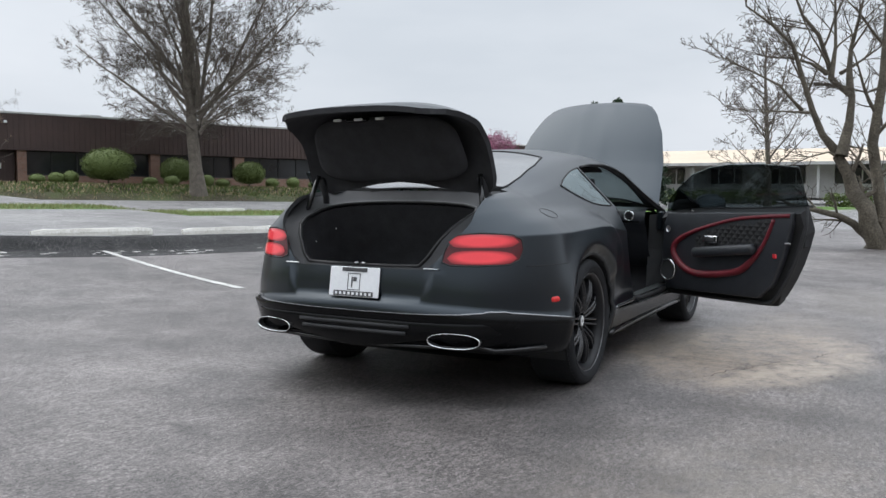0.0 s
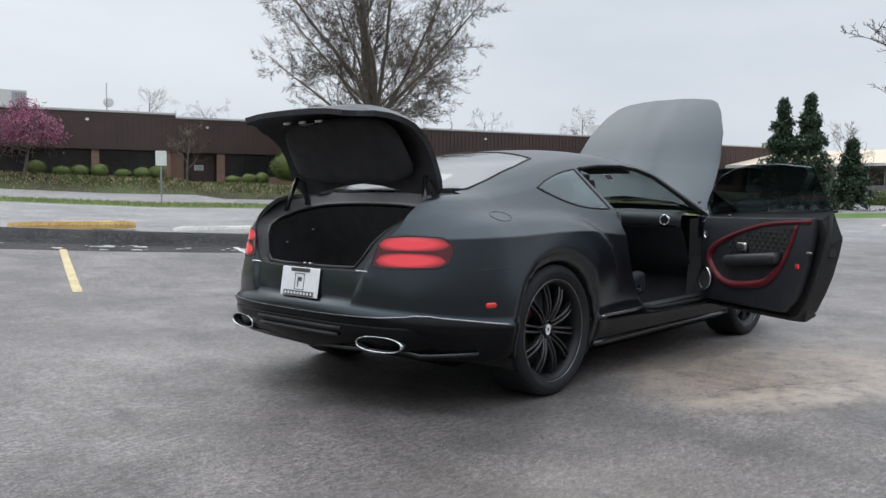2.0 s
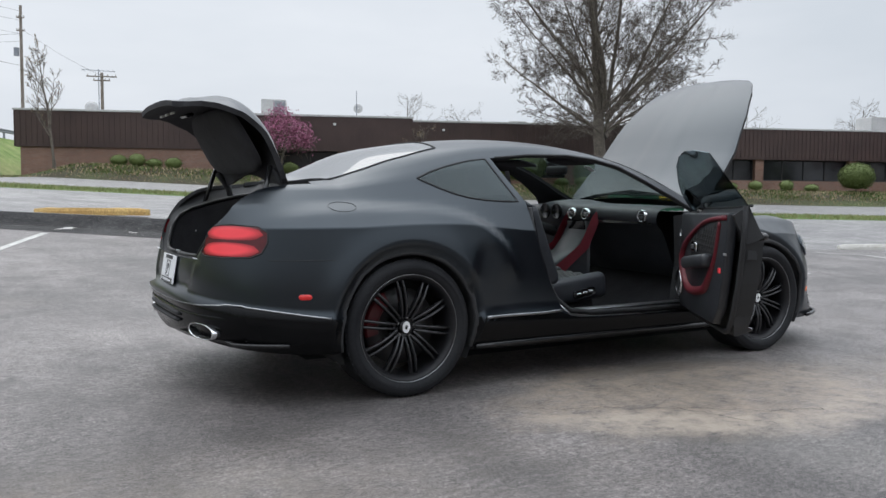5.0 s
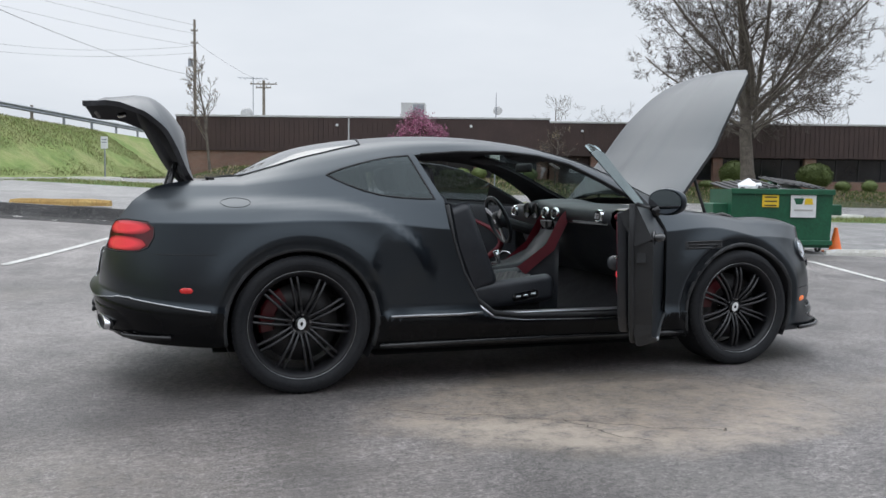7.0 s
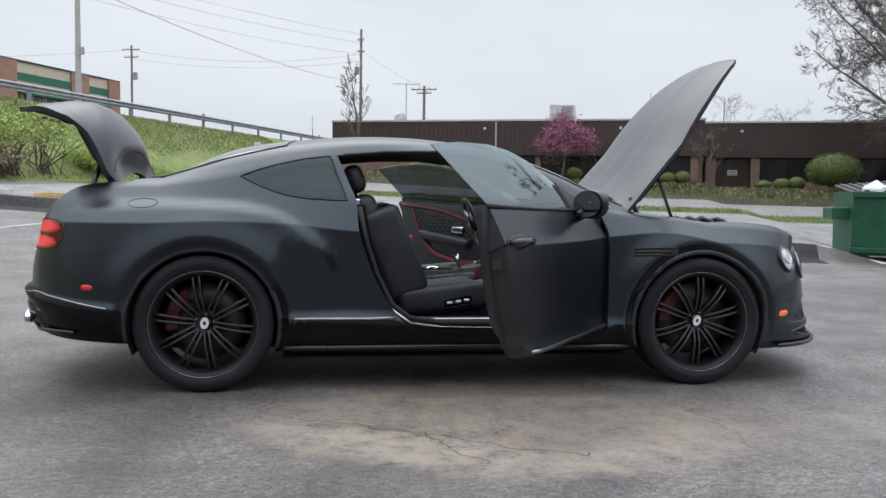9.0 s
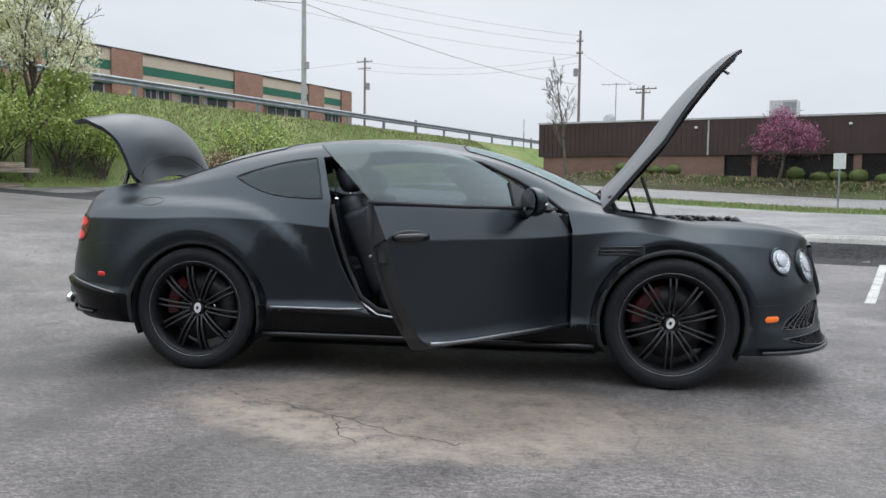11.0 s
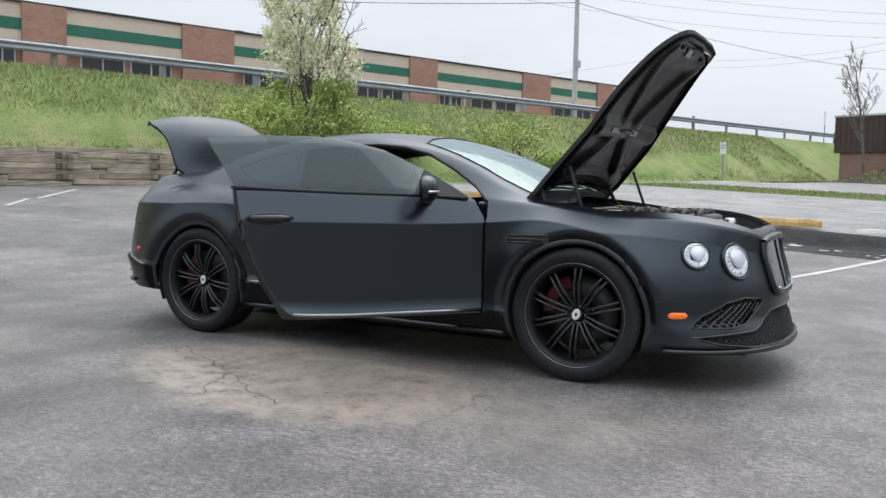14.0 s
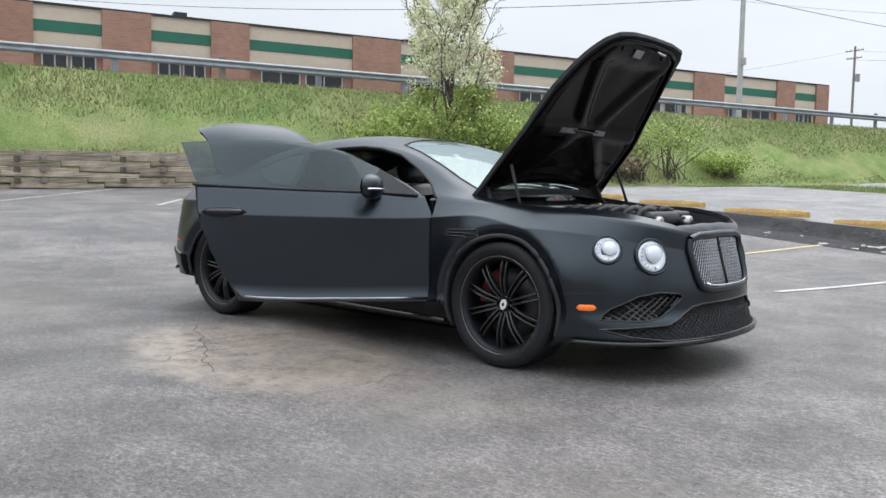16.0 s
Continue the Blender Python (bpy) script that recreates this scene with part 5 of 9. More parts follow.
b = bmesh.new()
bm_box(0.46, 0.008, 0.40, (0.38, -Dp / 2 - 0.012, 0.84), bm=b)
label_w = part("label_panel", b, M_SIGNW, dumpster, "white label panel")
part("label_mark", bm_prism([(0.20, 0.985), (0.385, 0.985), (0.350, 0.875), (0.244, 0.875)], 0.006, "xz", -Dp / 2 - 0.021), M_BINGREEN, label_w, "dark green mark")
part("label_mark", bm_prism([(0.395, 0.875), (0.410, 0.985), (0.534, 0.985), (0.552, 0.875)], 0.006, "xz", -Dp / 2 - 0.021), M_SIGNY, label_w, "yellow mark")
part("label_bars", bm_box(0.34, 0.006, 0.03, (0.38, -Dp / 2 - 0.018, 0.77)), M_GREYPOLE, label_w)
wlab = part("warning_label", bm_box(0.30, 0.008, 0.22, (-0.22, -Dp / 2 - 0.012, 0.93)), M_SIGNY, dumpster, "yellow warning label")
b = bmesh.new()
for k in range(3):
    bm_box(0.22, 0.006, 0.022, (-0.22, -Dp / 2 - 0.018, 1.0 - 0.075 * k), bm=b)
part("label_bars", b, M_PLASTIC, wlab)
# rubbish in it
rnd = random.Random(8)
for i in range(14):
    s = rnd.uniform(0.14, 0.34)
    b = bm_box(s * 1.3, s, s * 0.7, bevel=0.02)
    for v_ in b.verts:
        v_.co += Vector((rnd.gauss(0, 0.02), rnd.gauss(0, 0.02), rnd.gauss(0, 0.02)))
    white = i % 3 != 2
    ob = obj("waste_bag" if white else "waste_box", b, M_PAPER if white else M_BINGREEN)
    ob.matrix_basis = binm @ pose(rnd.uniform(-0.66, 0.66), rnd.uniform(-0.45, 0.0), rnd.uniform(1.0, 1.13), rnd.uniform(-30, 30), rnd.uniform(-30, 30), rnd.uniform(0, 180))
    tagged(ob, "crumpled white waste in the green container" if white else "green waste box in the container", "waste")
# fill below the rubbish
ob = obj("waste_heap", bm_box(Wd - 0.2, Dp - 0.2, 0.5, (0, 0, 0.78), 0.05), M_PLASTIC)
ob.matrix_basis = binm
tagged(ob, "dark heap of waste filling the green container", "waste")

# ---------- traffic cone ----------
cone = empty("traffic_cone", on_land(9.95, 6.95))
tagged(cone, "orange plastic traffic cone beside the green container", "traffic cone")
part("base", bm_box(0.34, 0.34, 0.035, (0, 0, 0.018), 0.01), M_ORANGE, cone)
part("body", bm_lathe([(0.13, 0.035), (0.115, 0.05), (0.032, 0.44), (0.026, 0.465), (0.018, 0.465)], 20), M_ORANGE, cone, smooth=True)

# ---------- pale building across the far drive ----------
far = empty("pale_building", pose(70, 34, 0, 0, 0, 0))
tagged(far, "long low pale building with a tan roof", "building")
Lf = 80
for y0 in range(0, Lf, 5):
    part("wall_bay", bm_box(0.3, 2.2, 3.2, (0.15, -y0 - 1.1, 2.4)), M_TRIM, far, "pale wall bay")
    w_ = part("window", bm_box(0.12, 2.6, 1.3, (0.1, -y0 - 3.6, 2.6)), M_DARKWIN, far)
    for k in (-0.65, 0.65):
        part("mullion", bm_box(0.08, 0.1, 1.3, (0.02, -y0 - 3.6 + k, 2.6)), M_TRIM, w_)
    part("window_sill", bm_box(0.3, 2.8, 1.2, (0.15, -y0 - 3.6, 1.35)), M_TRIM, far)
    part("post", bm_box(0.2, 0.2, 2.9, (-2.0, -y0 - 1.1, 2.2)), M_TRIM, far)
b = bm_prism([(-2.6, 3.72), (-2.5, 3.62), (4.0, 3.62), (4.0, 5.1)], -Lf, "xz")
part("roof", b, M_TAN, far, "tan sloping roof")
part("eaves", bm_box(0.1, Lf, 0.25, (-2.6, -Lf / 2, 3.6)), M_TRIM, far)
part("back_wall", bm_box(0.3, Lf, 4.5, (4.0, -Lf / 2, 2.8)), M_TRIM, far)
for i, (y0, L) in enumerate(((10, 9), (-2, 8), (-13, 10))):
    rb = random.Random(i)
    pts = [Vector((rb.uniform(-0.7, 0.7), rb.uniform(-L / 2, L / 2), rb.uniform(0, 1.0))) for _ in range(500)]
    e = empty("hedge", on_land(64, y0))
    tagged(e, "clipped green hedge before the pale building", "hedge")
    p = raw("leaves", *tufts(pts, 3000, 0.12, 0.1, i), M_SHRUB)
    p.parent = e
    tagged(p, kind="stuff")


# ---------- the car: materials ----------
from mathutils.bvhtree import BVHTree
from mathutils.interpolate import poly_3d_calc

M_PAINT = surface("satin_black_paint", (0.0026, 0.0036, 0.0056), (0.0036, 0.0048, 0.0072), 0.28, scale=1.5, fine=400, bumps=0.02, dist=0.0005, var=0.03, spec=0.5)
M_PAINT.node_tree.nodes["Principled BSDF"].inputs["IOR"].default_value = 1.64
M_PAINT.node_tree.nodes["Principled BSDF"].inputs["Specular Tint"].default_value = (0.80, 0.91, 1.0, 1)
M_TRIMBLK = surface("gloss_black_trim", (0.010, 0.010, 0.011), (0.014, 0.014, 0.015), 0.18, scale=3, fine=200, bumps=0.0, var=0.03)
M_MATTBLK = surface("matt_black_liner", (0.021, 0.02175, 0.024), (0.0315, 0.03225, 0.0345), 0.8, scale=6, fine=200, bumps=0.1, var=0.1)
M_CARPET = surface("black_carpet", (0.0224, 0.0224, 0.0252), (0.0364, 0.0364, 0.0406), 0.95, scale=10, fine=300, bumps=0.4, dist=0.003, var=0.2)
M_LEATHER = surface("black_leather", (0.019, 0.021, 0.026), (0.028, 0.031, 0.037), 0.45, scale=10, fine=150, bumps=0.15, dist=0.001)
M_REDLEATHER = surface("dark_red_leather", (0.11, 0.006, 0.014), (0.15, 0.009, 0.019), 0.5, scale=10, fine=150, bumps=0.12, dist=0.001)
M_RUBBER = surface("tyre_rubber", (0.0176, 0.0184, 0.0208), (0.0272, 0.028, 0.0304), 0.62, scale=4, fine=90, bumps=0.2, dist=0.002, var=0.12, spec=0.14)
M_SEAL = surface("black_rubber_seal", (0.006, 0.006, 0.0065), (0.010, 0.010, 0.011), 0.38, scale=6, fine=150, bumps=0.03, spec=0.3)
M_LOWBLK = surface("gloss_black_lower_body", (0.0035, 0.0037, 0.0042), (0.005, 0.0053, 0.006), 0.20, scale=3, fine=200, bumps=0.0, var=0.03, spec=0.16)
M_RIM = surface("gloss_black_alloy", (0.012, 0.012, 0.014), (0.018, 0.018, 0.020), 0.17, 0.0, scale=4, fine=90, bumps=0.0, var=0.05, coat=0.15)
M_RIMWELL = surface("black_rim_barrel", (0.010, 0.010, 0.012), (0.015, 0.015, 0.017), 0.42, bumps=0.0, var=0.05, spec=0.3)
M_CHROME = surface("bright_chrome", (0.72, 0.73, 0.75), (0.80, 0.81, 0.83), 0.10, 1.0, scale=4, fine=90, bumps=0.0, var=0.02)
M_SATIN = surface("satin_silver_metal", (0.50, 0.51, 0.53), (0.60, 0.61, 0.63), 0.3, 1.0, scale=4, fine=90, bumps=0.02, var=0.04)
M_DARKCHROME = surface("smoked_chrome", (0.28, 0.285, 0.30), (0.36, 0.365, 0.38), 0.28, 1.0, bumps=0.0, var=0.02)
M_DISC = surface("dark_iron_disc", (0.05, 0.05, 0.052), (0.09, 0.09, 0.092), 0.5, 0.7, scale=9, fine=120, bumps=0.05)
M_STEEL = surface("brushed_brake_steel", (0.30, 0.30, 0.31), (0.42, 0.42, 0.43), 0.35, 1.0, scale=9, fine=120, bumps=0.05)
M_CALIPER = surface("red_caliper_paint", (0.07, 0.004, 0.007), (0.10, 0.005, 0.009), 0.35, bumps=0.02)
M_PLATE = surface("white_plate_enamel", (0.74, 0.75, 0.78), (0.80, 0.81, 0.83), 0.35, bumps=0.0)
M_GREYMARK = surface("grey_print", (0.06, 0.06, 0.065), (0.09, 0.09, 0.095), 0.6, bumps=0.0)


def lit_lens(name):
    """Red lens whose bulb glows behind its middle and fades towards the rim."""
    m = surface(name, (0.15, 0.010, 0.014), (0.19, 0.013, 0.018), 0.15, scale=9, fine=120, bumps=0.0, var=0.1)
    nt = m.node_tree
    bs = nt.nodes["Principled BSDF"]
    tc = nt.nodes.new("ShaderNodeTexCoord")
    sp = nt.nodes.new("ShaderNodeMapping")
    sp.inputs["Location"].default_value = (0, -1, -1)
    sp.inputs["Scale"].default_value = (0, 2, 2)
    ln = nt.nodes.new("ShaderNodeVectorMath")
    ln.operation = "LENGTH"
    mr = nt.nodes.new("ShaderNodeMapRange")
    mr.interpolation_type = "SMOOTHSTEP"
    mr.inputs["From Min"].default_value = 0.60
    mr.inputs["From Max"].default_value = 1.12
    mr.inputs["To Min"].default_value = 0.56
    mr.inputs["To Max"].default_value = 0.10
    nt.links.new(tc.outputs["Generated"], sp.inputs["Vector"])
    nt.links.new(sp.outputs["Vector"], ln.inputs[0])
    nt.links.new(ln.outputs["Value"], mr.inputs["Value"])
    nt.links.new(mr.outputs["Result"], bs.inputs["Emission Strength"])
    bs.inputs["Emission Color"].default_value = (1.0, 0.075, 0.095, 1)
    return m


M_REDLENS = surface("red_lens", (0.45, 0.02, 0.02), (0.55, 0.03, 0.03), 0.15, scale=6, fine=90, bumps=0.0, var=0.1)
M_REDLENS.node_tree.nodes["Principled BSDF"].inputs["Emission Color"].default_value = (0.9, 0.05, 0.05, 1)
M_REDLENS.node_tree.nodes["Principled BSDF"].inputs["Emission Strength"].default_value = 0.12
M_REDGLOW = lit_lens("lit_red_lens")
M_DARKRED = surface("dark_red_lens", (0.075, 0.006, 0.009), (0.10, 0.008, 0.012), 0.12, bumps=0.0)
M_AMBER = surface("amber_lens", (0.75, 0.14, 0.02), (0.85, 0.20, 0.03), 0.2, bumps=0.0)
M_AMBER.node_tree.nodes["Principled BSDF"].inputs["Emission Color"].default_value = (1.0, 0.22, 0.03, 1)
M_AMBER.node_tree.nodes["Principled BSDF"].inputs["Emission Strength"].default_value = 0.25
M_GLASS_CLEAR = glass_mat("windscreen_glass", (0.60, 0.68, 0.66), 0.02, 0.0, ior=2.05, sheen=(0.66, 0.77, 0.78))
M_GLASS_TINT = glass_mat("tinted_window_glass", (0.12, 0.145, 0.155), 0.02, 0.0, ior=1.5, rise=3.2, sheen=(0.74, 0.85, 0.87))
M_GLASS_REAR = glass_mat("rear_window_glass", (0.10, 0.105, 0.11), 0.03, 0.0, ior=2.3)
M_FILM = film_mat()
M_LAMPGLASS = glass_mat("lamp_glass", (0.92, 0.93, 0.95), 0.01, 0.0)
M_MIRROR = surface("mirror_glass", (0.40, 0.41, 0.43), (0.43, 0.44, 0.46), 0.03, 1.0, bumps=0.0, var=0.0)
M_QUILT = surface("quilted_black_leather", (0.011, 0.011, 0.012), (0.017, 0.017, 0.019), 0.5, scale=10, fine=150, bumps=0.1, dist=0.001)
M_SCREEN = surface("dark_display_glass", (0.006, 0.006, 0.007), (0.009, 0.009, 0.010), 0.08, bumps=0.0)

car = empty("car")
tagged(car, "matt black luxury coupe with both doors, bonnet and boot open", "car")

# ---------- body shell: lines that run the car's length ----------
HALF_R, HALF_F = -1.65, 1.5


def curve(keys):
    """Smooth function through (x, value) keys."""
    xs = [k[0] for k in keys]
    ys = [k[1] for k in keys]
    n = len(keys)
    m = []
    for i in range(n):
        if i == 0:
            m.append((ys[1] - ys[0]) / (xs[1] - xs[0]))
        elif i == n - 1:
            m.append((ys[-1] - ys[-2]) / (xs[-1] - xs[-2]))
        else:
            h0, h1 = xs[i] - xs[i - 1], xs[i + 1] - xs[i]
            d0, d1 = (ys[i] - ys[i - 1]) / h0, (ys[i + 1] - ys[i]) / h1
            m.append((d0 * h1 + d1 * h0) / (h0 + h1))

    def f(x):
        x = min(max(x, xs[0]), xs[-1])
        i = 0
        while i < n - 2 and x > xs[i + 1]:
            i += 1
        h = xs[i + 1] - xs[i]
        t = (x - xs[i]) / h
        return ((2 * t**3 - 3 * t * t + 1) * ys[i] + (t**3 - 2 * t * t + t) * h * m[i] + (3 * t * t - 2 * t**3) * ys[i + 1] + (t**3 - t * t) * h * m[i + 1])
    return f


class Line:
    """A feature line: width and height along the car, and how it closes at tail and nose."""

    def __init__(self, keys, tail, nose, nr=3.0, nf=2.3, zr=0.9, zf=0.8):
        self.y = curve([(x, y) for x, y, z in keys])
        self.z = curve([(x, z) for x, y, z in keys])
        self.tail, self.nose, self.nr, self.nf, self.zr, self.zf = tail, nose, nr, nf, zr, zf

    def at(self, s):
        """s below 0: tail cap, 0 to 1: along, above 1: nose cap."""
        if 0 <= s <= 1:
            x = HALF_R + (HALF_F - HALF_R) * s
            return Vector((x, self.y(x), self.z(x)))
        x0 = HALF_R if s < 0 else HALF_F
        (xe, ze), n, p = (self.tail, self.nr, self.zr) if s < 0 else (self.nose, self.nf, self.zf)
        a = min(1.0, (-s if s < 0 else s - 1)) * math.pi / 2
        w, z0 = self.y(x0), self.z(x0)
        return Vector((x0 + (xe - x0) * math.sin(a) ** (2 / n), w * max(0.0, math.cos(a)) ** (2 / n), z0 + (ze - z0) * (1 - math.cos(a)) ** p))


LINES = [
    Line([(-1.65, 0.80, 0.24), (0, 0.80, 0.17), (1.5, 0.80, 0.18)], (-2.22, 0.33), (2.22, 0.17)),
    Line([(-1.65, 0.935, 0.275), (-0.95, 0.925, 0.215), (0, 0.905, 0.20), (0.95, 0.925, 0.205), (1.5, 0.945, 0.205)], (-2.36, 0.335), (2.39, 0.20), nf=2.5),
    Line([(-1.65, 0.962, 0.445), (-0.95, 0.945, 0.40), (-0.42, 0.937, 0.386), (-0.15, 0.932, 0.362), (0.2, 0.928, 0.356), (0.95, 0.938, 0.352), (1.5, 0.955, 0.355)], (-2.44, 0.535), (2.36, 0.335), zr=0.5),
    Line([(-1.65, 0.946, 0.462), (-0.95, 0.930, 0.412), (-0.5, 0.915, 0.400), (-0.15, 0.914, 0.374), (0.2, 0.914, 0.367), (0.7, 0.917, 0.364), (0.95, 0.928, 0.363), (1.5, 0.953, 0.366)], (-2.400, 0.552), (2.345, 0.345), zr=0.5),
    Line([(-1.65, 0.938, 0.60), (-1.373, 0.950, 0.62), (-1.0, 0.948, 0.62), (-0.84, 0.944, 0.62), (-0.68, 0.925, 0.62), (-0.50, 0.918, 0.62), (0, 0.918, 0.61), (0.8, 0.924, 0.61), (1.373, 0.968, 0.60), (1.5, 0.962, 0.58)], (-2.395, 0.66), (2.32, 0.50)),
    Line([(-1.65, 0.892, 0.893), (-1.3, 0.906, 0.906), (-0.95, 0.908, 0.896), (-0.79, 0.910, 0.880), (-0.62, 0.914, 0.862), (-0.4, 0.918, 0.852), (0, 0.923, 0.843), (0.8, 0.922, 0.842), (1.2, 0.905, 0.865), (1.5, 0.882, 0.81)], (-2.345, 0.87), (2.275, 0.66)),
    Line([(-1.65, 0.775, 1.005), (-1.2, 0.785, 1.038), (-0.6, 0.835, 1.02), (0, 0.85, 0.997), (0.5, 0.845, 0.985), (0.9, 0.825, 0.965), (1.2, 0.795, 0.945), (1.5, 0.765, 0.905)], (-2.335, 0.965), (2.25, 0.765), nf=2.9),
    Line([(-1.65, 0.67, 1.09), (-1.2, 0.68, 1.16), (-0.9, 0.645, 1.235), (-0.5, 0.605, 1.288), (-0.1, 0.600, 1.310), (0.3, 0.620, 1.265), (0.6, 0.655, 1.160), (0.85, 0.71, 1.045), (1.0, 0.715, 0.990), (1.2, 0.69, 0.965), (1.5, 0.65, 0.93)], (-2.325, 0.99), (2.245, 0.785), nf=2.9),
    Line([(-1.65, 0.50, 1.16), (-1.2, 0.535, 1.265), (-0.9, 0.525, 1.322), (-0.5, 0.515, 1.358), (-0.1, 0.515, 1.355), (0.3, 0.535, 1.290), (0.6, 0.550, 1.200), (0.85, 0.565, 1.088), (1.05, 0.56, 1.008), (1.2, 0.52, 0.982), (1.5, 0.47, 0.948)], (-2.32, 1.005), (2.24, 0.80), nf=2.9),
    Line([(-1.65, 0.26, 1.20), (-1.2, 0.28, 1.325), (-0.9, 0.27, 1.372), (-0.5, 0.26, 1.403), (-0.1, 0.25, 1.393), (0.3, 0.26, 1.332), (0.6, 0.27, 1.236), (0.85, 0.28, 1.126), (1.05, 0.28, 1.034), (1.2, 0.26, 0.995), (1.5, 0.22, 0.962)], (-2.315, 1.01), (2.235, 0.805), nf=2.9),
    Line([(-1.65, 0.0, 1.21), (-1.2, 0.0, 1.336), (-0.9, 0.0, 1.382), (-0.5, 0.0, 1.411), (-0.1, 0.0, 1.402), (0.3, 0.0, 1.342), (0.6, 0.0, 1.246), (0.85, 0.0, 1.138), (1.05, 0.0, 1.044), (1.2, 0.0, 1.0), (1.5, 0.0, 0.968)], (-2.315, 1.012), (2.235, 0.807)),
]
SUBS = (2, 3, 1, 4, 5, 5, 6, 4, 4, 3)
SHARP = {1, 2, 3, 5, 6, 7}
HALFSHARP = set()
CREASE = {5}


def section(s):
    """Points of one cross-section, from the sill to the centre line."""
    P = [ln.at(s) for ln in LINES]
    out = [P[0]]
    n = len(P)
    for i in range(n - 1):
        a, b = P[i], P[i + 1]
        ta = (b - a) if (i in SHARP or i == 0) else (b - P[i - 1]) * 0.5
        tb = (b - a) if (i + 1 in SHARP or i + 1 == n - 1) else (P[i + 2] - a) * 0.5
        if i + 1 == n - 1:
            tb = Vector((0, -(a.y), 0))
        k = SUBS[i]
        if i in HALFSHARP:
            ta = ta.normalized() * 0.45 + (b - a).normalized() * 0.55
        if i + 1 in HALFSHARP:
            tb = tb.normalized() * 0.45 + (b - a).normalized() * 0.55
        L = (b - a).length
        ta = ta.normalized() * L if ta.length > 1e-6 else ta
        tb = tb.normalized() * L if tb.length > 1e-6 else tb
        ts = [j / k for j in range(1, k + 1)]
        if i in CREASE:
            ts = [0.03, 0.09] + ts
        if i + 1 in CREASE:
            ts = ts[:-1] + [0.91, 0.97, 1.0]
        for t in sorted(ts):
            out.append((2 * t**3 - 3 * t * t + 1) * a + (t**3 - 2 * t * t + t) * ta + (3 * t * t - 2 * t**3) * b + (t**3 - t * t) * tb)
    return out


def body_mesh():
    st = [-1 + i / 18 for i in range(18)] + [i / 64 for i in range(64)] + [1 + i / 20 for i in range(21)]
    rows = [section(s) for s in st]
    b = bmesh.new()
    for sgn in (1, -1):
        bm_grid([[(p.x, p.y * sgn, p.z) for p in (r if sgn < 0 else r[::-1])] for r in rows], b)
    bmesh.ops.remove_doubles(b, verts=b.verts, dist=0.0008)
    bmesh.ops.recalc_face_normals(b, faces=b.faces)
    return b


def inside(poly, a, c):
    r = False
    n = len(poly)
    for i in range(n):
        (x0, y0), (x1, y1) = poly[i], poly[(i + 1) % n]
        if (y0 > c) != (y1 > c) and a < (x1 - x0) * (c - y0) / (y1 - y0) + x0:
            r = not r
    return r


AX = {"x": (1, 2), "y": (0, 2), "z": (0, 1)}


def cut(b, poly, axis, keep):
    """Cuts the faces for which keep(centre) holds along an outline seen down an axis."""
    i0, i1 = AX[axis]
    n = len(poly)
    for k in range(n):
        p, q = poly[k], poly[(k + 1) % n]
        d = (q[0] - p[0], q[1] - p[1])
        L = math.hypot(*d)
        if L < 1e-6:
            continue
        no = [0.0, 0.0, 0.0]
        no[i0], no[i1] = -d[1] / L, d[0] / L
        co = [0.0, 0.0, 0.0]
        co[i0], co[i1] = p
        lo0, hi0 = min(p[0], q[0]) - 0.005, max(p[0], q[0]) + 0.005
        lo1, hi1 = min(p[1], q[1]) - 0.005, max(p[1], q[1]) + 0.005
        fs = []
        for f in b.faces:
            c = f.calc_center_median()
            if not keep(c):
                continue
            a = [v.co[i0] for v in f.verts]
            e = [v.co[i1] for v in f.verts]
            if max(a) >= lo0 and min(a) <= hi0 and max(e) >= lo1 and min(e) <= hi1:
                fs.append(f)
        if not fs:
            continue
        geom = set(fs)
        for f in fs:
            geom.update(f.edges)
            geom.update(f.verts)
        bmesh.ops.bisect_plane(b, geom=list(geom), dist=1e-5, plane_co=co, plane_no=no)


def take(b, poly, axis, keep, remove=True):
    """Cuts out the faces inside an outline. Returns them as a mesh of their own."""
    cut(b, poly, axis, keep)
    i0, i1 = AX[axis]
    fs = [f for f in b.faces if keep(f.calc_center_median()) and inside(poly, f.calc_center_median()[i0], f.calc_center_median()[i1])]
    o = bmesh.new()
    vm = {}
    for f in fs:
        for v in f.verts:
            if v not in vm:
                vm[v] = o.verts.new(v.co)
        o.faces.new([vm[v] for v in f.verts])
    if remove:
        bmesh.ops.delete(b, geom=fs, context="FACES")
    return o


def circle(cx, cz, r, n=36, a0=0.0, a1=360.0):
    return [(cx + r * math.cos(radians(a0 + (a1 - a0) * i / n)), cz + r * math.sin(radians(a0 + (a1 - a0) * i / n))) for i in range(n)]


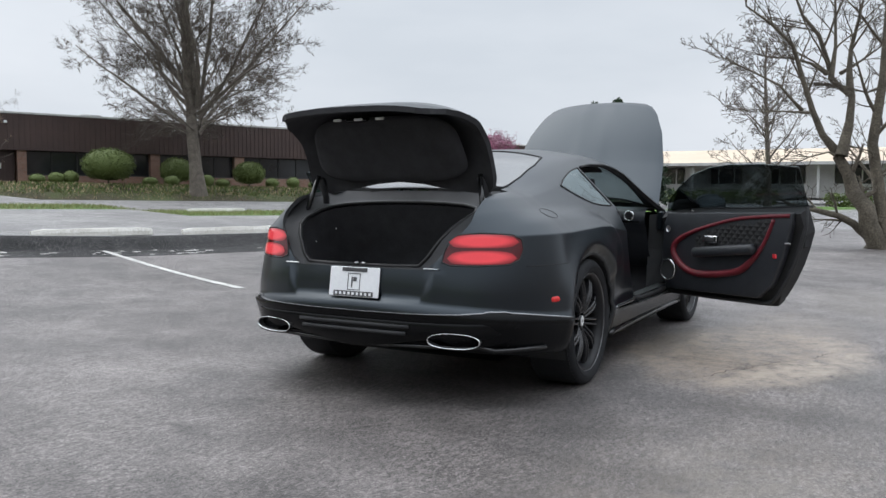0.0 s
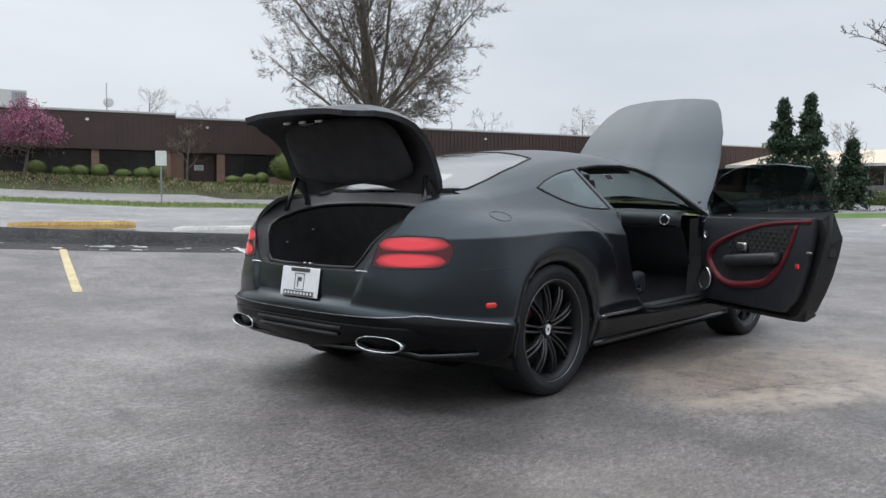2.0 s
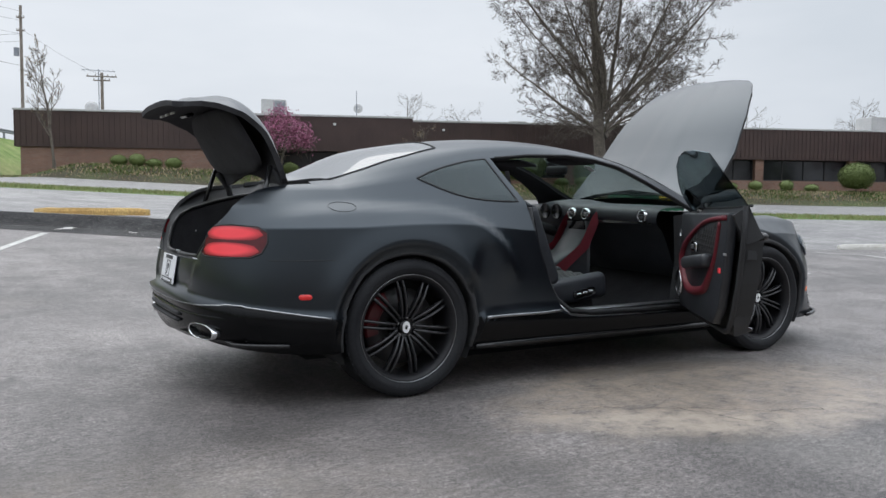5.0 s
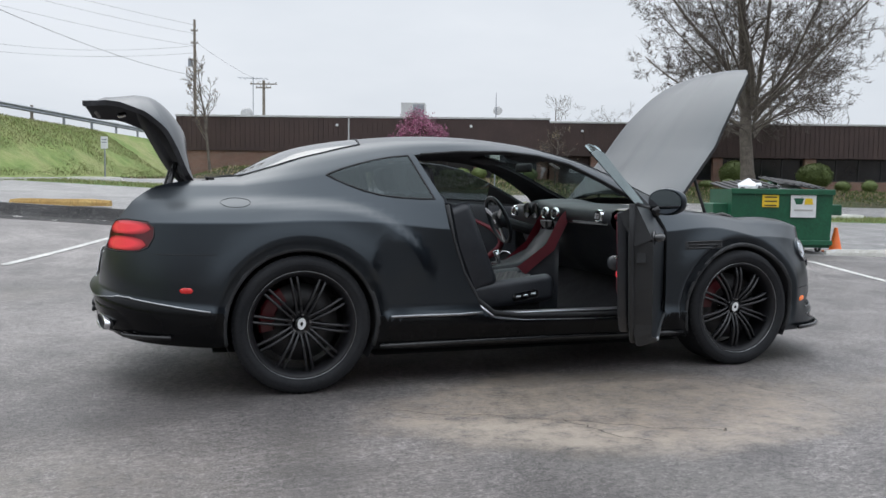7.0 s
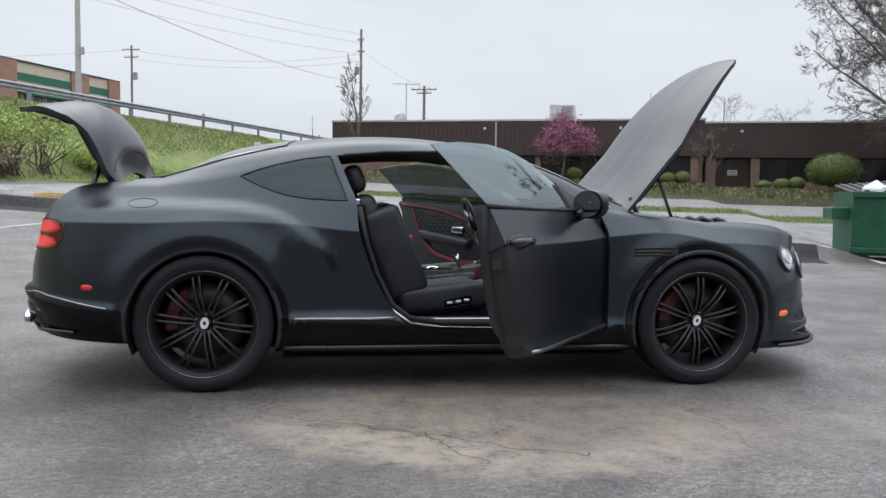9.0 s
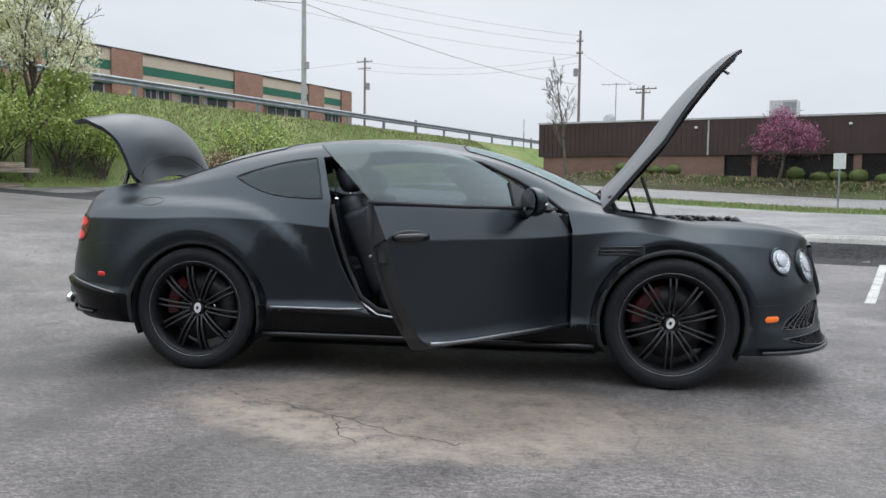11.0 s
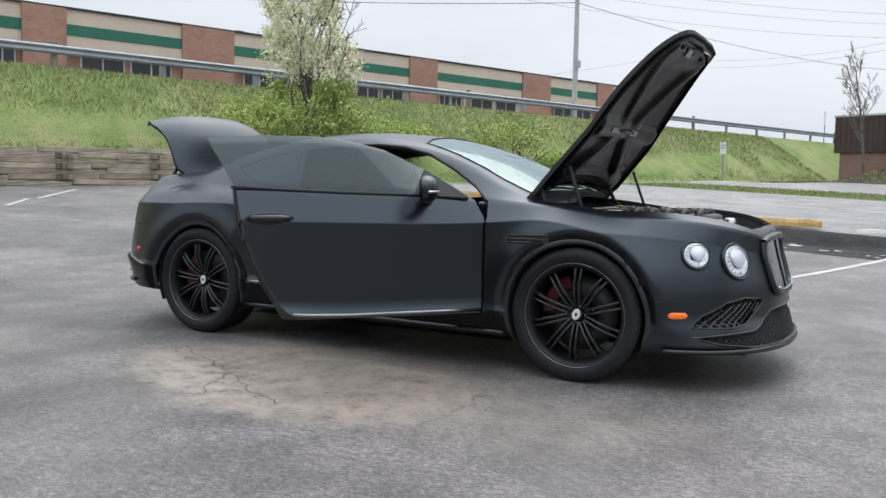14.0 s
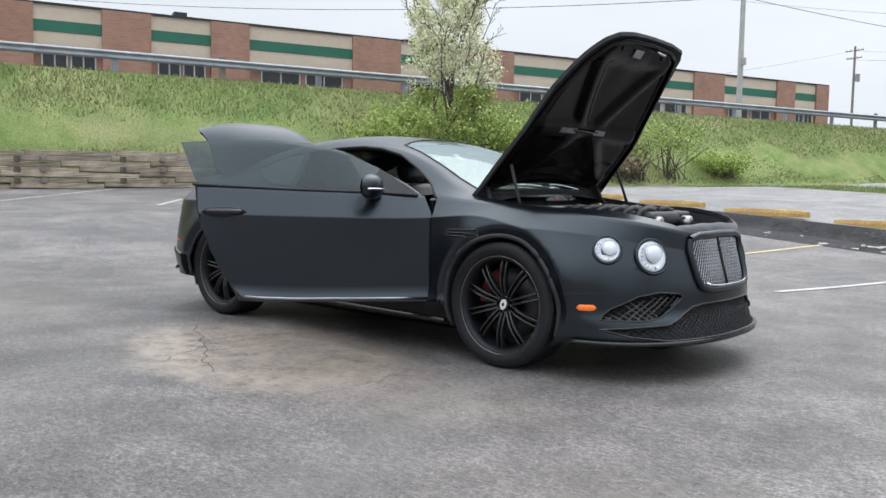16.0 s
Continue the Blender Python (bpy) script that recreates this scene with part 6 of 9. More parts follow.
def skin(name, b, mats, parent, thick, label="", offset=-1.0, origin=None, basis=None, rim=1):
    """A sheet of the body given thickness inwards; its second material is the inside. It keeps the smooth normals of the uncut body."""
    bmesh.ops.remove_doubles(b, verts=b.verts, dist=0.0006)
    bmesh.ops.dissolve_degenerate(b, edges=b.edges, dist=0.0004)
    bmesh.ops.triangulate(b, faces=[f for f in b.faces if len(f.verts) > 4])
    b.verts.index_update()
    org = Vector(origin) if origin is not None else Vector()
    nrm = [body_normal(v.co) for v in b.verts]
    n = len(b.verts)
    verts = [v.co - org for v in b.verts] + [v.co - org - nrm[v.index] * thick for v in b.verts]
    faces, kinds = [], []
    for f in b.faces:
        ids = [v.index for v in f.verts]
        if f.normal.dot(nrm[ids[0]] + nrm[ids[1]] + nrm[ids[2]]) < 0:
            ids.reverse()
        faces.append(ids)
        kinds.append(0)
        faces.append([k + n for k in reversed(ids)])
        kinds.append(1)
    b.edges.ensure_lookup_table()
    for e in b.edges:
        if len(e.link_faces) == 1:
            f = e.link_faces[0]
            ids = [v.index for v in f.verts]
            if f.normal.dot(nrm[ids[0]] + nrm[ids[1]] + nrm[ids[2]]) < 0:
                ids.reverse()
            a, c = e.verts[0].index, e.verts[1].index
            if ids[(ids.index(a) + 1) % len(ids)] != c:
                a, c = c, a
            faces.append([c, a, a + n, c + n])
            kinds.append(2)
    b.free()
    me = bpy.data.meshes.new(name)
    me.from_pydata(verts, [], faces)
    for m in mats:
        me.materials.append(m)
    two = len(mats) > 1
    loops = []
    for pl, kind in zip(me.polygons, kinds):
        pl.use_smooth = True
        pl.material_index = (rim if kind == 2 else kind) if two else 0
        flat = pl.normal.copy()
        for k in pl.vertices:
            loops.append(flat if kind == 2 else nrm[k] if kind == 0 else -nrm[k - n])
    me.normals_split_custom_set(loops)
    me.update()
    ob = new(name, me)
    ob.parent = parent
    if basis is not None:
        ob.matrix_basis = basis
    return tagged(ob, label)


HAUNCH = [(-2.16, 0.912), (-2.08, 0.926), (-1.86, 0.950), (-1.58, 0.960), (-1.30, 0.954), (-1.17, 0.945), (-1.07, 0.927), (-0.99, 0.904), (-0.924, 0.870), (-0.86, 0.822), (-0.806, 0.766), (-0.765, 0.708), (-0.731, 0.645), (-0.70, 0.57), (-0.68, 0.50)]
HAUNCH_AREA = HAUNCH + [(-0.67, 0.40), (-0.67, 0.0), (-2.6, 0.0), (-2.6, 0.90)]
ARCH_R, ARCH_LIP = 0.400, 0.452
WHEELS = ((-1.373, 1), (1.373, 1), (-1.373, -1), (1.373, -1))


def haunch_far(x, z):
    """Distance of a point from the crease over the rear wheel."""
    best = 9.0
    for (ax, az), (bx_, bz_) in zip(HAUNCH, HAUNCH[1:]):
        dx, dz = bx_ - ax, bz_ - az
        t = min(1.0, max(0.0, ((x - ax) * dx + (z - az) * dz) / (dx * dx + dz * dz)))
        best = min(best, math.hypot(x - ax - t * dx, z - az - t * dz))
    return best


def swell(x, z):
    """How far the flank stands out over the plain section: the rear haunch and the rolled arches."""
    d = haunch_far(x, z)
    k = smoothstep(-2.22, -1.80, x) * smoothstep(0.52, 0.84, z + 0.45 * smoothstep(-0.95, -1.15, x))
    out = 0.040 * k * (1.0 if inside(HAUNCH_AREA, x, z) else smoothstep(0.075, 0.0, d))
    for x0 in (-1.373, 1.373):
        r = math.hypot(x - x0, z - 0.363)
        up = smoothstep(0.22, 0.40, z)
        if r < ARCH_LIP:
            out -= 0.046 * min(1.0, (ARCH_LIP - r) / (ARCH_LIP - ARCH_R)) * up
        flare = 0.018 if x0 > 0 else 0.012
        out += flare * up * (1.0 if r < ARCH_LIP else smoothstep(ARCH_LIP + 0.14, ARCH_LIP, r))
    return out


def shape_flanks(b):
    """Creases the flanks along the haunch and the arches and moves them outwards."""
    rise = [(x - 0.0, z + 0.060) if x < -1.3 else (x + 0.060 * smoothstep(-1.3, -0.85, x), z + 0.060 * smoothstep(-0.70, -1.15, x)) for x, z in HAUNCH]
    for side in (1, -1):
        on_side = lambda c, s=side: c.y * s > 0.5
        for line in (HAUNCH, rise):
            back = [(x + 1e-5, z + 1e-5) for x, z in reversed(line)]
            cut(b, line + back, "y", on_side)
        for x0 in (-1.373, 1.373):
            for r in (ARCH_LIP - 0.020, ARCH_LIP, ARCH_LIP + 0.020, 0.52):
                cut(b, circle(x0, 0.363, r, 48), "y", lambda c, s=side: c.y * s > 0.5 and c.z > 0.15)
    for v in b.verts:
        if abs(v.co.y) > 0.55 and v.co.x > -2.25:
            side_ = smoothstep(0.60, 0.80, abs(v.co.y))
            v.co.y += math.copysign(swell(v.co.x, v.co.z) * side_, v.co.y)
    # the panel that carries the number plate lies a little deeper than the corners
    panel = [(-0.375, 0.56), (-0.395, 0.62), (-0.435, 0.715), (0.435, 0.715), (0.395, 0.62), (0.375, 0.56)]
    wide = [(a + math.copysign(0.022, a), c) for a, c in panel]
    for poly in (panel, wide):
        cut(b, poly, "x", lambda c: c.x < -2.1 and 0.5 < c.z < 0.78)
    for v in b.verts:
        if v.co.x < -2.15:
            v.co.x += panel_depth(v.co.y, v.co.z)
        elif v.co.x > 1.0 and v.co.z > 0.75:
            v.co.z += spine(v.co.x, v.co.y)
    bmesh.ops.remove_doubles(b, verts=b.verts, dist=0.0006)


def spine(x, y):
    """The bonnet's raised middle."""
    return 0.0035 * smoothstep(1.0, 1.15, x) * smoothstep(0.20, 0.13, abs(y))


def panel_depth(y, z):
    """How deep the number plate's panel lies."""
    edge = 0.375 + (z - 0.56) * 0.39
    return 0.014 * min(1.0, max(0.0, (edge + 0.022 - abs(y)) / 0.022)) * smoothstep(0.553, 0.575, z) if 0.553 < z < 0.80 else 0.0


shell = body_mesh()
for v in shell.verts:  # the deck dips at the foot of the rear window
    if v.co.z > 0.95 and -2.1 < v.co.x < -1.25:
        v.co.z -= 0.080 * smoothstep(-1.28, -1.80, v.co.x) * smoothstep(-2.09, -1.82, v.co.x) * smoothstep(0.70, 0.20, abs(v.co.y))
PLAIN = BVHTree.FromBMesh(shell)
shell.normal_update()
shell.faces.ensure_lookup_table()
REF = [([v.co.copy() for v in f.verts], [v.normal.copy() for v in f.verts]) for f in shell.faces]
shape_flanks(shell)
BODY = BVHTree.FromBMesh(shell)


def body_normal(p):
    """The uncut body's smooth outward normal nearest to a point, turned by the slope of its swellings."""
    p = Vector(p)
    flank = smoothstep(0.60, 0.80, abs(p.y)) if p.x > -2.25 else 0.0
    side = math.copysign(1.0, p.y)
    q, flat, i, _ = PLAIN.find_nearest(p - Vector((0, side * swell(p.x, p.z) * flank, 0)))
    cos, nos = REF[i]
    w = poly_3d_calc(cos, q)
    m = Vector()
    for k, v in zip(w, nos):
        m += v * k
    m = m.normalized() if m.length > 1e-6 else flat
    e = 0.014
    if flank > 0 and abs(m.y) > 0.3:
        gx = (swell(p.x + e, p.z) - swell(p.x - e, p.z)) / (2 * e) * flank
        gz = (swell(p.x, p.z + e) - swell(p.x, p.z - e)) / (2 * e) * flank
        m = (m / abs(m.y) - Vector((gx, 0, gz))).normalized()
    elif p.x < -2.15 and m.x < -0.3:
        gy = (panel_depth(p.y + e, p.z) - panel_depth(p.y - e, p.z)) / (2 * e)
        gz = (panel_depth(p.y, p.z + e) - panel_depth(p.y, p.z - e)) / (2 * e)
        m = (m / abs(m.x) + Vector((0, gy, gz))).normalized()
    elif p.x > 1.0 and m.z > 0.3 and abs(p.y) < 0.25:
        gy = (spine(p.x, p.y + e) - spine(p.x, p.y - e)) / (2 * e)
        m = (m / m.z - Vector((0, gy, 0))).normalized()
    return m


def on_body(origin, way):
    """Where a ray meets the closed body, and the outward normal there."""
    p, nrm, _, _ = BODY.ray_cast(Vector(origin), Vector(way).normalized())
    return p, (nrm if nrm.dot(Vector(way)) < 0 else -nrm)


for x0, sgn in WHEELS:
    take(shell, circle(x0, 0.36, ARCH_R, 40), "y", lambda c, s=sgn: c.y * s > 0.55).free()

DOOR = [(-0.575, 1.021), (-0.565, 0.87), (-0.53, 0.75), (-0.485, 0.63), (-0.43, 0.52), (-0.36, 0.41), (-0.31, 0.362), (-0.24, 0.346), (0.2, 0.334), (0.79, 0.328),
        (0.815, 0.5), (0.815, 0.70), (0.812, 0.87), (0.785, 0.968), (0.5, 0.986), (0, 0.998), (-0.3, 1.008)]
DGLASS = [(-0.575, 1.021), (-0.3, 1.008), (0, 0.998), (0.5, 0.986), (0.785, 0.968), (0.68, 1.05), (0.5, 1.15), (0.3, 1.243), (0.1, 1.288), (-0.1, 1.306), (-0.4, 1.300), (-0.68, 1.274)]
QUARTER = [(-1.205, 1.148), (-1.12, 1.182), (-1.02, 1.212), (-0.93, 1.235), (-0.84, 1.253), (-0.718, 1.268), (-0.625, 1.022), (-0.72, 1.024), (-0.836, 1.030), (-0.93, 1.042), (-1.016, 1.064), (-1.09, 1.092), (-1.165, 1.126)]
doors, dglass, quarters = {}, {}, {}
for sgn in (1, -1):
    doors[sgn] = take(shell, DOOR, "y", lambda c, s=sgn: c.y * s > 0.5)
    dglass[sgn] = take(shell, DGLASS, "y", lambda c, s=sgn: c.y * s > 0.45)
    quarters[sgn] = take(shell, QUARTER, "y", lambda c, s=sgn: c.y * s > 0.45)
# a narrow dark gap ahead of each door, with the hinge pillar behind it
for sgn in (1, -1):
    take(shell, [(0.785, 0.322), (0.829, 0.322), (0.831, 0.50), (0.831, 0.72), (0.828, 0.872), (0.802, 0.968), (0.78, 0.968), (0.80, 0.87), (0.807, 0.70), (0.807, 0.5)], "y", lambda c, s=sgn: c.y * s > 0.5).free()
SCREEN = [(1.00, -0.64), (1.05, -0.45), (1.09, -0.2), (1.095, 0), (1.09, 0.2), (1.05, 0.45), (1.00, 0.64), (0.80, 0.625), (0.55, 0.585), (0.33, 0.535), (0.20, 0.505), (0.155, 0.35), (0.135, 0), (0.155, -0.35), (0.20, -0.505), (0.33, -0.535), (0.55, -0.585), (0.80, -0.625)]
windscreen = take(shell, SCREEN, "z", lambda c: c.z > 0.95)
REARWIN = [(-0.97, -0.47), (-0.93, -0.2), (-0.925, 0), (-0.93, 0.2), (-0.97, 0.47), (-1.2, 0.515), (-1.45, 0.53), (-1.67, 0.52), (-1.772, 0.30), (-1.80, 0), (-1.772, -0.30), (-1.67, -0.52), (-1.45, -0.53), (-1.2, -0.515)]
rearwin = take(shell, REARWIN, "z", lambda c: c.z > 0.95)
BONNET = [(1.0, -0.735), (1.075, -0.42), (1.115, 0), (1.075, 0.42), (1.0, 0.735), (1.25, 0.715), (1.5, 0.69), (1.8, 0.63), (2.02, 0.545), (2.13, 0.475), (2.185, 0.40), (2.205, 0.25), (2.21, 0.0), (2.205, -0.25), (2.185, -0.40), (2.13, -0.475), (2.02, -0.545), (1.8, -0.63), (1.5, -0.69), (1.25, -0.715)]
bonnet_sheet = take(shell, BONNET, "z", lambda c: c.z > 0.70)
# boot lid: seen from behind, aft of the rear window; a drain gap lies between the two
take(shell, [(-1.678, 0.535), (-1.780, 0.30), (-1.808, 0), (-1.780, -0.30), (-1.678, -0.535), (-1.79, -0.56), (-1.797, -0.45), (-1.82, -0.3), (-1.845, -0.15), (-1.855, 0), (-1.845, 0.15), (-1.82, 0.3), (-1.797, 0.45), (-1.79, 0.56)], "z", lambda c: c.z > 0.95).free()
cut(shell, [(-1.79, -0.9), (-1.79, 0.9), (-1.7901, 0.9), (-1.7901, -0.9)], "z", lambda c: c.z > 0.7 and c.x < -1.6)
LID = [(-0.40, 0.715), (0.40, 0.715), (0.455, 0.76), (0.53, 0.86), (0.585, 0.93), (0.60, 0.965), (0.61, 1.3), (-0.61, 1.3), (-0.60, 0.965), (-0.585, 0.93), (-0.53, 0.86), (-0.455, 0.76)]
lid_sheet = take(shell, LID, "x", lambda c: c.x < -1.79)
arc = [(-1.797, -0.45), (-1.82, -0.3), (-1.845, -0.15), (-1.8551, 0.0), (-1.845, 0.15), (-1.82, 0.3), (-1.797, 0.45)]
take(lid_sheet, [(-1.72, 0.47), (-1.72, -0.47)] + arc, "z", lambda c: True).free()
for sgn in (1, -1):
    take(lid_sheet, [(-1.78, sgn * 0.535), (-1.83, sgn * 0.59), (-1.90, sgn * 0.6105), (-1.90, sgn * 0.64), (-1.78, sgn * 0.64)], "z", lambda c: True).free()
LAMP_R = [(-0.486, 0.757), (-0.49, 0.80), (-0.512, 0.86), (-0.55, 0.893), (-0.65, 0.903), (-0.78, 0.895), (-0.817, 0.87), (-0.828, 0.82), (-0.818, 0.766), (-0.785, 0.745), (-0.65, 0.738), (-0.53, 0.741)]
lamp_sheets = {-1: take(shell, LAMP_R, "x", lambda c: c.x < -1.95), 1: take(shell, [(-a, c) for a, c in LAMP_R], "x", lambda c: c.x < -1.95)}
GRILLE = [(-0.335, 0.765), (-0.35, 0.70), (-0.335, 0.56), (-0.31, 0.505), (-0.24, 0.485), (0.24, 0.485), (0.31, 0.505), (0.335, 0.56), (0.35, 0.70), (0.335, 0.765), (0.25, 0.785), (0, 0.79), (-0.25, 0.785)]
grille_sheet = take(shell, GRILLE, "x", lambda c: c.x > 1.9)
LOWER = [(-0.76, 0.252), (-0.60, 0.230), (0.60, 0.230), (0.76, 0.252), (0.845, 0.288), (0.70, 0.303), (0.565, 0.312), (0.46, 0.36), (0.385, 0.40), (0.30, 0.41), (-0.30, 0.41), (-0.385, 0.40), (-0.46, 0.36), (-0.565, 0.312), (-0.70, 0.303), (-0.845, 0.288)]
lower_sheet = take(shell, LOWER, "x", lambda c: c.x > 1.85)
SIDEIN = [(-0.84, 0.338), (-0.80, 0.40), (-0.70, 0.465), (-0.60, 0.485), (-0.47, 0.475), (-0.455, 0.455), (-0.53, 0.40), (-0.60, 0.35), (-0.70, 0.332)]
side_sheets = {-1: take(shell, SIDEIN, "x", lambda c: c.x > 1.6), 1: take(shell, [(-a, c) for a, c in SIDEIN], "x", lambda c: c.x > 1.6)}

def bumper_line(x, y):
    """Height of the bright line round the rear bumper."""
    if x < -2.25:
        return 0.497 + 0.016 * (y / 0.85) ** 2
    return curve([(-2.25, 0.511), (-2.1, 0.491), (-1.93, 0.466), (-1.78, 0.446)])(x)


edge = [(0.80 * (-1 + k / 6), bumper_line(-2.3, 0.80 * (-1 + k / 6))) for k in range(13)]
cut(shell, edge + [(y, z - 0.0002) for y, z in reversed(edge)], "x", lambda c: c.x < -2.25)
edge = [(x, bumper_line(x, 0.9)) for x in (-2.25, -2.17, -2.1, -2.0, -1.93, -1.85, -1.78)]
cut(shell, edge + [(x, z - 0.0002) for x, z in reversed(edge)], "y", lambda c: -2.26 < c.x < -1.75)
# the floor of the shell is open; close it with a flat tray
body = skin("body", shell, [M_PAINT, M_MATTBLK], car, 0.022, "satin black coupe body")
body.data.materials.append(M_LOWBLK)


def ledge(x, y):
    """Height of the line below which the body is gloss black."""
    return bumper_line(x, y) + 0.006 if x < -1.78 else LINES[2].z(x) - 0.006


for pl in body.data.polygons:
    c = pl.center
    if pl.material_index == 0 and c.z < ledge(c.x, c.y) - 0.006 and c.x < 1.5:
        pl.material_index = 2
part("underbody", bm_grid([[(x, y, z) for y in (-0.80, -0.56, 0.56, 0.80)] for x, z in [(-2.2, 0.34), (-1.80, 0.27)]] ), M_MATTBLK, car)
b = bm_grid([[(x, y, 0.17) for y in (-0.56, 0.56)] for x in (-1.8, -0.9, 0.9, 2.2)])
bm_grid([[(x, y, 0.17) for y in (-0.86, 0.86)] for x in (-0.97, 0.97)], b)
part("floor_tray", b, M_MATTBLK, car)


for sgn in (1, -1):
    part("hinge_pillar", bm_box(0.10, 0.03, 0.55, (0.82, sgn * 0.865, 0.575), 0.01), M_MATTBLK, car, "black door hinge pillar")
    part("door_post", bm_box(0.085, 0.05, 0.15, (0.772, sgn * 0.812, 0.885), 0.012), M_PAINT, car, "painted post behind the door gap")

# ---------- wheel wells ----------
for x0, sgn in WHEELS:
    b = bmesh.new()
    rows = []
    for y in (0.93, 0.60, 0.50):
        rows.append([(x0 + (ARCH_R - 0.004) * math.cos(radians(a)), sgn * y, 0.36 + (ARCH_R - 0.004) * math.sin(radians(a))) for a in range(-28, 209, 8)])
    bm_grid(rows, b)
    c = [(x0, sgn * 0.50, 0.36)]
    fan = rows[-1]
    cv = b.verts.new(c[0])
    b.verts.ensure_lookup_table()
    k0 = 2 * len(fan)
    for i in range(len(fan) - 1):
        b.faces.new((b.verts[k0 + i], b.verts[k0 + i + 1], cv))
    part("wheel_well", b, M_MATTBLK, car)
    # rolled lip of the arch
    pts = []
    for a in range(-24, 205, 6):
        xx, zz = x0 + ARCH_R * math.cos(radians(a)), 0.36 + ARCH_R * math.sin(radians(a))
        hit, nrm, _, _ = BODY.ray_cast(Vector((xx + 0.001, sgn * 2, zz)), Vector((0, -sgn, 0)))
        if hit:
            pts.append((xx, hit.y - sgn * 0.012, zz))
    part("arch_lip", bm_tube(pts, 0.014, 8), M_MATTBLK, car, "black arch edge", True)


# ---------- wheels ----------
def make_wheel():
    """A wheel about its own axis, its outer face towards -y."""
    w = empty("wheel_proto")
    prof = [(0.275, 0.11), (0.268, 0.09), (0.250, 0.06), (0.246, -0.03), (0.254, -0.09), (0.268, -0.114), (0.278, -0.121), (0.284, -0.118), (0.283, -0.105)]
    hub = part("wheel", bm_lathe(prof, 64, "y"), M_RIMWELL, None, "ten twin-spoke gloss black alloy wheel", True)
    tp = [(0.276, -0.108), (0.286, -0.122), (0.302, -0.1345), (0.325, -0.1365), (0.343, -0.131), (0.355, -0.120), (0.3605, -0.105), (0.3625, -0.06), (0.363, 0.0), (0.3625, 0.06), (0.3605, 0.105), (0.352, 0.124), (0.33, 0.136), (0.29, 0.134), (0.262, 0.112)]
    part("tyre", bm_lathe(tp, 72, "y"), M_RUBBER, hub, "low-profile black tyre", True)
    # tread blocks on the shoulders and grooves between ribs
    b = bmesh.new()
    for k in range(72):
        a = 2 * math.pi * k / 72
        for sy in (-1, 1):
            bb = bm_box(0.021, 0.036, 0.008, bevel=0.002)
            bmesh.ops.transform(bb, matrix=Matrix.Rotation(a, 4, "Y") @ Matrix.Translation((0, sy * 0.096, 0.3578)) @ Matrix.Rotation(sy * 0.25, 4, "Z"), verts=bb.verts)
            join(b, bb)
    tagged(part("tread", b, M_RUBBER, hub), kind="stuff")
    b = bmesh.new()
    for y, r in ((-0.134, 0.312), (-0.1372, 0.3185)):
        bm_lathe([(r - 0.0015, y), (r, y - 0.0025), (r + 0.0015, y)], 64, "y", bm=b)
    # reflection on the rim's lip, put in as a thin bright metal ring
    part("rim_glint", bm_lathe([(0.2805, -0.1210), (0.2818, -0.1232), (0.2832, -0.1220)], 72, "y"), M_DARKCHROME, hub, "thin bright ring put in for the rim lip's reflection", True)
    part("sidewall_ring", b, M_RUBBER, hub, smooth=True)

    def spoke_mesh(sg):
        rows = []
        n = 8
        for i in range(n + 1):
            t = i / n
            r = 0.050 + (0.274 - 0.050) * t
            off = sg * (0.0120 + 0.0050 * t)
            y = -0.062 - 0.034 * math.sin(math.pi * min(1, t * 0.9 + 0.1)) - 0.018 * t
            w_, d = 0.0082, 0.024 + 0.012 * (1 - t)
            rows.append([(off - w_, y + d, r), (off - w_ * 0.85, y + 0.003, r), (off - w_ * 0.45, y - 0.002, r), (off + w_ * 0.45, y - 0.002, r), (off + w_ * 0.85, y + 0.003, r), (off + w_, y + d, r)])
        return bm_grid(rows)
    meshes = []
    for sg in (-1, 1):
        me = bpy.data.meshes.new("spoke")
        bs = spoke_mesh(sg)
        bmesh.ops.recalc_face_normals(bs, faces=bs.faces)
        bs.to_mesh(me)
        bs.free()
        me.materials.append(M_RIM)
        for p in me.polygons:
            p.use_smooth = True
        meshes.append(me)
    for k in range(10):
        for me in meshes:
            s = new("spoke", me)
            s.parent = hub
            s.matrix_basis = Matrix.Rotation(2 * math.pi * (k + 0.5) / 10, 4, "Y")
    part("hub", bm_lathe([(0.0, -0.050), (0.05, -0.052), (0.066, -0.06), (0.070, -0.05), (0.062, 0.02), (0.0, 0.02)], 40, "y"), M_RIM, hub, smooth=True)
    cap = part("hub_cap", bm_lathe([(0.0, -0.078), (0.030, -0.077), (0.036, -0.070), (0.036, -0.055)], 32, "y"), M_TRIMBLK, hub, "black hub cap", True)
    b = bmesh.new()
    bm_lathe([(0.010, -0.081), (0.028, -0.081), (0.028, -0.077)], 24, "y", bm=b)
    bmesh.ops.scale(b, vec=(0.78, 1, 1.1), verts=b.verts)
    part("cap_badge", b, M_SIGNW, cap, "white badge mark")
    for k in range(5):
        a = 2 * math.pi * k / 5
        nut = part("lug_nut", bm_lathe([(0.0, -0.072), (0.008, -0.072), (0.010, -0.068), (0.010, -0.05)], 8, "y"), M_STEEL, hub)
        nut.matrix_basis = Matrix.Translation((0.053 * math.sin(a), 0, 0.053 * math.cos(a)))
    part("brake_disc", bm_lathe([(0.07, 0.015), (0.09, 0.0), (0.205, 0.0), (0.205, 0.03), (0.09, 0.03)], 56, "y"), M_DISC, hub, "steel brake disc", True)
    b = bmesh.new()
    rows = []
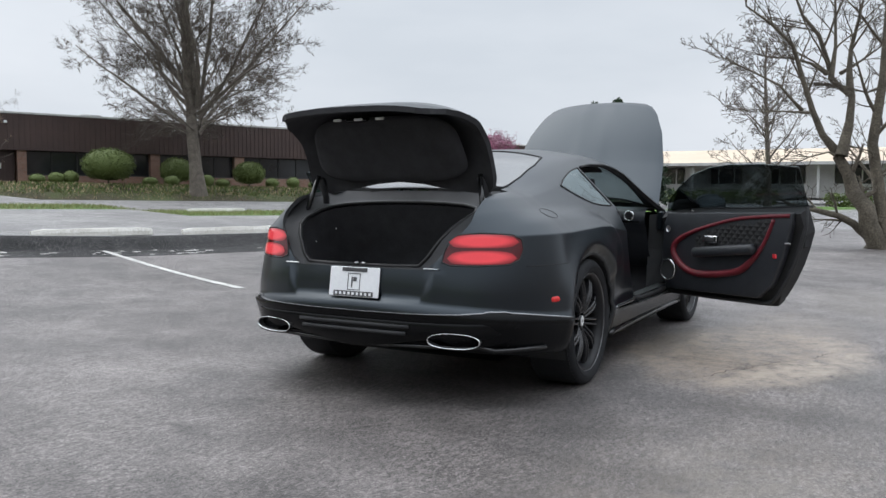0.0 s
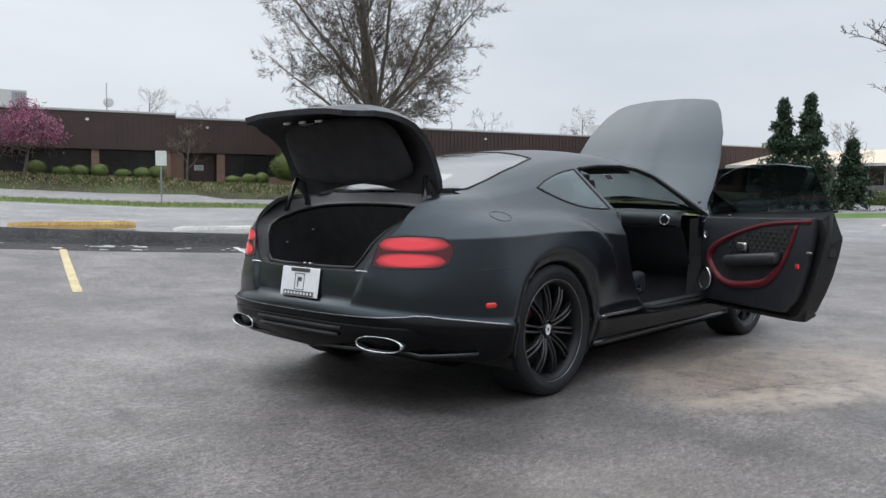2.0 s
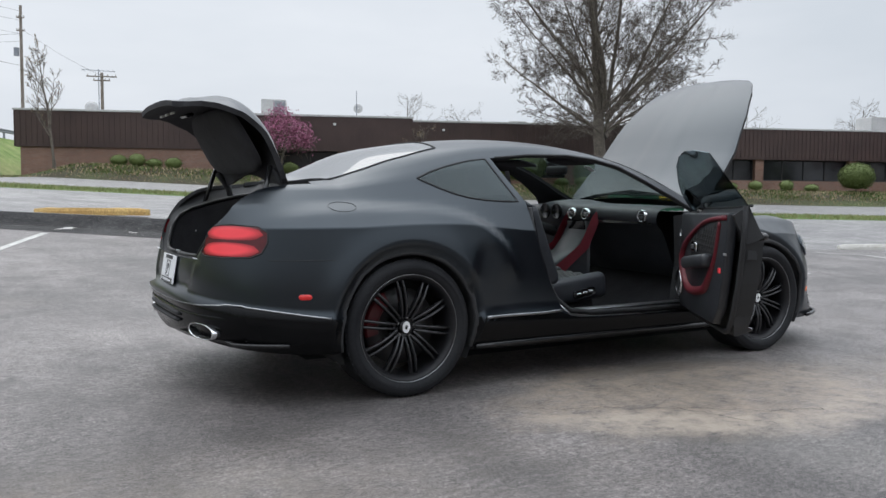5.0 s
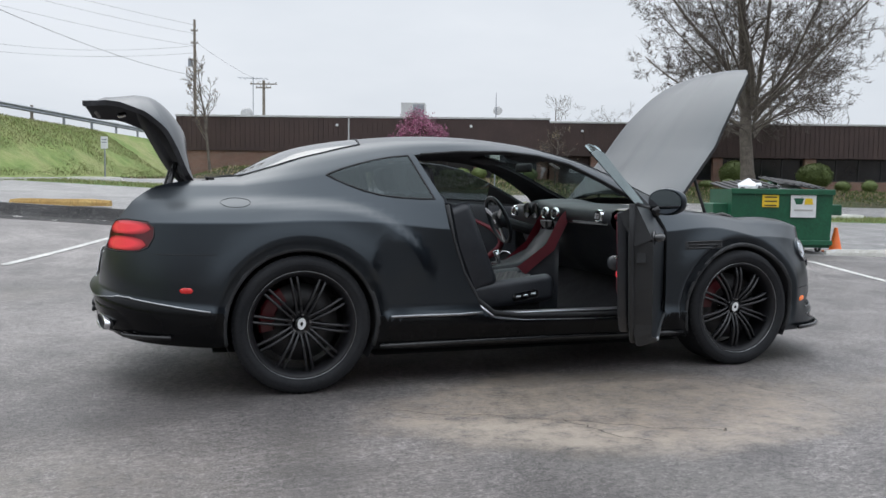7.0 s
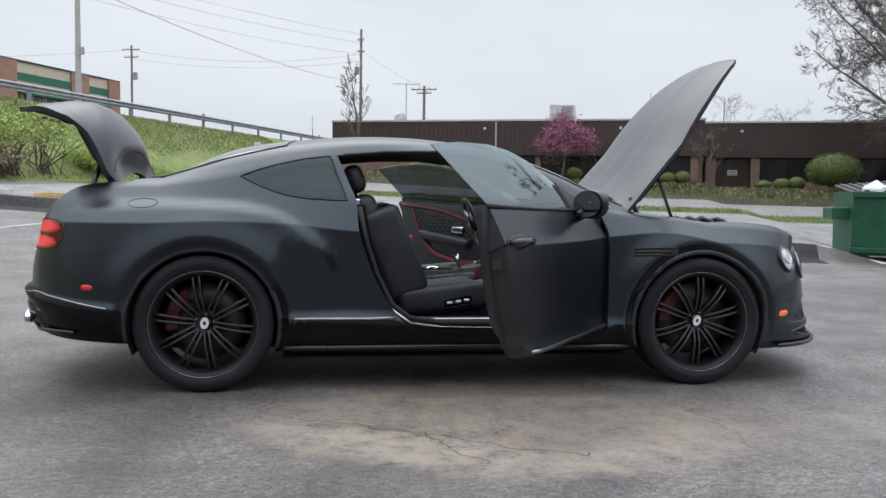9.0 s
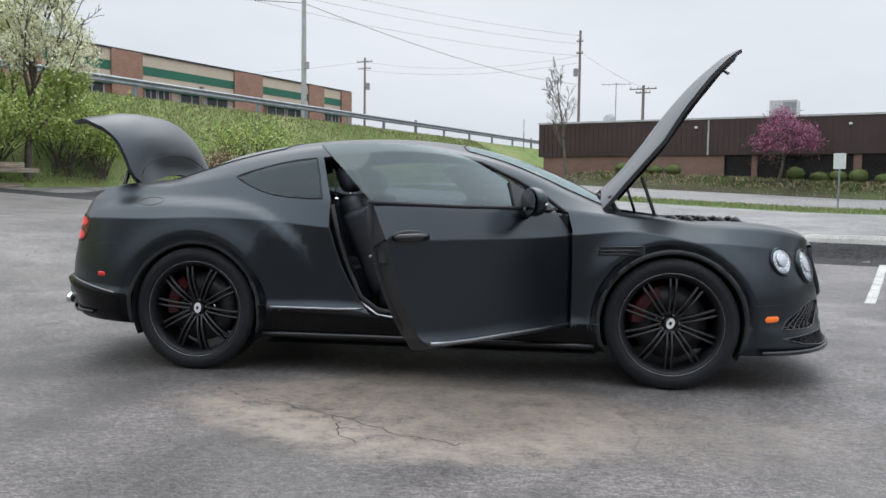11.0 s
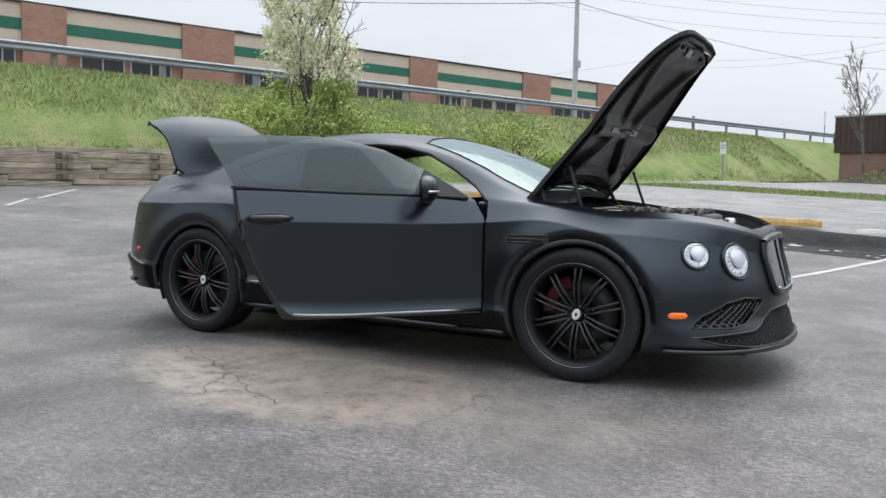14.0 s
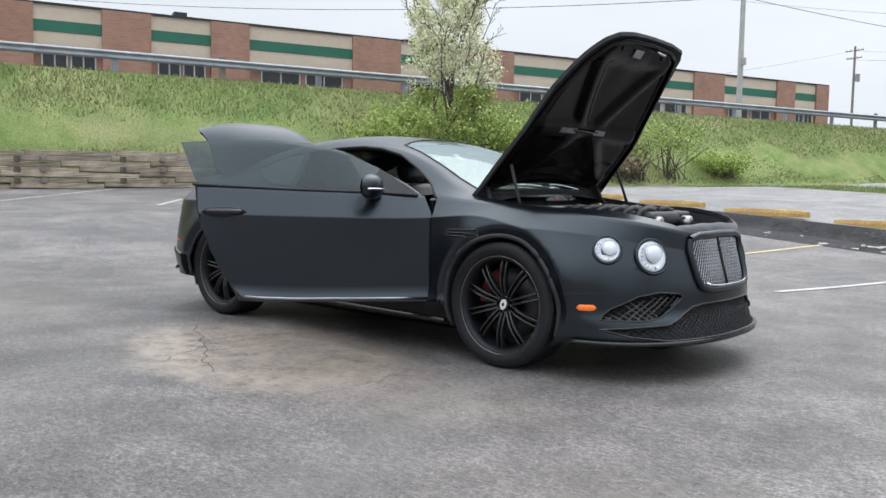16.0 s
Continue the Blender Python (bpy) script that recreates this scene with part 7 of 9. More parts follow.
    for y, r0, r1 in ((-0.032, 0.145, 0.205), (-0.02, 0.135, 0.216), (0.05, 0.135, 0.216)):
        rows.append([(r * math.sin(radians(a)), y, r * math.cos(radians(a))) for a in range(-36, 37, 6) for r in (r1,)] + [(r0 * math.sin(radians(a)), y, r0 * math.cos(radians(a))) for a in range(36, -37, -6)])
    bm_grid(rows, b, True)
    b.verts.ensure_lookup_table()
    b.faces.new([b.verts[i] for i in range(len(rows[0]))])
    bmesh.ops.recalc_face_normals(b, faces=b.faces)
    cal = part("caliper", b, M_CALIPER, hub, "red brake caliper")
    cal.matrix_basis = Matrix.Rotation(radians(-75), 4, "Y")
    bpy.data.objects.remove(w)
    return hub


proto = make_wheel()
proto.parent = car
proto.matrix_basis = pose(-1.373, -0.815, 0.363, 0, 8, 0)
for x0, sgn, spin in ((1.373, -1, 20), (-1.373, 1, 3), (1.373, 1, 30)):
    wcopy = copy_thing(proto, pose(x0, sgn * 0.815, 0.363, 0, spin, 0 if sgn < 0 else 180))


# ---------- windows ----------
for sgn in (1, -1):
    skin("quarter_window", quarters[sgn], [M_GLASS_TINT, M_FILM], car, 0.004, "dark tinted rear quarter window", rim=0)
ws = skin("windscreen", windscreen, [M_GLASS_CLEAR, M_FILM], car, 0.005, "clear windscreen", rim=0)
skin("rear_window", rearwin, [M_GLASS_REAR, M_FILM], car, 0.005, "tinted rear window", rim=0)


def edge_trim(name, poly, axis, start, r, material, label="", sgn=1, closed=True, lift=0.0):
    """A thin bead that follows an outline over the body."""
    pts = []
    n = len(poly)
    for i in range(n if closed else n - 1):
        p, q = poly[i], poly[(i + 1) % n]
        k = max(2, int(math.hypot(q[0] - p[0], q[1] - p[1]) / 0.04))
        for j in range(k):
            a, c = p[0] + (q[0] - p[0]) * j / k, p[1] + (q[1] - p[1]) * j / k
            if axis == "y":
                hit = BODY.ray_cast(Vector((a, sgn * 2, c)), Vector((0, -sgn, 0)))[0]
            elif axis == "z":
                hit = BODY.ray_cast(Vector((a, c, 3)), Vector((0, 0, -1)))[0]
            else:
                hit = BODY.ray_cast(Vector((sgn * 4, a, c)), Vector((-sgn, 0, 0)))[0]
            if hit:
                pts.append(hit)
    if closed:
        pts.append(pts[0])
    return part(name, bm_tube(pts, r, 6, not closed), material, car, label, True)


for sgn in (1, -1):
    edge_trim("quarter_seal", QUARTER, "y", 2, 0.006, M_MATTBLK, "black window seal", sgn)
    edge_trim("roof_seal", DGLASS[4:] , "y", 2, 0.008, M_MATTBLK, "black door seal", sgn, False)
edge_trim("screen_seal", SCREEN, "z", 3, 0.006, M_MATTBLK, "black windscreen seal")
edge_trim("rear_seal", REARWIN, "z", 3, 0.006, M_MATTBLK, "black rear window seal")


# ---------- doors ----------
HINGE = {}
OPEN_DOOR = 54.0
door_parts = {}
for sgn in (1, -1):
    hx, hy = 0.80, sgn * 0.905
    org = (hx, hy, 0)
    m = pose(hx, hy, 0, 0, 0, -sgn * OPEN_DOOR)
    d = skin("door", doors[sgn], [M_PAINT, M_MATTBLK], car, 0.085, "satin black car door, standing open", origin=org, basis=m)
    door_parts[sgn] = d
    g = skin("door_window", dglass[sgn], [M_GLASS_TINT, M_FILM], d, 0.0045, "dark tinted frameless window, raised", origin=org, rim=0)
    S = -sgn   # outwards is sgn; S points into the cabin

    def loc(x, y, z, hx=hx, hy=hy):
        return (x - hx, y - hy, z)
    # window rail and weather strip
    pts = [loc(x, sgn * (0.842 + 0.008 * math.sin((x + 0.6) * 2.2)), z) for x, z in ((-0.60, 1.022), (-0.3, 1.011), (0, 1.001), (0.3, 0.995), (0.5, 0.99), (0.74, 0.978))]
    part("waist_rail", bm_tube(pts, 0.008, 8), M_MATTBLK, d, "black waist strip", True)
    # inner panel: moulded trim with red piping, armrest, pull, speaker
    yi = sgn * 0.80
    inner = [(-0.53, 0.985), (-0.49, 0.83), (-0.44, 0.66), (-0.36, 0.48), (-0.24, 0.385), (0.70, 0.36), (0.745, 0.6), (0.73, 0.86), (0.69, 0.955)]
    rows = []
    b = bmesh.new()
    bm_prism([(x - hx, z) for x, z in inner], 0.05 * S, "xz", yi - hy, b)
    bmesh.ops.bevel(b, geom=[e for e in b.edges], offset=0.012, segments=2, profile=0.5, affect="EDGES")
    part("trim_panel", b, M_LEATHER, d, "black leather door panel", True)
    yt = yi + S * 0.052 - hy
    ring = [(-0.50, 0.960), (-0.27, 0.947), (-0.02, 0.922), (0.26, 0.858), (0.48, 0.785), (0.59, 0.715), (0.595, 0.63), (0.47, 0.532), (0.29, 0.505), (-0.03, 0.548), (-0.16, 0.62), (-0.26, 0.72), (-0.325, 0.83), (-0.37, 0.932)]
    cr = [curve([(i, p[k]) for i, p in enumerate(ring)]) for k in (0, 1)]
    pts = [(cr[0](i * 0.25) - hx, yt, cr[1](i * 0.25)) for i in range((len(ring) - 1) * 4 + 1)]
    rad = [0.013 + 0.013 * smoothstep(2.5, 6.0, i * 0.25) * (1 - smoothstep(9.5, 11.5, i * 0.25)) for i in range(len(pts))]
    part("red_band", bm_tube(pts, rad, 8), M_REDLEATHER, d, "dark red leather band", True)
    # quilted insert: diamonds
    b = bmesh.new()
    for i in range(14):
        for j in range(8):
            cx, cz = -0.34 + i * 0.058 + (j % 2) * 0.029, 0.705 + j * 0.029
            if inside([(-0.27, 0.76), (-0.34, 0.91), (-0.1, 0.905), (0.2, 0.84), (0.40, 0.77), (0.36, 0.70), (0.1, 0.72)], cx, cz):
                vs = [b.verts.new((cx + dx - hx, yt + (0.0 if e else S * 0.0045), cz + dz)) for dx, dz, e in ((0.028, 0, 1), (0, 0.028, 1), (-0.028, 0, 1), (0, -0.028, 1), (0, 0, 0))]
                for k in range(4):
                    b.faces.new((vs[k], vs[(k + 1) % 4], vs[4]))
    tagged(part("quilted_insert", b, M_QUILT, d, "diamond-quilted black leather insert"), "diamond-quilted black leather insert", kind="stuff")
    b = bm_box(0.60, 0.075, 0.075, (0.06 - hx, yt + S * 0.028, 0.695), 0.03, 3, rot=Matrix.Rotation(radians(6), 3, "Y"))
    part("armrest", b, M_LEATHER, d, "padded black armrest", True)
    b = bm_box(0.13, 0.018, 0.055, (0.20 - hx, yt + S * 0.012, 0.770), 0.008, 2)
    hp = part("inner_handle", b, M_CHROME, d, "chrome inner door handle", True)
    part("handle_recess", bm_box(0.1, 0.02, 0.034, (0.20 - hx, yt + S * 0.014, 0.770), 0.006), M_MATTBLK, hp)
    sp = part("speaker", bm_lathe([(0.0, 0.0), (0.075, 0.0), (0.078, S * 0.012)], 32, "y"), M_MATTBLK, d, "round black speaker grille")
    sp.matrix_basis = Matrix.Translation((0.655 - hx, yt + S * 0.006, 0.512))
    part("speaker_ring", bm_lathe([(0.074, S * 0.012), (0.080, S * 0.017), (0.087, S * 0.010), (0.086, 0.0)], 40, "y"), M_CHROME, sp, "chrome speaker ring", True)
    b = bm_lathe([(0.0, 0.0), (0.022, 0.0), (0.026, S * 0.006)], 24, "y")
    tw = part("tweeter", b, M_SATIN, d, "small silver tweeter")
    tw.matrix_basis = Matrix.Translation((0.66 - hx, yt + S * 0.004, 0.83))
    # rear edge: latch, seal, red reflector with its brightness put in as emission
    part("door_reflector", bm_box(0.030, 0.012, 0.030, (-0.385 - hx, yt + S * 0.002, 0.685), 0.004), M_REDGLOW, d, "red door edge reflector, its brightness put in as glow")
    part("latch", bm_box(0.02, 0.05, 0.10, (-0.535 - hx, sgn * 0.865 - hy, 0.80), 0.006), M_MATTBLK, d, "black door latch")
    part("latch_plate", bm_box(0.05, 0.010, 0.012, (-0.49 - hx, sgn * 0.80 - hy + S * 0.052, 0.775), 0.003), M_SATIN, d)
    seal = [(x - hx, sgn * 0.82 - hy, z) for x, z in DOOR[0:10]]
    part("door_seal", bm_tube(seal, 0.014, 8), M_MATTBLK, d, "black rubber door seal", True)
    # lower strip
    strip = []
    for x in (-0.305, -0.2, 0.0, 0.2, 0.4, 0.6, 0.79):
        zs = LINES[2].z(x) - 0.004
        h_, _, _, _ = BODY.ray_cast(Vector((x, sgn * 2, zs)), Vector((0, -sgn, 0)))
        strip.append((x - hx, h_.y + sgn * 0.003 - hy, zs))
    part("door_strip", bm_tube(strip, 0.009, 6), M_DARKCHROME, d, "satin metal sill strip", True)
    # outer handle
    h_, n_, _, _ = BODY.ray_cast(Vector((-0.42, sgn * 2, 0.863)), Vector((0, -sgn, 0)))
    cup = bmesh.new()
    bmesh.ops.create_uvsphere(cup, u_segments=24, v_segments=12, radius=1)
    bmesh.ops.transform(cup, matrix=Matrix.Translation((-0.42 - hx, h_.y - hy, 0.863)) @ Matrix.Diagonal((0.128, 0.009, 0.036, 1)), verts=cup.verts)
    hc = part("handle_cup", cup, M_TRIMBLK, d, smooth=True)
    pts = [(-0.42 - hx + dx, h_.y - hy + sgn * dy, 0.867) for dx, dy in ((-0.105, 0.004), (-0.085, 0.024), (-0.03, 0.033), (0.03, 0.033), (0.085, 0.024), (0.105, 0.004))]
    part("door_handle", bm_tube(pts, [0.012, 0.017, 0.019, 0.019, 0.017, 0.012], 12), M_TRIMBLK, d, "gloss black pull handle", True)
    # mirror
    b = bmesh.new()
    bmesh.ops.create_uvsphere(b, u_segments=28, v_segments=18, radius=1)
    for v in b.verts:
        if v.co.x < -0.35:
            v.co.x = -0.35 - (v.co.x + 0.35) * 0.1
        v.co.z = math.copysign(abs(v.co.z) ** 0.8, v.co.z)
    mm = Matrix.Translation((0.435 - hx, sgn * 0.945 - hy, 1.025)) @ Matrix.Rotation(radians(sgn * 30), 4, "Z") @ Matrix.Diagonal((0.062, 0.118, 0.076, 1))
    bmesh.ops.transform(b, matrix=mm, verts=b.verts)
    mir = part("mirror", b, M_PAINT, d, "satin black door mirror", True)
    pts = [(0.50 - hx, sgn * 0.815 - hy, 0.955), (0.475 - hx, sgn * 0.86 - hy, 0.957), (0.445 - hx, sgn * 0.915 - hy, 0.985)]
    part("mirror_arm", bm_tube(pts, [0.035, 0.028, 0.03], 10), M_TRIMBLK, mir, smooth=True)
    part("mirror_glass", bm_lathe([(0.0, 0.0), (0.073, 0.0)], 32, "x"), M_MIRROR, mir, "mirror glass").matrix_basis = Matrix.Translation((0.432 - 0.024 - hx, sgn * (0.945 - 0.014) - hy, 1.025)) @ Matrix.Rotation(radians(sgn * 30), 4, "Z") @ Matrix.Diagonal((1, 1.42, 0.90, 1))
    turn_ = Matrix.Rotation(radians(sgn * 30), 3, "Z")
    pts = [Vector((0.435 - hx, sgn * 0.945 - hy, 1.012)) + turn_ @ Vector((0.062 * math.cos(a), 0.118 * math.sin(a), 0)) for a in [radians(q) for q in range(-70, 71, 10)]]
    part("mirror_strip", bm_tube(pts, 0.008, 6), M_SATIN, mir, "silver indicator strip", True)
    # small triangular corner at the front of the window
    tri = [(0.745, 0.978), (0.40, 0.992), (0.52, 1.13)]
    rowsq = []
    for x, z in tri:
        h2 = BODY.ray_cast(Vector((x, sgn * 2, z)), Vector((0, -sgn, 0)))[0]
        rowsq.append((x - hx, h2.y - hy + sgn * 0.003, z))
    b = bmesh.new()
    b.faces.new([b.verts.new(p) for p in rowsq])
    sm = part("mirror_sail", b, M_MATTBLK, d, "black mirror mount")
    md = sm.modifiers.new("thickness", "SOLIDIFY")
    md.thickness = 0.012


# ---------- bonnet ----------
BH = Vector((1.0, 0, 0.97))
bon = skin("bonnet", bonnet_sheet, [M_PAINT, M_MATTBLK], car, 0.022, "satin black bonnet, raised on struts", origin=BH)
bon.matrix_basis = Matrix.Translation(BH) @ Matrix.Rotation(radians(-56.5), 4, "Y") @ Matrix.Diagonal((1.05, 1, 1, 1))


def bon_at(x, y, drop):
    """A point under the closed bonnet in the bonnet's own frame."""
    h_ = BODY.ray_cast(Vector((x, y, 3)), Vector((0, 0, -1)))[0]
    return Vector((x, y, h_.z - drop)) - BH


# underside: ribs, liner and latch
RIBS = [((1.14, -0.52), (1.50, -0.10)), ((1.14, 0.52), (1.50, 0.10)), ((2.02, -0.36), (1.56, -0.10)), ((2.02, 0.36), (1.56, 0.10)), ((1.53, -0.55), (1.53, 0.55)), ((1.16, -0.55), (1.16, 0.55)), ((2.06, -0.34), (2.06, 0.34))]


def pressed(x, y):
    """Relief of the bonnet's inner pressing: ribs stand out of it."""
    d = 9.0
    for (ax, ay), (bx_, by_) in RIBS:
        ex, ey = bx_ - ax, by_ - ay
        t = min(1.0, max(0.0, ((x - ax) * ex + (y - ay) * ey) / (ex * ex + ey * ey)))
        d = min(d, math.hypot(x - ax - t * ex, y - ay - t * ey))
    return 0.026 * smoothstep(0.075, 0.03, d)


M_PRESSING = surface("glossy_black_pressing", (0.0015, 0.0016, 0.0020), (0.0025, 0.0026, 0.0032), 0.22, scale=5, fine=90, bumps=0.0, var=0.05, spec=0.14)
rows = []
for i in range(41):
    x = 1.10 + (2.14 - 1.10) * i / 40
    w_ = curve([(1.10, 0.66), (1.5, 0.625), (1.8, 0.56), (2.0, 0.47), (2.14, 0.35)])(x)
    rows.append([bon_at(x, w_ * k / 22, 0.030 + pressed(x, w_ * k / 22) - 0.012 * smoothstep(0.9, 1.0, abs(k) / 22)) for k in range(-22, 23)])
part("liner", bm_grid(rows), M_PRESSING, bon, "glossy black pressed bonnet inner panel", True)
part("rib", bm_tube([bon_at(x, y, 0.034) for x, y in [(1.10, -0.68), (1.45, -0.655), (1.75, -0.59), (1.98, -0.50), (2.11, -0.41), (2.155, -0.28), (2.165, 0), (2.155, 0.28), (2.11, 0.41), (1.98, 0.50), (1.75, 0.59), (1.45, 0.655), (1.10, 0.68)]], 0.014, 6), M_PRESSING, bon, "gloss black pressed edge", True)
for y0, y1 in ((-0.34, -0.14), (0.08, 0.20)):
    part("rib_plate", bm_grid([[bon_at(x, y, 0.060) for y in (y0, (y0 + y1) / 2, y1)] for x in (1.515, 1.55)]), M_DARKCHROME, bon, "bare metal brace plate")
part("brace_bar", bm_tube([bon_at(1.535, y, 0.066) for y in (-0.18, -0.05, 0.1)], 0.008, 6), M_TRIMBLK, bon, "", True)
for y in (-0.26, 0.0, 0.24):
    part("rubber_stop", bm_lathe([(0.0, -0.03), (0.012, -0.03), (0.016, 0.0)], 10), M_MATTBLK, bon).matrix_basis = Matrix.Translation(bon_at(2.10, y, 0.03))
part("striker_plate", bm_box(0.05, 0.10, 0.008, bon_at(2.09, -0.07, 0.058), 0.003), M_DARKCHROME, bon, "bare metal striker plate")
lt = bon_at(2.14, 0.10, 0.07)
part("latch_hook", bm_tube([lt + Vector(q) for q in ((0, -0.02, 0.03), (0.0, -0.02, -0.04), (0.0, 0.02, -0.04), (0, 0.02, 0.03))], 0.006, 6), M_SATIN, bon, "steel bonnet latch hook", True)
for sgn in (1, -1):
    part("gas_strut", bm_tube([(1.33, sgn * 0.66, 0.86), (1.22, sgn * 0.64, 1.17)], 0.010, 8), M_MATTBLK, car, "black gas strut", True)
    part("hinge_arm", bm_tube([(1.16, sgn * 0.665, 0.88), (1.08, sgn * 0.665, 0.97), (1.04, sgn * 0.655, 1.06)], 0.014, 8), M_MATTBLK, car, "black bonnet hinge", True)


# ---------- boot lid ----------
LH = Vector((-1.73, 0, 1.14))
lid = skin("boot_lid", lid_sheet, [M_PAINT, M_CARPET], car, 0.028, "satin black boot lid, raised", origin=LH)
OPEN_LID = 73.0
lid.matrix_basis = Matrix.Translation((-1.862, 0, 1.051)) @ Matrix.Rotation(radians(OPEN_LID), 4, "Y")
rows = []
tilt = Matrix.Rotation(radians(-12), 3, "Y")
for r_, d_ in ((1.0, 0.012), (0.985, -0.006), (0.93, -0.016), (0.75, -0.020), (0.4, -0.022), (0.0, -0.022)):
    row = []
    for k in range(56):
        a = 2 * math.pi * k / 56
        ca, sa = math.copysign(abs(math.cos(a)) ** 0.5, math.cos(a)), math.copysign(abs(math.sin(a)) ** 0.5, math.sin(a))
        row.append(tilt @ Vector((0.195 * ca * r_, 0.47 * sa * r_ * (1 + 0.05 * ca), d_)) + Vector((-0.335, 0, -0.128)))
    rows.append(row)
part("lid_liner", bm_grid(rows, closed=True), M_CARPET, lid, "black carpet lid liner", True)
b = bm_box(0.02, 0.13, 0.05, (-0.535, 0.06, -0.26), 0.008)
part("lid_handle", b, M_TRIMBLK, lid, "black pull-down handle")
for y in (-0.16, -0.03, 0.10):
    part("lid_lamp", bm_box(0.012, 0.045, 0.018, (-0.562, y, -0.385), 0.003), M_GREYPOLE, lid, "small pale number plate lamp")
for sgn in (1, -1):
    part("lid_strut", bm_tube([(-2.06, sgn * 0.58, 0.94), (-1.985, sgn * 0.53, 1.20)], 0.014, 8), M_TRIMBLK, car, "black boot strut", True)
    part("lid_hinge", bm_tube([(-1.88, sgn * 0.55, 0.98), (-1.90, sgn * 0.54, 1.08), (-1.975, sgn * 0.52, 1.18)], 0.020, 8), M_MATTBLK, car, "black boot hinge", True)

pts = []
for i in range(21):
    y = 0.52 * (-1 + i / 10)
    x = -1.82 - 0.16 * math.sqrt(max(0.0, 1 - (y / 0.53) ** 2))
    pts.append(BODY.ray_cast(Vector((x, y, 3)), Vector((0, 0, -1)))[0] - LH + Vector((0, 0, 0.0005)))
part("lid_seam", bm_tube(pts, 0.003, 6), M_MATTBLK, lid, "dark curved seam of the spoiler", True)

# boot well: the painted drain channel round the opening, its rim, and the carpeted hollow below
def deck(x, y):
    """Top of the uncut body."""
    return BODY.ray_cast(Vector((x, y, 3)), Vector((0, 0, -1)))[0].z


outer = []
for y, z in ((0.0, 0.715), (0.20, 0.715), (0.40, 0.715), (0.455, 0.76), (0.53, 0.86), (0.585, 0.93), (0.60, 0.962)):
    outer.append((on_body((-4, y, z), (1, 0, 0))[0].x + 0.008, y, z - 0.004))
for x, y in ((-2.0, 0.612), (-1.80, 0.605), (-1.70, 0.55), (-1.775, 0.31), (-1.797, 0.15), (-1.803, 0.0)):
    outer.append((x, y, deck(x, y) - 0.014))
rim = [(-2.335, 0, 0.722), (-2.33, 0.2, 0.722), (-2.315, 0.345, 0.726), (-2.305, 0.385, 0.765), (-2.27, 0.44, 0.855), (-2.22, 0.48, 0.915), (-2.14, 0.505, 0.955), (-2.0, 0.51, 0.995), (-1.92, 0.475, 1.018), (-1.885, 0.39, 1.032), (-1.872, 0.26, 1.041), (-1.87, 0.13, 1.045), (-1.87, 0, 1.046)]


def hoop(half):
    return [Vector(q) for q in half] + [Vector((q[0], -q[1], q[2])) for q in reversed(half[1:-1])]


ho, hi = hoop(outer), hoop(rim)
trough = [o.lerp(i, 0.45) - Vector((0, 0, 0.016)) for o, i in zip(ho, hi)]
lip = [i + (o - i).normalized() * 0.014 + Vector((0, 0, 0.004)) for o, i in zip(ho, hi)]
inner = [i - Vector((0, 0, 0.012)) for i in hi]
low = [Vector((-1.86 + (i.x + 2.08) * 1.25, i.y * 0.98, 0.50)) for i in hi]
part("boot_channel", bm_grid([ho, trough, lip], closed=True), M_MATTBLK, car, "black drain channel round the boot opening", True)
part("boot_seal", bm_tube([i + Vector((0, 0, 0.002)) for i in hi] + [hi[0] + Vector((0, 0, 0.002))], 0.011, 8), M_SEAL, car, "black rubber boot seal", True)
b = bm_grid([inner, [i.lerp(l, 0.5) for i, l in zip(inner, low)], low], closed=True)
b.verts.ensure_lookup_table()
k0 = 2 * len(low)
b.faces.new([b.verts[k0 + i] for i in range(len(low))])
part("boot_well", b, M_CARPET, car, "black carpeted boot", True)
for sgn in (1, -1):
    part("sill_plate", bm_box(0.008, 0.085, 0.005, (-2.352, sgn * 0.435, 0.722), 0.002), M_SATIN, car, "bright boot sill end")
    part("catch_jaw", bm_box(0.012, 0.020, 0.008, (-2.338, sgn * 0.022, 0.735), 0.002), M_SATIN, car, "steel boot catch jaw")
b = bm_grid([[(x, y, z) for y in (-0.60, -0.3, 0, 0.3, 0.60)] for x, z in ((-1.74, 1.06), (-1.60, 1.06), (-1.42, 1.06))])
bm_grid([[(-1.42, y, z) for y in (-0.60, 0, 0.60)] for z in (1.06, 0.45)], b)
part("parcel_shelf", b, M_CARPET, car, "black shelf below the rear window")
for x, z in ((-2.133, 0.822), (-1.939, 0.890)):
    part("boot_lamp", bm_box(0.008, 0.008, 0.008, (x, 0.44, z), 0.003), M_SIGNW, car, "tiny pale boot lamp")


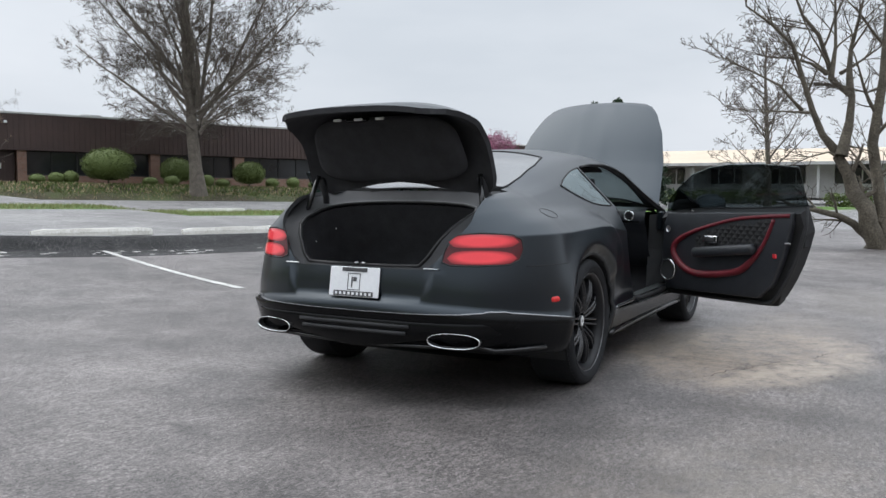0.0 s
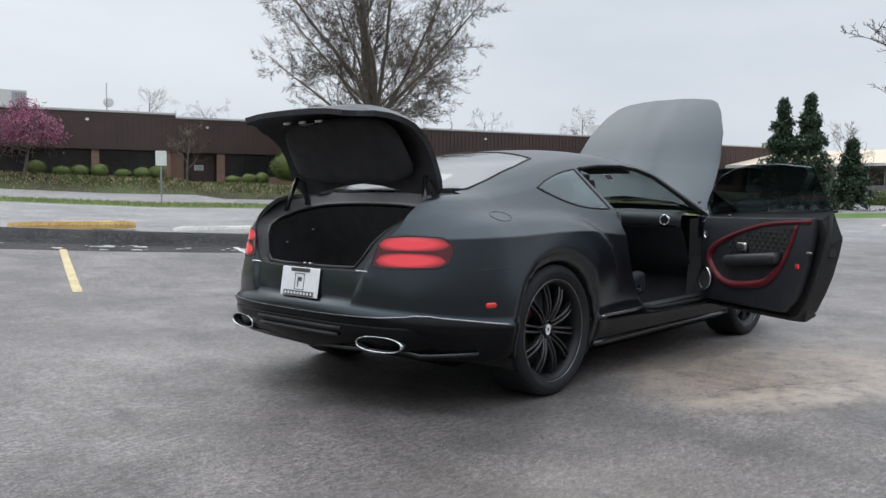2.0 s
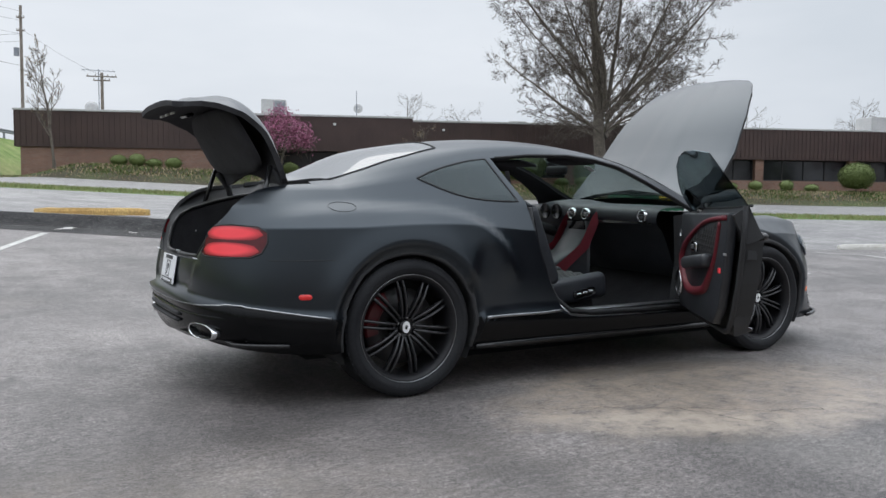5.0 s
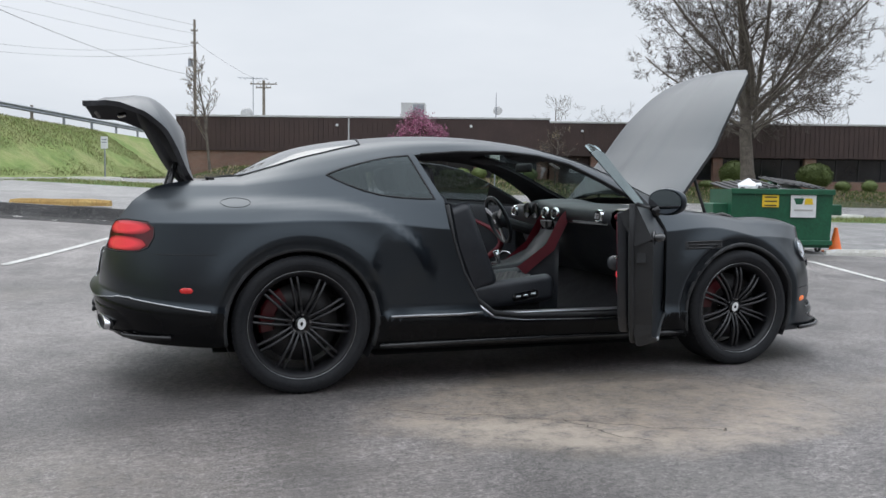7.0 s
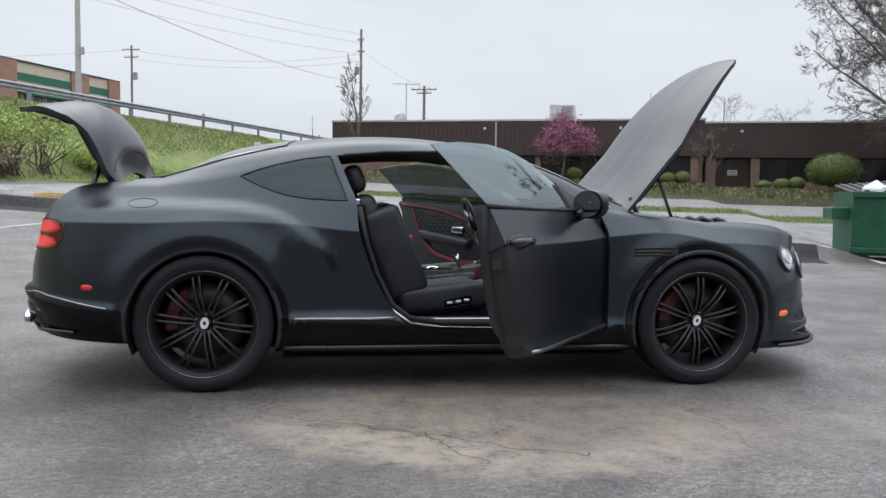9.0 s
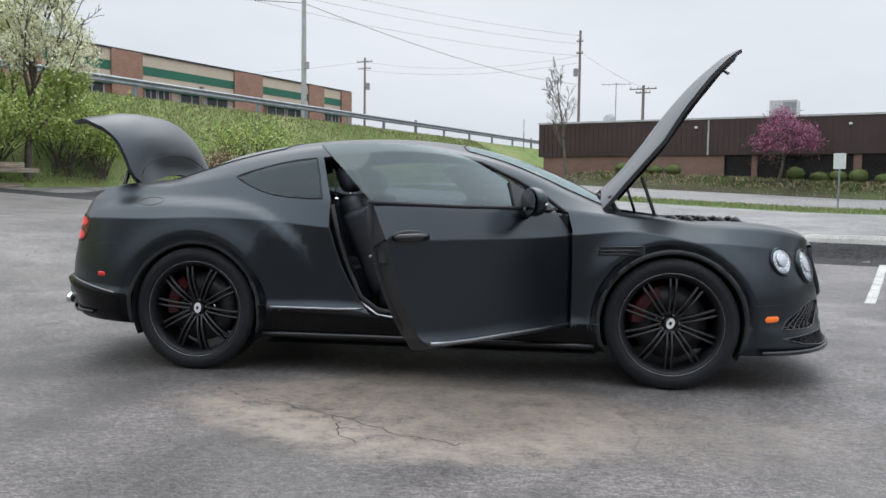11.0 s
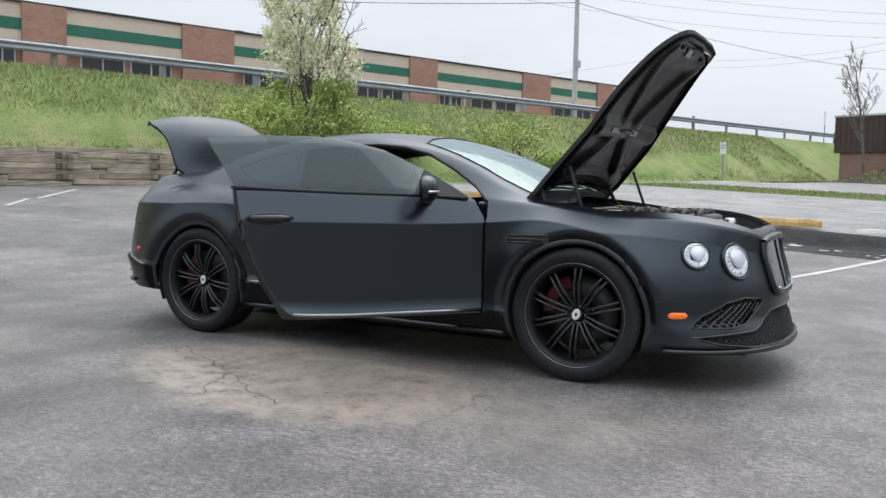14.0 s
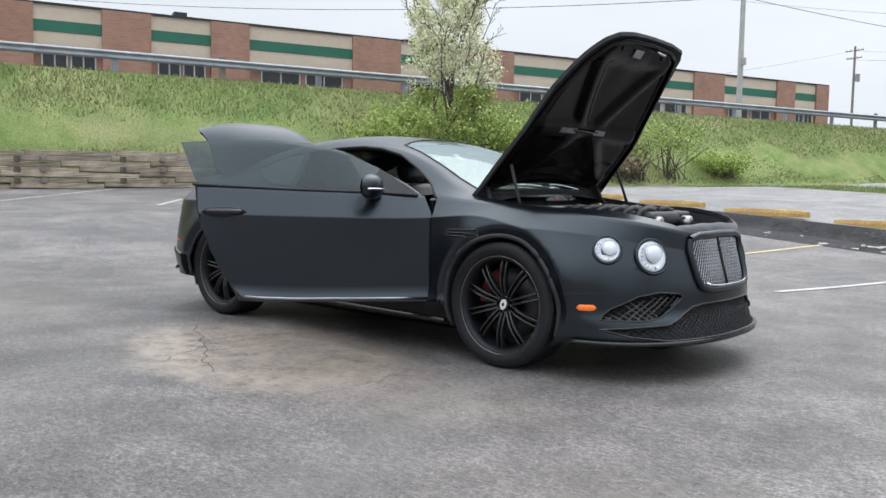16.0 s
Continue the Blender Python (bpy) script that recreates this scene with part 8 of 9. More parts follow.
# ---------- rear of the car ----------
for sgn in (1, -1):
    lamp = skin("tail_light", lamp_sheets[sgn], [M_DARKRED], car, 0.02, "red tail light")
    for z0, hz in ((0.862, 0.033), (0.782, 0.034)):
        rows = []
        for i in range(15):
            t = -1 + 2 * i / 14
            row = []
            for j in range(7):
                q = -1 + 2 * j / 6
                yy = sgn * (0.660 + 0.149 * t)
                zz = z0 + hz * q * math.sqrt(max(0, 1 - t**4)) - 0.006 * t * t
                h_, n_ = on_body((-4, yy, zz), (1, 0, 0))
                row.append(h_ + n_ * 0.003)
            rows.append(row)
        b = bm_grid(rows)
        part("lamp_lens", b, M_REDGLOW, lamp, "glowing red oval lens", True)
    rows = []
    for t in range(15):
        yy = sgn * (0.505 + 0.305 * t / 14)
        row = []
        for zz in (0.818, 0.826):
            h_, n_ = on_body((-4, yy, zz), (1, 0, 0))
            row.append(h_ + n_ * 0.003)
        rows.append(row)
    part("lamp_band", bm_grid(rows), M_DARKRED, lamp, smooth=True)
    edge_trim("lamp_gap", [(sgn * -1 * a, c) for a, c in LAMP_R] if sgn > 0 else LAMP_R, "x", 4, 0.004, M_MATTBLK, "", -1)
    # side marker and front marker
    for nm, x, z, w_, h2, mt, lb in (("side_marker", -1.952, 0.559, 0.050, 0.018, M_REDLENS, "red side marker light"), ("front_marker", 1.912, 0.401, 0.07, 0.022, M_AMBER, "amber side marker light")):
        rows = []
        for i in range(9):
            t = -1 + 2 * i / 8
            rows.append([])
            for q in (-1, -0.6, 0.6, 1):
                h_, n_ = on_body((x + w_ * 0.62 * t, sgn * 2, z + h2 * 0.75 * q * math.sqrt(max(0.05, 1 - t**6))), (0, -sgn, 0))
                rows[-1].append(h_ + n_ * (0.005 if abs(q) < 0.9 and abs(t) < 0.9 else 0.0))
        part(nm, bm_grid(rows), mt, car, lb, True)
    # oval tail pipe
    c = Vector((-2.340, sgn * 0.567, 0.368))
    out_, in_ = [], []
    for i in range(40):
        a = 2 * math.pi * i / 40
        ca, sa = math.copysign(abs(math.cos(a)) ** 0.85, math.cos(a)), math.copysign(abs(math.sin(a)) ** 0.85, math.sin(a))
        out_.append((0.136 * ca, 0.040 * sa))
        in_.append((0.130 * ca, 0.0345 * sa))
    yaw = sgn * 0.19
    def place(y, z, d):
        return Vector((c.x - 0.020 + d + yaw * y, c.y + y, c.z + z))
    rows = [[place(y * 0.97, z * 0.97, 0.022) for y, z in out_], [place(y, z, 0.0) for y, z in out_], [place(y * 0.97, z * 0.95, -0.006) for y, z in out_], [place(y, z, 0.0) for y, z in in_], [place(y * 0.94, z * 0.92, 0.14) for y, z in in_]]
    tp_ = part("tail_pipe", bm_grid(rows[:4], closed=True), M_CHROME, car, "oval chrome tail pipe", True)
    b = bm_grid(rows[3:], closed=True)
    b.verts.ensure_lookup_table()
    b.faces.new([b.verts[40 + i] for i in range(40)])
    part("pipe_bore", b, M_MATTBLK, tp_, smooth=True)
    part("pipe_shroud", bm_box(0.08, 0.27, 0.09, (c.x + 0.085, c.y, c.z), 0.03, 3), M_MATTBLK, tp_)
# diffuser, lower valance
b = bmesh.new()
rows = []
for i in range(25):
    t = -1 + 2 * i / 24
    y = 0.84 * t
    h_, n_ = on_body((-4, y, 0.47), (1, 0, 0))
    h_.x += 0.05 * max(0.0, (abs(t) - 0.8) / 0.2) ** 1.5
    drop = 0.03 * math.cos(t * math.pi * 1.5) * (abs(t) < 0.66)
    rows.append([(h_.x + 0.002, y, 0.455), (h_.x - 0.004, y, 0.445), (h_.x + 0.015, y, 0.345 - drop), (h_.x + 0.10, y, 0.315 - drop), (h_.x + 0.32, y, 0.30)])
part("diffuser", bm_grid(rows, b), M_LOWBLK, car, "black rear diffuser", True)
for z, w_ in ((0.43, 0.34), (0.395, 0.32)):
    pts = []
    for i in range(13):
        y = w_ * (-1 + 2 * i / 12)
        h_, n_ = on_body((-4, y, 0.47), (1, 0, 0))
        pts.append((h_.x - 0.004, y, z))
    part("diffuser_slat", bm_tube(pts, 0.010, 6), M_MATTBLK, car, smooth=True)
pts = []
for i in range(31):
    t = -1 + 2 * i / 30
    y = 0.925 * t
    h_, n_ = on_body((-4, y, 0.36), (1, 0, 0))
    pts.append((h_.x - 0.006, y, 0.322 - 0.022 * (1 - abs(t)) + (0.0 if abs(t) > 0.75 else 0.02)))
part("lower_lip", bm_tube(pts, 0.012, 6), M_TRIMBLK, car, "black lower bumper lip", True)

# number plate with its frame
pc, pn = on_body((-4, 0.0, 0.638), (1, 0, 0))
tilt = Matrix.Translation((pc.x - 0.008, 0, 0.638)) @ Matrix.Rotation(radians(9), 4, "Y")
pl = part("number_plate", bm_box(0.006, 0.310, 0.156, (0, 0, 0), 0.003), M_PLATE, car, "white dealer plate")
pl.matrix_basis = tilt
b = bmesh.new()
bm_box(0.003, 0.155, 0.020, (-0.0045, 0, 0.064), bm=b)
for i in range(8):
    bm_box(0.003, 0.012, 0.010, (-0.007, -0.06 + i * 0.017, 0.064), bm=b)
part("plate_bar", b, M_GREYMARK, pl, "dark strip of small print")
b = bmesh.new()
bm_box(0.003, 0.245, 0.026, (-0.0045, 0, -0.061), bm=b)
part("plate_bar", b, M_GREYMARK, pl, "dark name strip")
b = bmesh.new()
for i in range(9):
    bm_box(0.002, 0.013, 0.014, (-0.0068, -0.105 + i * 0.0262, -0.061), bm=b)
part("plate_letters", b, M_PLATE, pl, "pale bars in the name strip")
b = bmesh.new()
for y, z, sy, sz in ((0, 0.043, 0.078, 0.0035), (0, -0.041, 0.078, 0.0035), (0.037, 0, 0.0035, 0.086), (-0.037, 0, 0.0035, 0.086), (0.012, -0.002, 0.007, 0.056), (-0.006, 0.014, 0.022, 0.022)):
    bm_box(0.002, sy, sz, (-0.0042, y, z), bm=b)
part("plate_mark", b, M_GREYMARK, pl, "grey framed monogram shape")

# fuel flap: a thin ring let into the haunch
for sgn in (-1,):
    pts = []
    for i in range(33):
        a = 2 * math.pi * i / 32
        way_ = Vector((0.0, 0.62, -0.78))
        h_, n_ = on_body(Vector((-1.70, -0.812, 1.002)) - way_ + Vector((0.075 * math.cos(a), 0, 0)) + Vector((0, 0.78, 0.62)) * 0.048 * math.sin(a), way_)
        pts.append(h_ + n_ * 0.0005)
    part("fuel_flap_gap", bm_tube(pts, 0.0015, 5, False), M_MATTBLK, car, "thin round gap of the fuel flap")


def side_bead(name, x0, x1, z0, z1, r, material, sgn, label, lift=0.002, parent=car):
    pts = []
    for i in range(17):
        t = i / 16
        h_, n_ = on_body((x0 + (x1 - x0) * t, sgn * 2, z0 + (z1 - z0) * t), (0, -sgn, 0))
        pts.append(h_ + n_ * lift)
    return part(name, bm_tube(pts, r, 6), material, parent, label, True)


for sgn in (1, -1):
    side_bead("sill_strip", -0.905, -0.36, 0.392, 0.388, 0.009, M_DARKCHROME, sgn, "smoked chrome strip")
    side_bead("sill_lip", -0.96, 0.96, 0.232, 0.225, 0.016, M_TRIMBLK, sgn, "gloss black sill lip")
    side_bead("bumper_gap", -1.80, -2.1, 0.735, 0.735, 0.0018, M_MATTBLK, sgn, "thin bumper joint")
    side_bead("bumper_gap_front", 1.80, 2.02, 0.475, 0.478, 0.0018, M_MATTBLK, sgn, "thin bumper joint")
    # bright ledge strip round the rear corner
    pts = []
    for i in range(10):
        x = -1.84 - 0.36 * i / 9
        pts.append(on_body((x, sgn * 2, bumper_line(x, 0.9)), (0, -sgn, 0)))
    for i in range(1, 9):
        a = radians(90 * i / 9)
        way = Vector((-math.sin(a), sgn * math.cos(a), 0))
        pts.append(on_body(Vector((-2.20, sgn * 0.70, 0.512)) + way * 2, -way))
    for i in range(15):
        y = sgn * 0.70 * (1 - i / 14)
        pts.append(on_body((-4, y, bumper_line(-2.3, y)), (1, 0, 0)))
    part("bumper_strip", bm_tube([p_ + n_ * 0.002 for p_, n_ in pts], [0.006 - 0.0042 * smoothstep(12, 26, i) for i in range(len(pts))], 6), M_DARKCHROME, car, "smoked chrome bumper strip", True)
    # wing vent
    b = bmesh.new()
    rows = []
    for x in (0.96, 0.98, 1.07, 1.19, 1.22):
        row = []
        for z in (0.735, 0.745, 0.775, 0.785):
            h_, n_ = on_body((x, sgn * 2, z + (x - 1.05) * 0.03), (0, -sgn, 0))
            edge = x in (0.96, 1.22) or z in (0.735, 0.785)
            row.append(h_ + n_ * (0.002 if edge else 0.0035))
        rows.append(row)
    vent = part("wing_vent", bm_grid(rows, b), M_MATTBLK, car, "black wing vent", True)
    for z in (0.742, 0.760, 0.780):
        side_bead("vent_fin", 0.975, 1.205, z - 0.003, z + 0.004, 0.004, M_TRIMBLK, sgn, "", 0.008, vent)

# ---------- front of the car ----------
def lattice(name, poly, step, r, inset, material, parent, label, slope=1.0, back=None):
    """Crossed diagonal bars inside an outline seen from the front, following the nose."""
    ys, zs = [p[0] for p in poly], [p[1] for p in poly]
    y0, y1, z0, z1 = min(ys), max(ys), min(zs), max(zs)
    b = bmesh.new()
    for sg in (1, -1):
        k = -(y1 - y0) - (z1 - z0) / slope
        while k < (y1 - y0) + (z1 - z0) / slope:
            run = []
            n = 44
            for i in range(n + 1):
                z = z0 + (z1 - z0) * i / n
                y = (y0 + y1) / 2 + k + sg * (z - (z0 + z1) / 2) / slope
                if inside(poly, y, z):
                    h_ = BODY.ray_cast(Vector((4, y, z)), Vector((-1, 0, 0)))[0]
                    if h_ and i % 3 == 0 or not run:
                        run.append((h_.x - inset, y, z))
                else:
                    if len(run) > 1:
                        bm_tube(run, r, 4, False, b)
                    run = []
            if len(run) > 1:
                bm_tube(run, r, 4, False, b)
            k += step
    return part(name, b, material, parent, label)


def backing(name, poly, inset, parent, material):
    ys, zs = [p[0] for p in poly], [p[1] for p in poly]
    rows = []
    for i in range(5):
        z = min(zs) - 0.01 + (max(zs) - min(zs) + 0.02) * i / 4
        rows.append([])
        for j in range(13):
            y = min(ys) - 0.01 + (max(ys) - min(ys) + 0.02) * j / 12
            h_ = BODY.ray_cast(Vector((4, y, z)), Vector((-1, 0, 0)))[0]
            rows[-1].append((h_.x - inset, y, z))
    return part(name, bm_grid(rows), material, parent)


def outline_bead(name, poly, r, material, parent, label, lift=0.0, off=0.0):
    pts = []
    n = len(poly)
    for i in range(n):
        p, q = poly[i], poly[(i + 1) % n]
        k = max(2, int(math.hypot(q[0] - p[0], q[1] - p[1]) / 0.03))
        for j in range(k):
            y, z = p[0] + (q[0] - p[0]) * j / k, p[1] + (q[1] - p[1]) * j / k
            h_ = BODY.ray_cast(Vector((4, y, z)), Vector((-1, 0, 0)))[0]
            pts.append((h_.x + lift, y, z))
    pts.append(pts[0])
    return part(name, bm_tube(pts, r, 8, False), material, parent, label, True)


grille_sheet.free()
lower_sheet.free()
for q in side_sheets.values():
    q.free()
surround = outline_bead("grille_surround", GRILLE, 0.021, M_PAINT, car, "satin black grille surround", 0.006)
lattice("grille_mesh", GRILLE, 0.024, 0.0034, 0.006, M_DARKCHROME, surround, "smoked metal grille mesh", 1.5)
backing("grille_back", GRILLE, 0.06, surround, M_MATTBLK)
part("grille_bar", bm_tube([(BODY.ray_cast(Vector((4, 0, z)), Vector((-1, 0, 0)))[0].x + 0.002, 0, z) for z in (0.49, 0.56, 0.63, 0.70, 0.765, 0.785)], 0.007, 8), M_TRIMBLK, surround, "black centre bar", True)
pts = []
for i in range(13):
    y = 0.29 * (-1 + 2 * i / 12)
    h_ = BODY.ray_cast(Vector((4, y, 0.50)), Vector((-1, 0, 0)))[0]
    pts.append((h_.x + 0.022, y, 0.503 + 0.02 * abs(y / 0.29) ** 4))
part("grille_strip", bm_tube(pts, 0.006, 6), M_CHROME, surround, "thin chrome strip", True)
low = lattice("lower_mesh", LOWER, 0.034, 0.0035, 0.020, M_MATTBLK, car, "black lower grille mesh", 0.8)
backing("lower_back", LOWER, 0.09, low, M_MATTBLK)
outline_bead("lower_frame", LOWER, 0.007, M_TRIMBLK, car, "black lower grille frame", -0.004)
for sgn in (1, -1):
    poly = [(a * -sgn, c) for a, c in SIDEIN] if sgn > 0 else SIDEIN
    sg_ = lattice("side_mesh", poly, 0.036, 0.0038, 0.016, M_TRIMBLK, car, "black side intake mesh", 0.9)
    backing("side_back", poly, 0.07, sg_, M_MATTBLK)
    outline_bead("side_frame", poly, 0.006, M_TRIMBLK, car, "black intake frame", -0.004)
# splitter
pts, pts2 = [], []
for i in range(41):
    t = -1 + 2 * i / 40
    a = t * math.pi / 2 * 0.84
    x, y = 1.60 + 0.772 * math.cos(a) ** 0.8, 0.952 * math.copysign(abs(math.sin(a)) ** 0.8, t)
    pts.append((x, y, 0.214 + 0.006 * abs(t)))
    pts2.append((x - 0.12 * math.cos(a) , y * 0.9, 0.20))
part("splitter", bm_tube(pts, 0.013, 8), M_TRIMBLK, car, "gloss black front splitter", True)
part("splitter_floor", bm_grid([pts, pts2]), M_MATTBLK, car)
# winged badge, as a plain shape
h_ = BODY.ray_cast(Vector((2.185, 0, 3)), Vector((0, 0, -1)))[0]
b = bm_lathe([(0.0, 0.004), (0.017, 0.003), (0.02, -0.004)], 20)
bm_box(0.012, 0.10, 0.004, (0, 0, 0.001), 0.001, bm=b)
part("nose_badge", b, M_TRIMBLK, car, "small black winged badge").matrix_basis = Matrix.Translation((2.218, 0, 0.812)) @ Matrix.Rotation(radians(25), 4, "Y")


def head_lamp(y, z, r, sgn, label):
    """A round lamp set in the nose: rim, reflector, projector and cover glass."""
    p, n_ = on_body((4, sgn * y, z), (-1, 0, 0))
    for dy, dz in ((0.7, 0), (-0.7, 0), (0, 0.7), (0, -0.7)):
        q, m_ = on_body((4, sgn * y + dy * r, z + dz * r), (-1, 0, 0))
        n_ = n_ + m_
    n_ = n_.normalized()
    q = n_.to_track_quat("Z", "Y").to_matrix().to_4x4()
    m = Matrix.Translation(p + n_ * 0.008) @ q
    cup_ = part("head_lamp", bm_lathe([(r * 1.10, -0.04), (r * 1.13, -0.004), (r * 1.07, 0.007), (r * 0.99, 0.006), (r * 0.97, -0.002)], 40), M_PAINT, car, label, True)
    cup_.matrix_basis = m
    part("lamp_gap", bm_lathe([(r * 1.0, 0.002), (r * 0.93, -0.012), (r * 0.86, -0.012)], 40), M_MATTBLK, cup_, "black gap round the lamp", True)
    refl = [(r * 0.90, -0.004), (r * 0.84, 0.001), (r * 0.70, -0.006), (0.0, -0.010)]
    part("reflector", bm_lathe(refl, 40), M_LAMPIN, cup_, "bright chrome reflector", True)
    b = bmesh.new()
    bmesh.ops.create_uvsphere(b, u_segments=24, v_segments=12, radius=r * 0.55)
    bmesh.ops.transform(b, matrix=Matrix.Translation((-r * 0.18 * sgn, r * 0.18, -0.004)) @ Matrix.Diagonal((1, 1, 0.30, 1)), verts=b.verts)
    part("projector", b, M_LAMPIN, cup_, "clear projector lens", True)
    ring_ = part("lamp_ring", bm_lathe([(r * 0.54, -0.004), (r * 0.57, 0.006), (r * 0.60, -0.004)], 36), M_CHROME, cup_, "bright inner ring", True)
    ring_.matrix_basis = Matrix.Translation((-r * 0.18 * sgn, r * 0.18, 0.0))
    for k in range(8):
        a = radians(-100 + k * 21) if sgn > 0 else radians(280 - k * 21)
        bb = bm_box(r * 0.20, r * 0.13, 0.008, (0, 0, 0), 0.002)
        bmesh.ops.transform(bb, matrix=Matrix.Translation((0.70 * r * math.cos(a), 0.70 * r * math.sin(a), 0.0)) @ Matrix.Rotation(a, 4, "Z"), verts=bb.verts)
        part("lamp_segment", bb, M_CHROME, cup_)
    part("cover_glass", bm_lathe([(r * 1.0, 0.004), (r * 0.8, 0.012), (r * 0.45, 0.018), (0.0001, 0.020)], 36), M_LAMPGLASS, cup_, smooth=True)


M_LAMPIN = surface("bright_lamp_interior", (0.78, 0.80, 0.82), (0.88, 0.89, 0.91), 0.18, 0.35, bumps=0.0)
for sgn in (1, -1):
    head_lamp(0.776, 0.709, 0.073, sgn, "small round outer head lamp")
    head_lamp(0.600, 0.675, 0.092, sgn, "large round inner head lamp")

# wipers
for y0, y1 in ((0.55, -0.05), (0.02, -0.58)):
    pts = []
    for i in range(11):
        t = i / 10
        x, y = 1.06 - 0.02 * t - 0.05 * math.sin(math.pi * t), y0 + (y1 - y0) * t
        hh = BODY.ray_cast(Vector((x, y, 3)), Vector((0, 0, -1)))[0]
        pts.append(hh + Vector((0, 0, 0.012)))
    part("wiper", bm_tube(pts, 0.008, 6), M_MATTBLK, car, "black windscreen wiper", True)
# cowl below the screen
rows = []
for x in (0.985, 1.05, 1.12):
    rows.append([])
    for i in range(15):
        y = 0.70 * (-1 + 2 * i / 14)
        hh = BODY.ray_cast(Vector((x + 0.0, y, 3)), Vector((0, 0, -1)))[0]
        rows[-1].append((x, y, hh.z - 0.03))
part("cowl", bm_grid(rows), M_MATTBLK, car, "black plastic cowl", True)

# ---------- engine bay ----------
b = bm_grid([[(x, y, z) for y in (-0.70, -0.35, 0, 0.35, 0.70)] for x, z in ((1.0, 0.90), (1.02, 0.62), (1.9, 0.58), (2.12, 0.62))])
for sgn in (1, -1):
    rows = []
    for x in (1.0, 1.25, 1.5, 1.8, 2.02, 2.13):
        w_ = curve([(1.0, 0.735), (1.25, 0.715), (1.5, 0.69), (1.8, 0.63), (2.02, 0.545), (2.13, 0.475)])(x)
        hh = BODY.ray_cast(Vector((x, w_, 3)), Vector((0, 0, -1)))[0]
        rows.append([(x, sgn * w_, hh.z - 0.022), (x, sgn * (w_ - 0.02), hh.z - 0.06), (x, sgn * (w_ - 0.05), 0.6)])
    bm_grid(rows, b)
part("engine_bay", b, M_MATTBLK, car, "black engine bay", True)
eng = part("engine_cover", bm_box(0.62, 0.40, 0.10, (1.62, 0, 0.855), 0.035, 3), M_PLASTIC, car, "black ribbed engine cover", True)
for sgn in (1, -1):
    for k in range(6):
        x = 1.38 + k * 0.095
        part("intake_runner", bm_tube([(x, sgn * 0.03, 0.908), (x, sgn * 0.12, 0.922), (x, sgn * 0.21, 0.905), (x, sgn * 0.26, 0.84)], 0.020, 8), M_PLASTIC, eng, "black intake runner", True)
    part("side_cover", bm_box(0.66, 0.20, 0.06, (1.50, sgn * 0.47, 0.885), 0.025, 3, rot=Matrix.Rotation(radians(3), 3, "Y")), M_PLASTIC, car, "black plastic side cover", True)
    part("coolant_pipe", bm_tube([(1.15, sgn * 0.30, 0.86), (1.4, sgn * 0.33, 0.885), (1.75, sgn * 0.33, 0.87), (1.98, sgn * 0.25, 0.80)], 0.018, 8), M_TRIMBLK, car, "black coolant hose", True)
    part("throttle_body", bm_lathe([(0.03, 0), (0.045, 0.01), (0.045, 0.06), (0.03, 0.07)], 20, "x", True), M_DARKCHROME, car, "bare alloy throttle body", True).matrix_basis = Matrix.Translation((1.93, sgn * 0.20, 0.835))
    part("alloy_fitting", bm_box(0.07, 0.06, 0.04, (1.86, sgn * 0.37, 0.840), 0.014, 2), M_DARKCHROME, car, "bare alloy fitting", True)
    part("strut_top", bm_lathe([(0.0, 0.02), (0.05, 0.02), (0.06, 0.0), (0.06, -0.04)], 24), M_TRIMBLK, car, "black strut top", True).matrix_basis = Matrix.Translation((1.32, sgn * 0.56, 0.87))
part("filler_cap", bm_lathe([(0.0, 0.03), (0.028, 0.03), (0.032, 0.0)], 20), M_SIGNY, car, "yellow filler cap", True).matrix_basis = Matrix.Translation((1.18, 0.45, 0.905))
part("brace_bar", bm_tube([(1.22, -0.6, 0.90), (1.2, -0.2, 0.915), (1.2, 0.2, 0.915), (1.22, 0.6, 0.90)], 0.016, 8), M_TRIMBLK, car, "black strut brace", True)
part("bulkhead_cover", bm_box(0.14, 1.1, 0.09, (1.12, 0, 0.87), 0.03, 2), M_PLASTIC, car, "black bulkhead cover", True)
part("front_panel", bm_tube([(2.05, -0.45, 0.775), (2.12, -0.25, 0.775), (2.14, 0, 0.775), (2.12, 0.25, 0.775), (2.05, 0.45, 0.775)], 0.022, 8), M_PLASTIC, car, "black slam panel", True)
part("bay_seal", bm_tube([(1.3, -0.66, 0.89), (1.6, -0.63, 0.86), (1.9, -0.54, 0.81), (2.08, -0.42, 0.79), (2.14, 0, 0.80), (2.08, 0.42, 0.79), (1.9, 0.54, 0.81), (1.6, 0.63, 0.86), (1.3, 0.66, 0.89)], 0.012, 6), M_MATTBLK, car, "black rubber bay seal", True)
part("fluid_label", bm_box(0.07, 0.05, 0.004, (1.42, -0.42, 0.922)), M_SIGNW, car, "small white label")

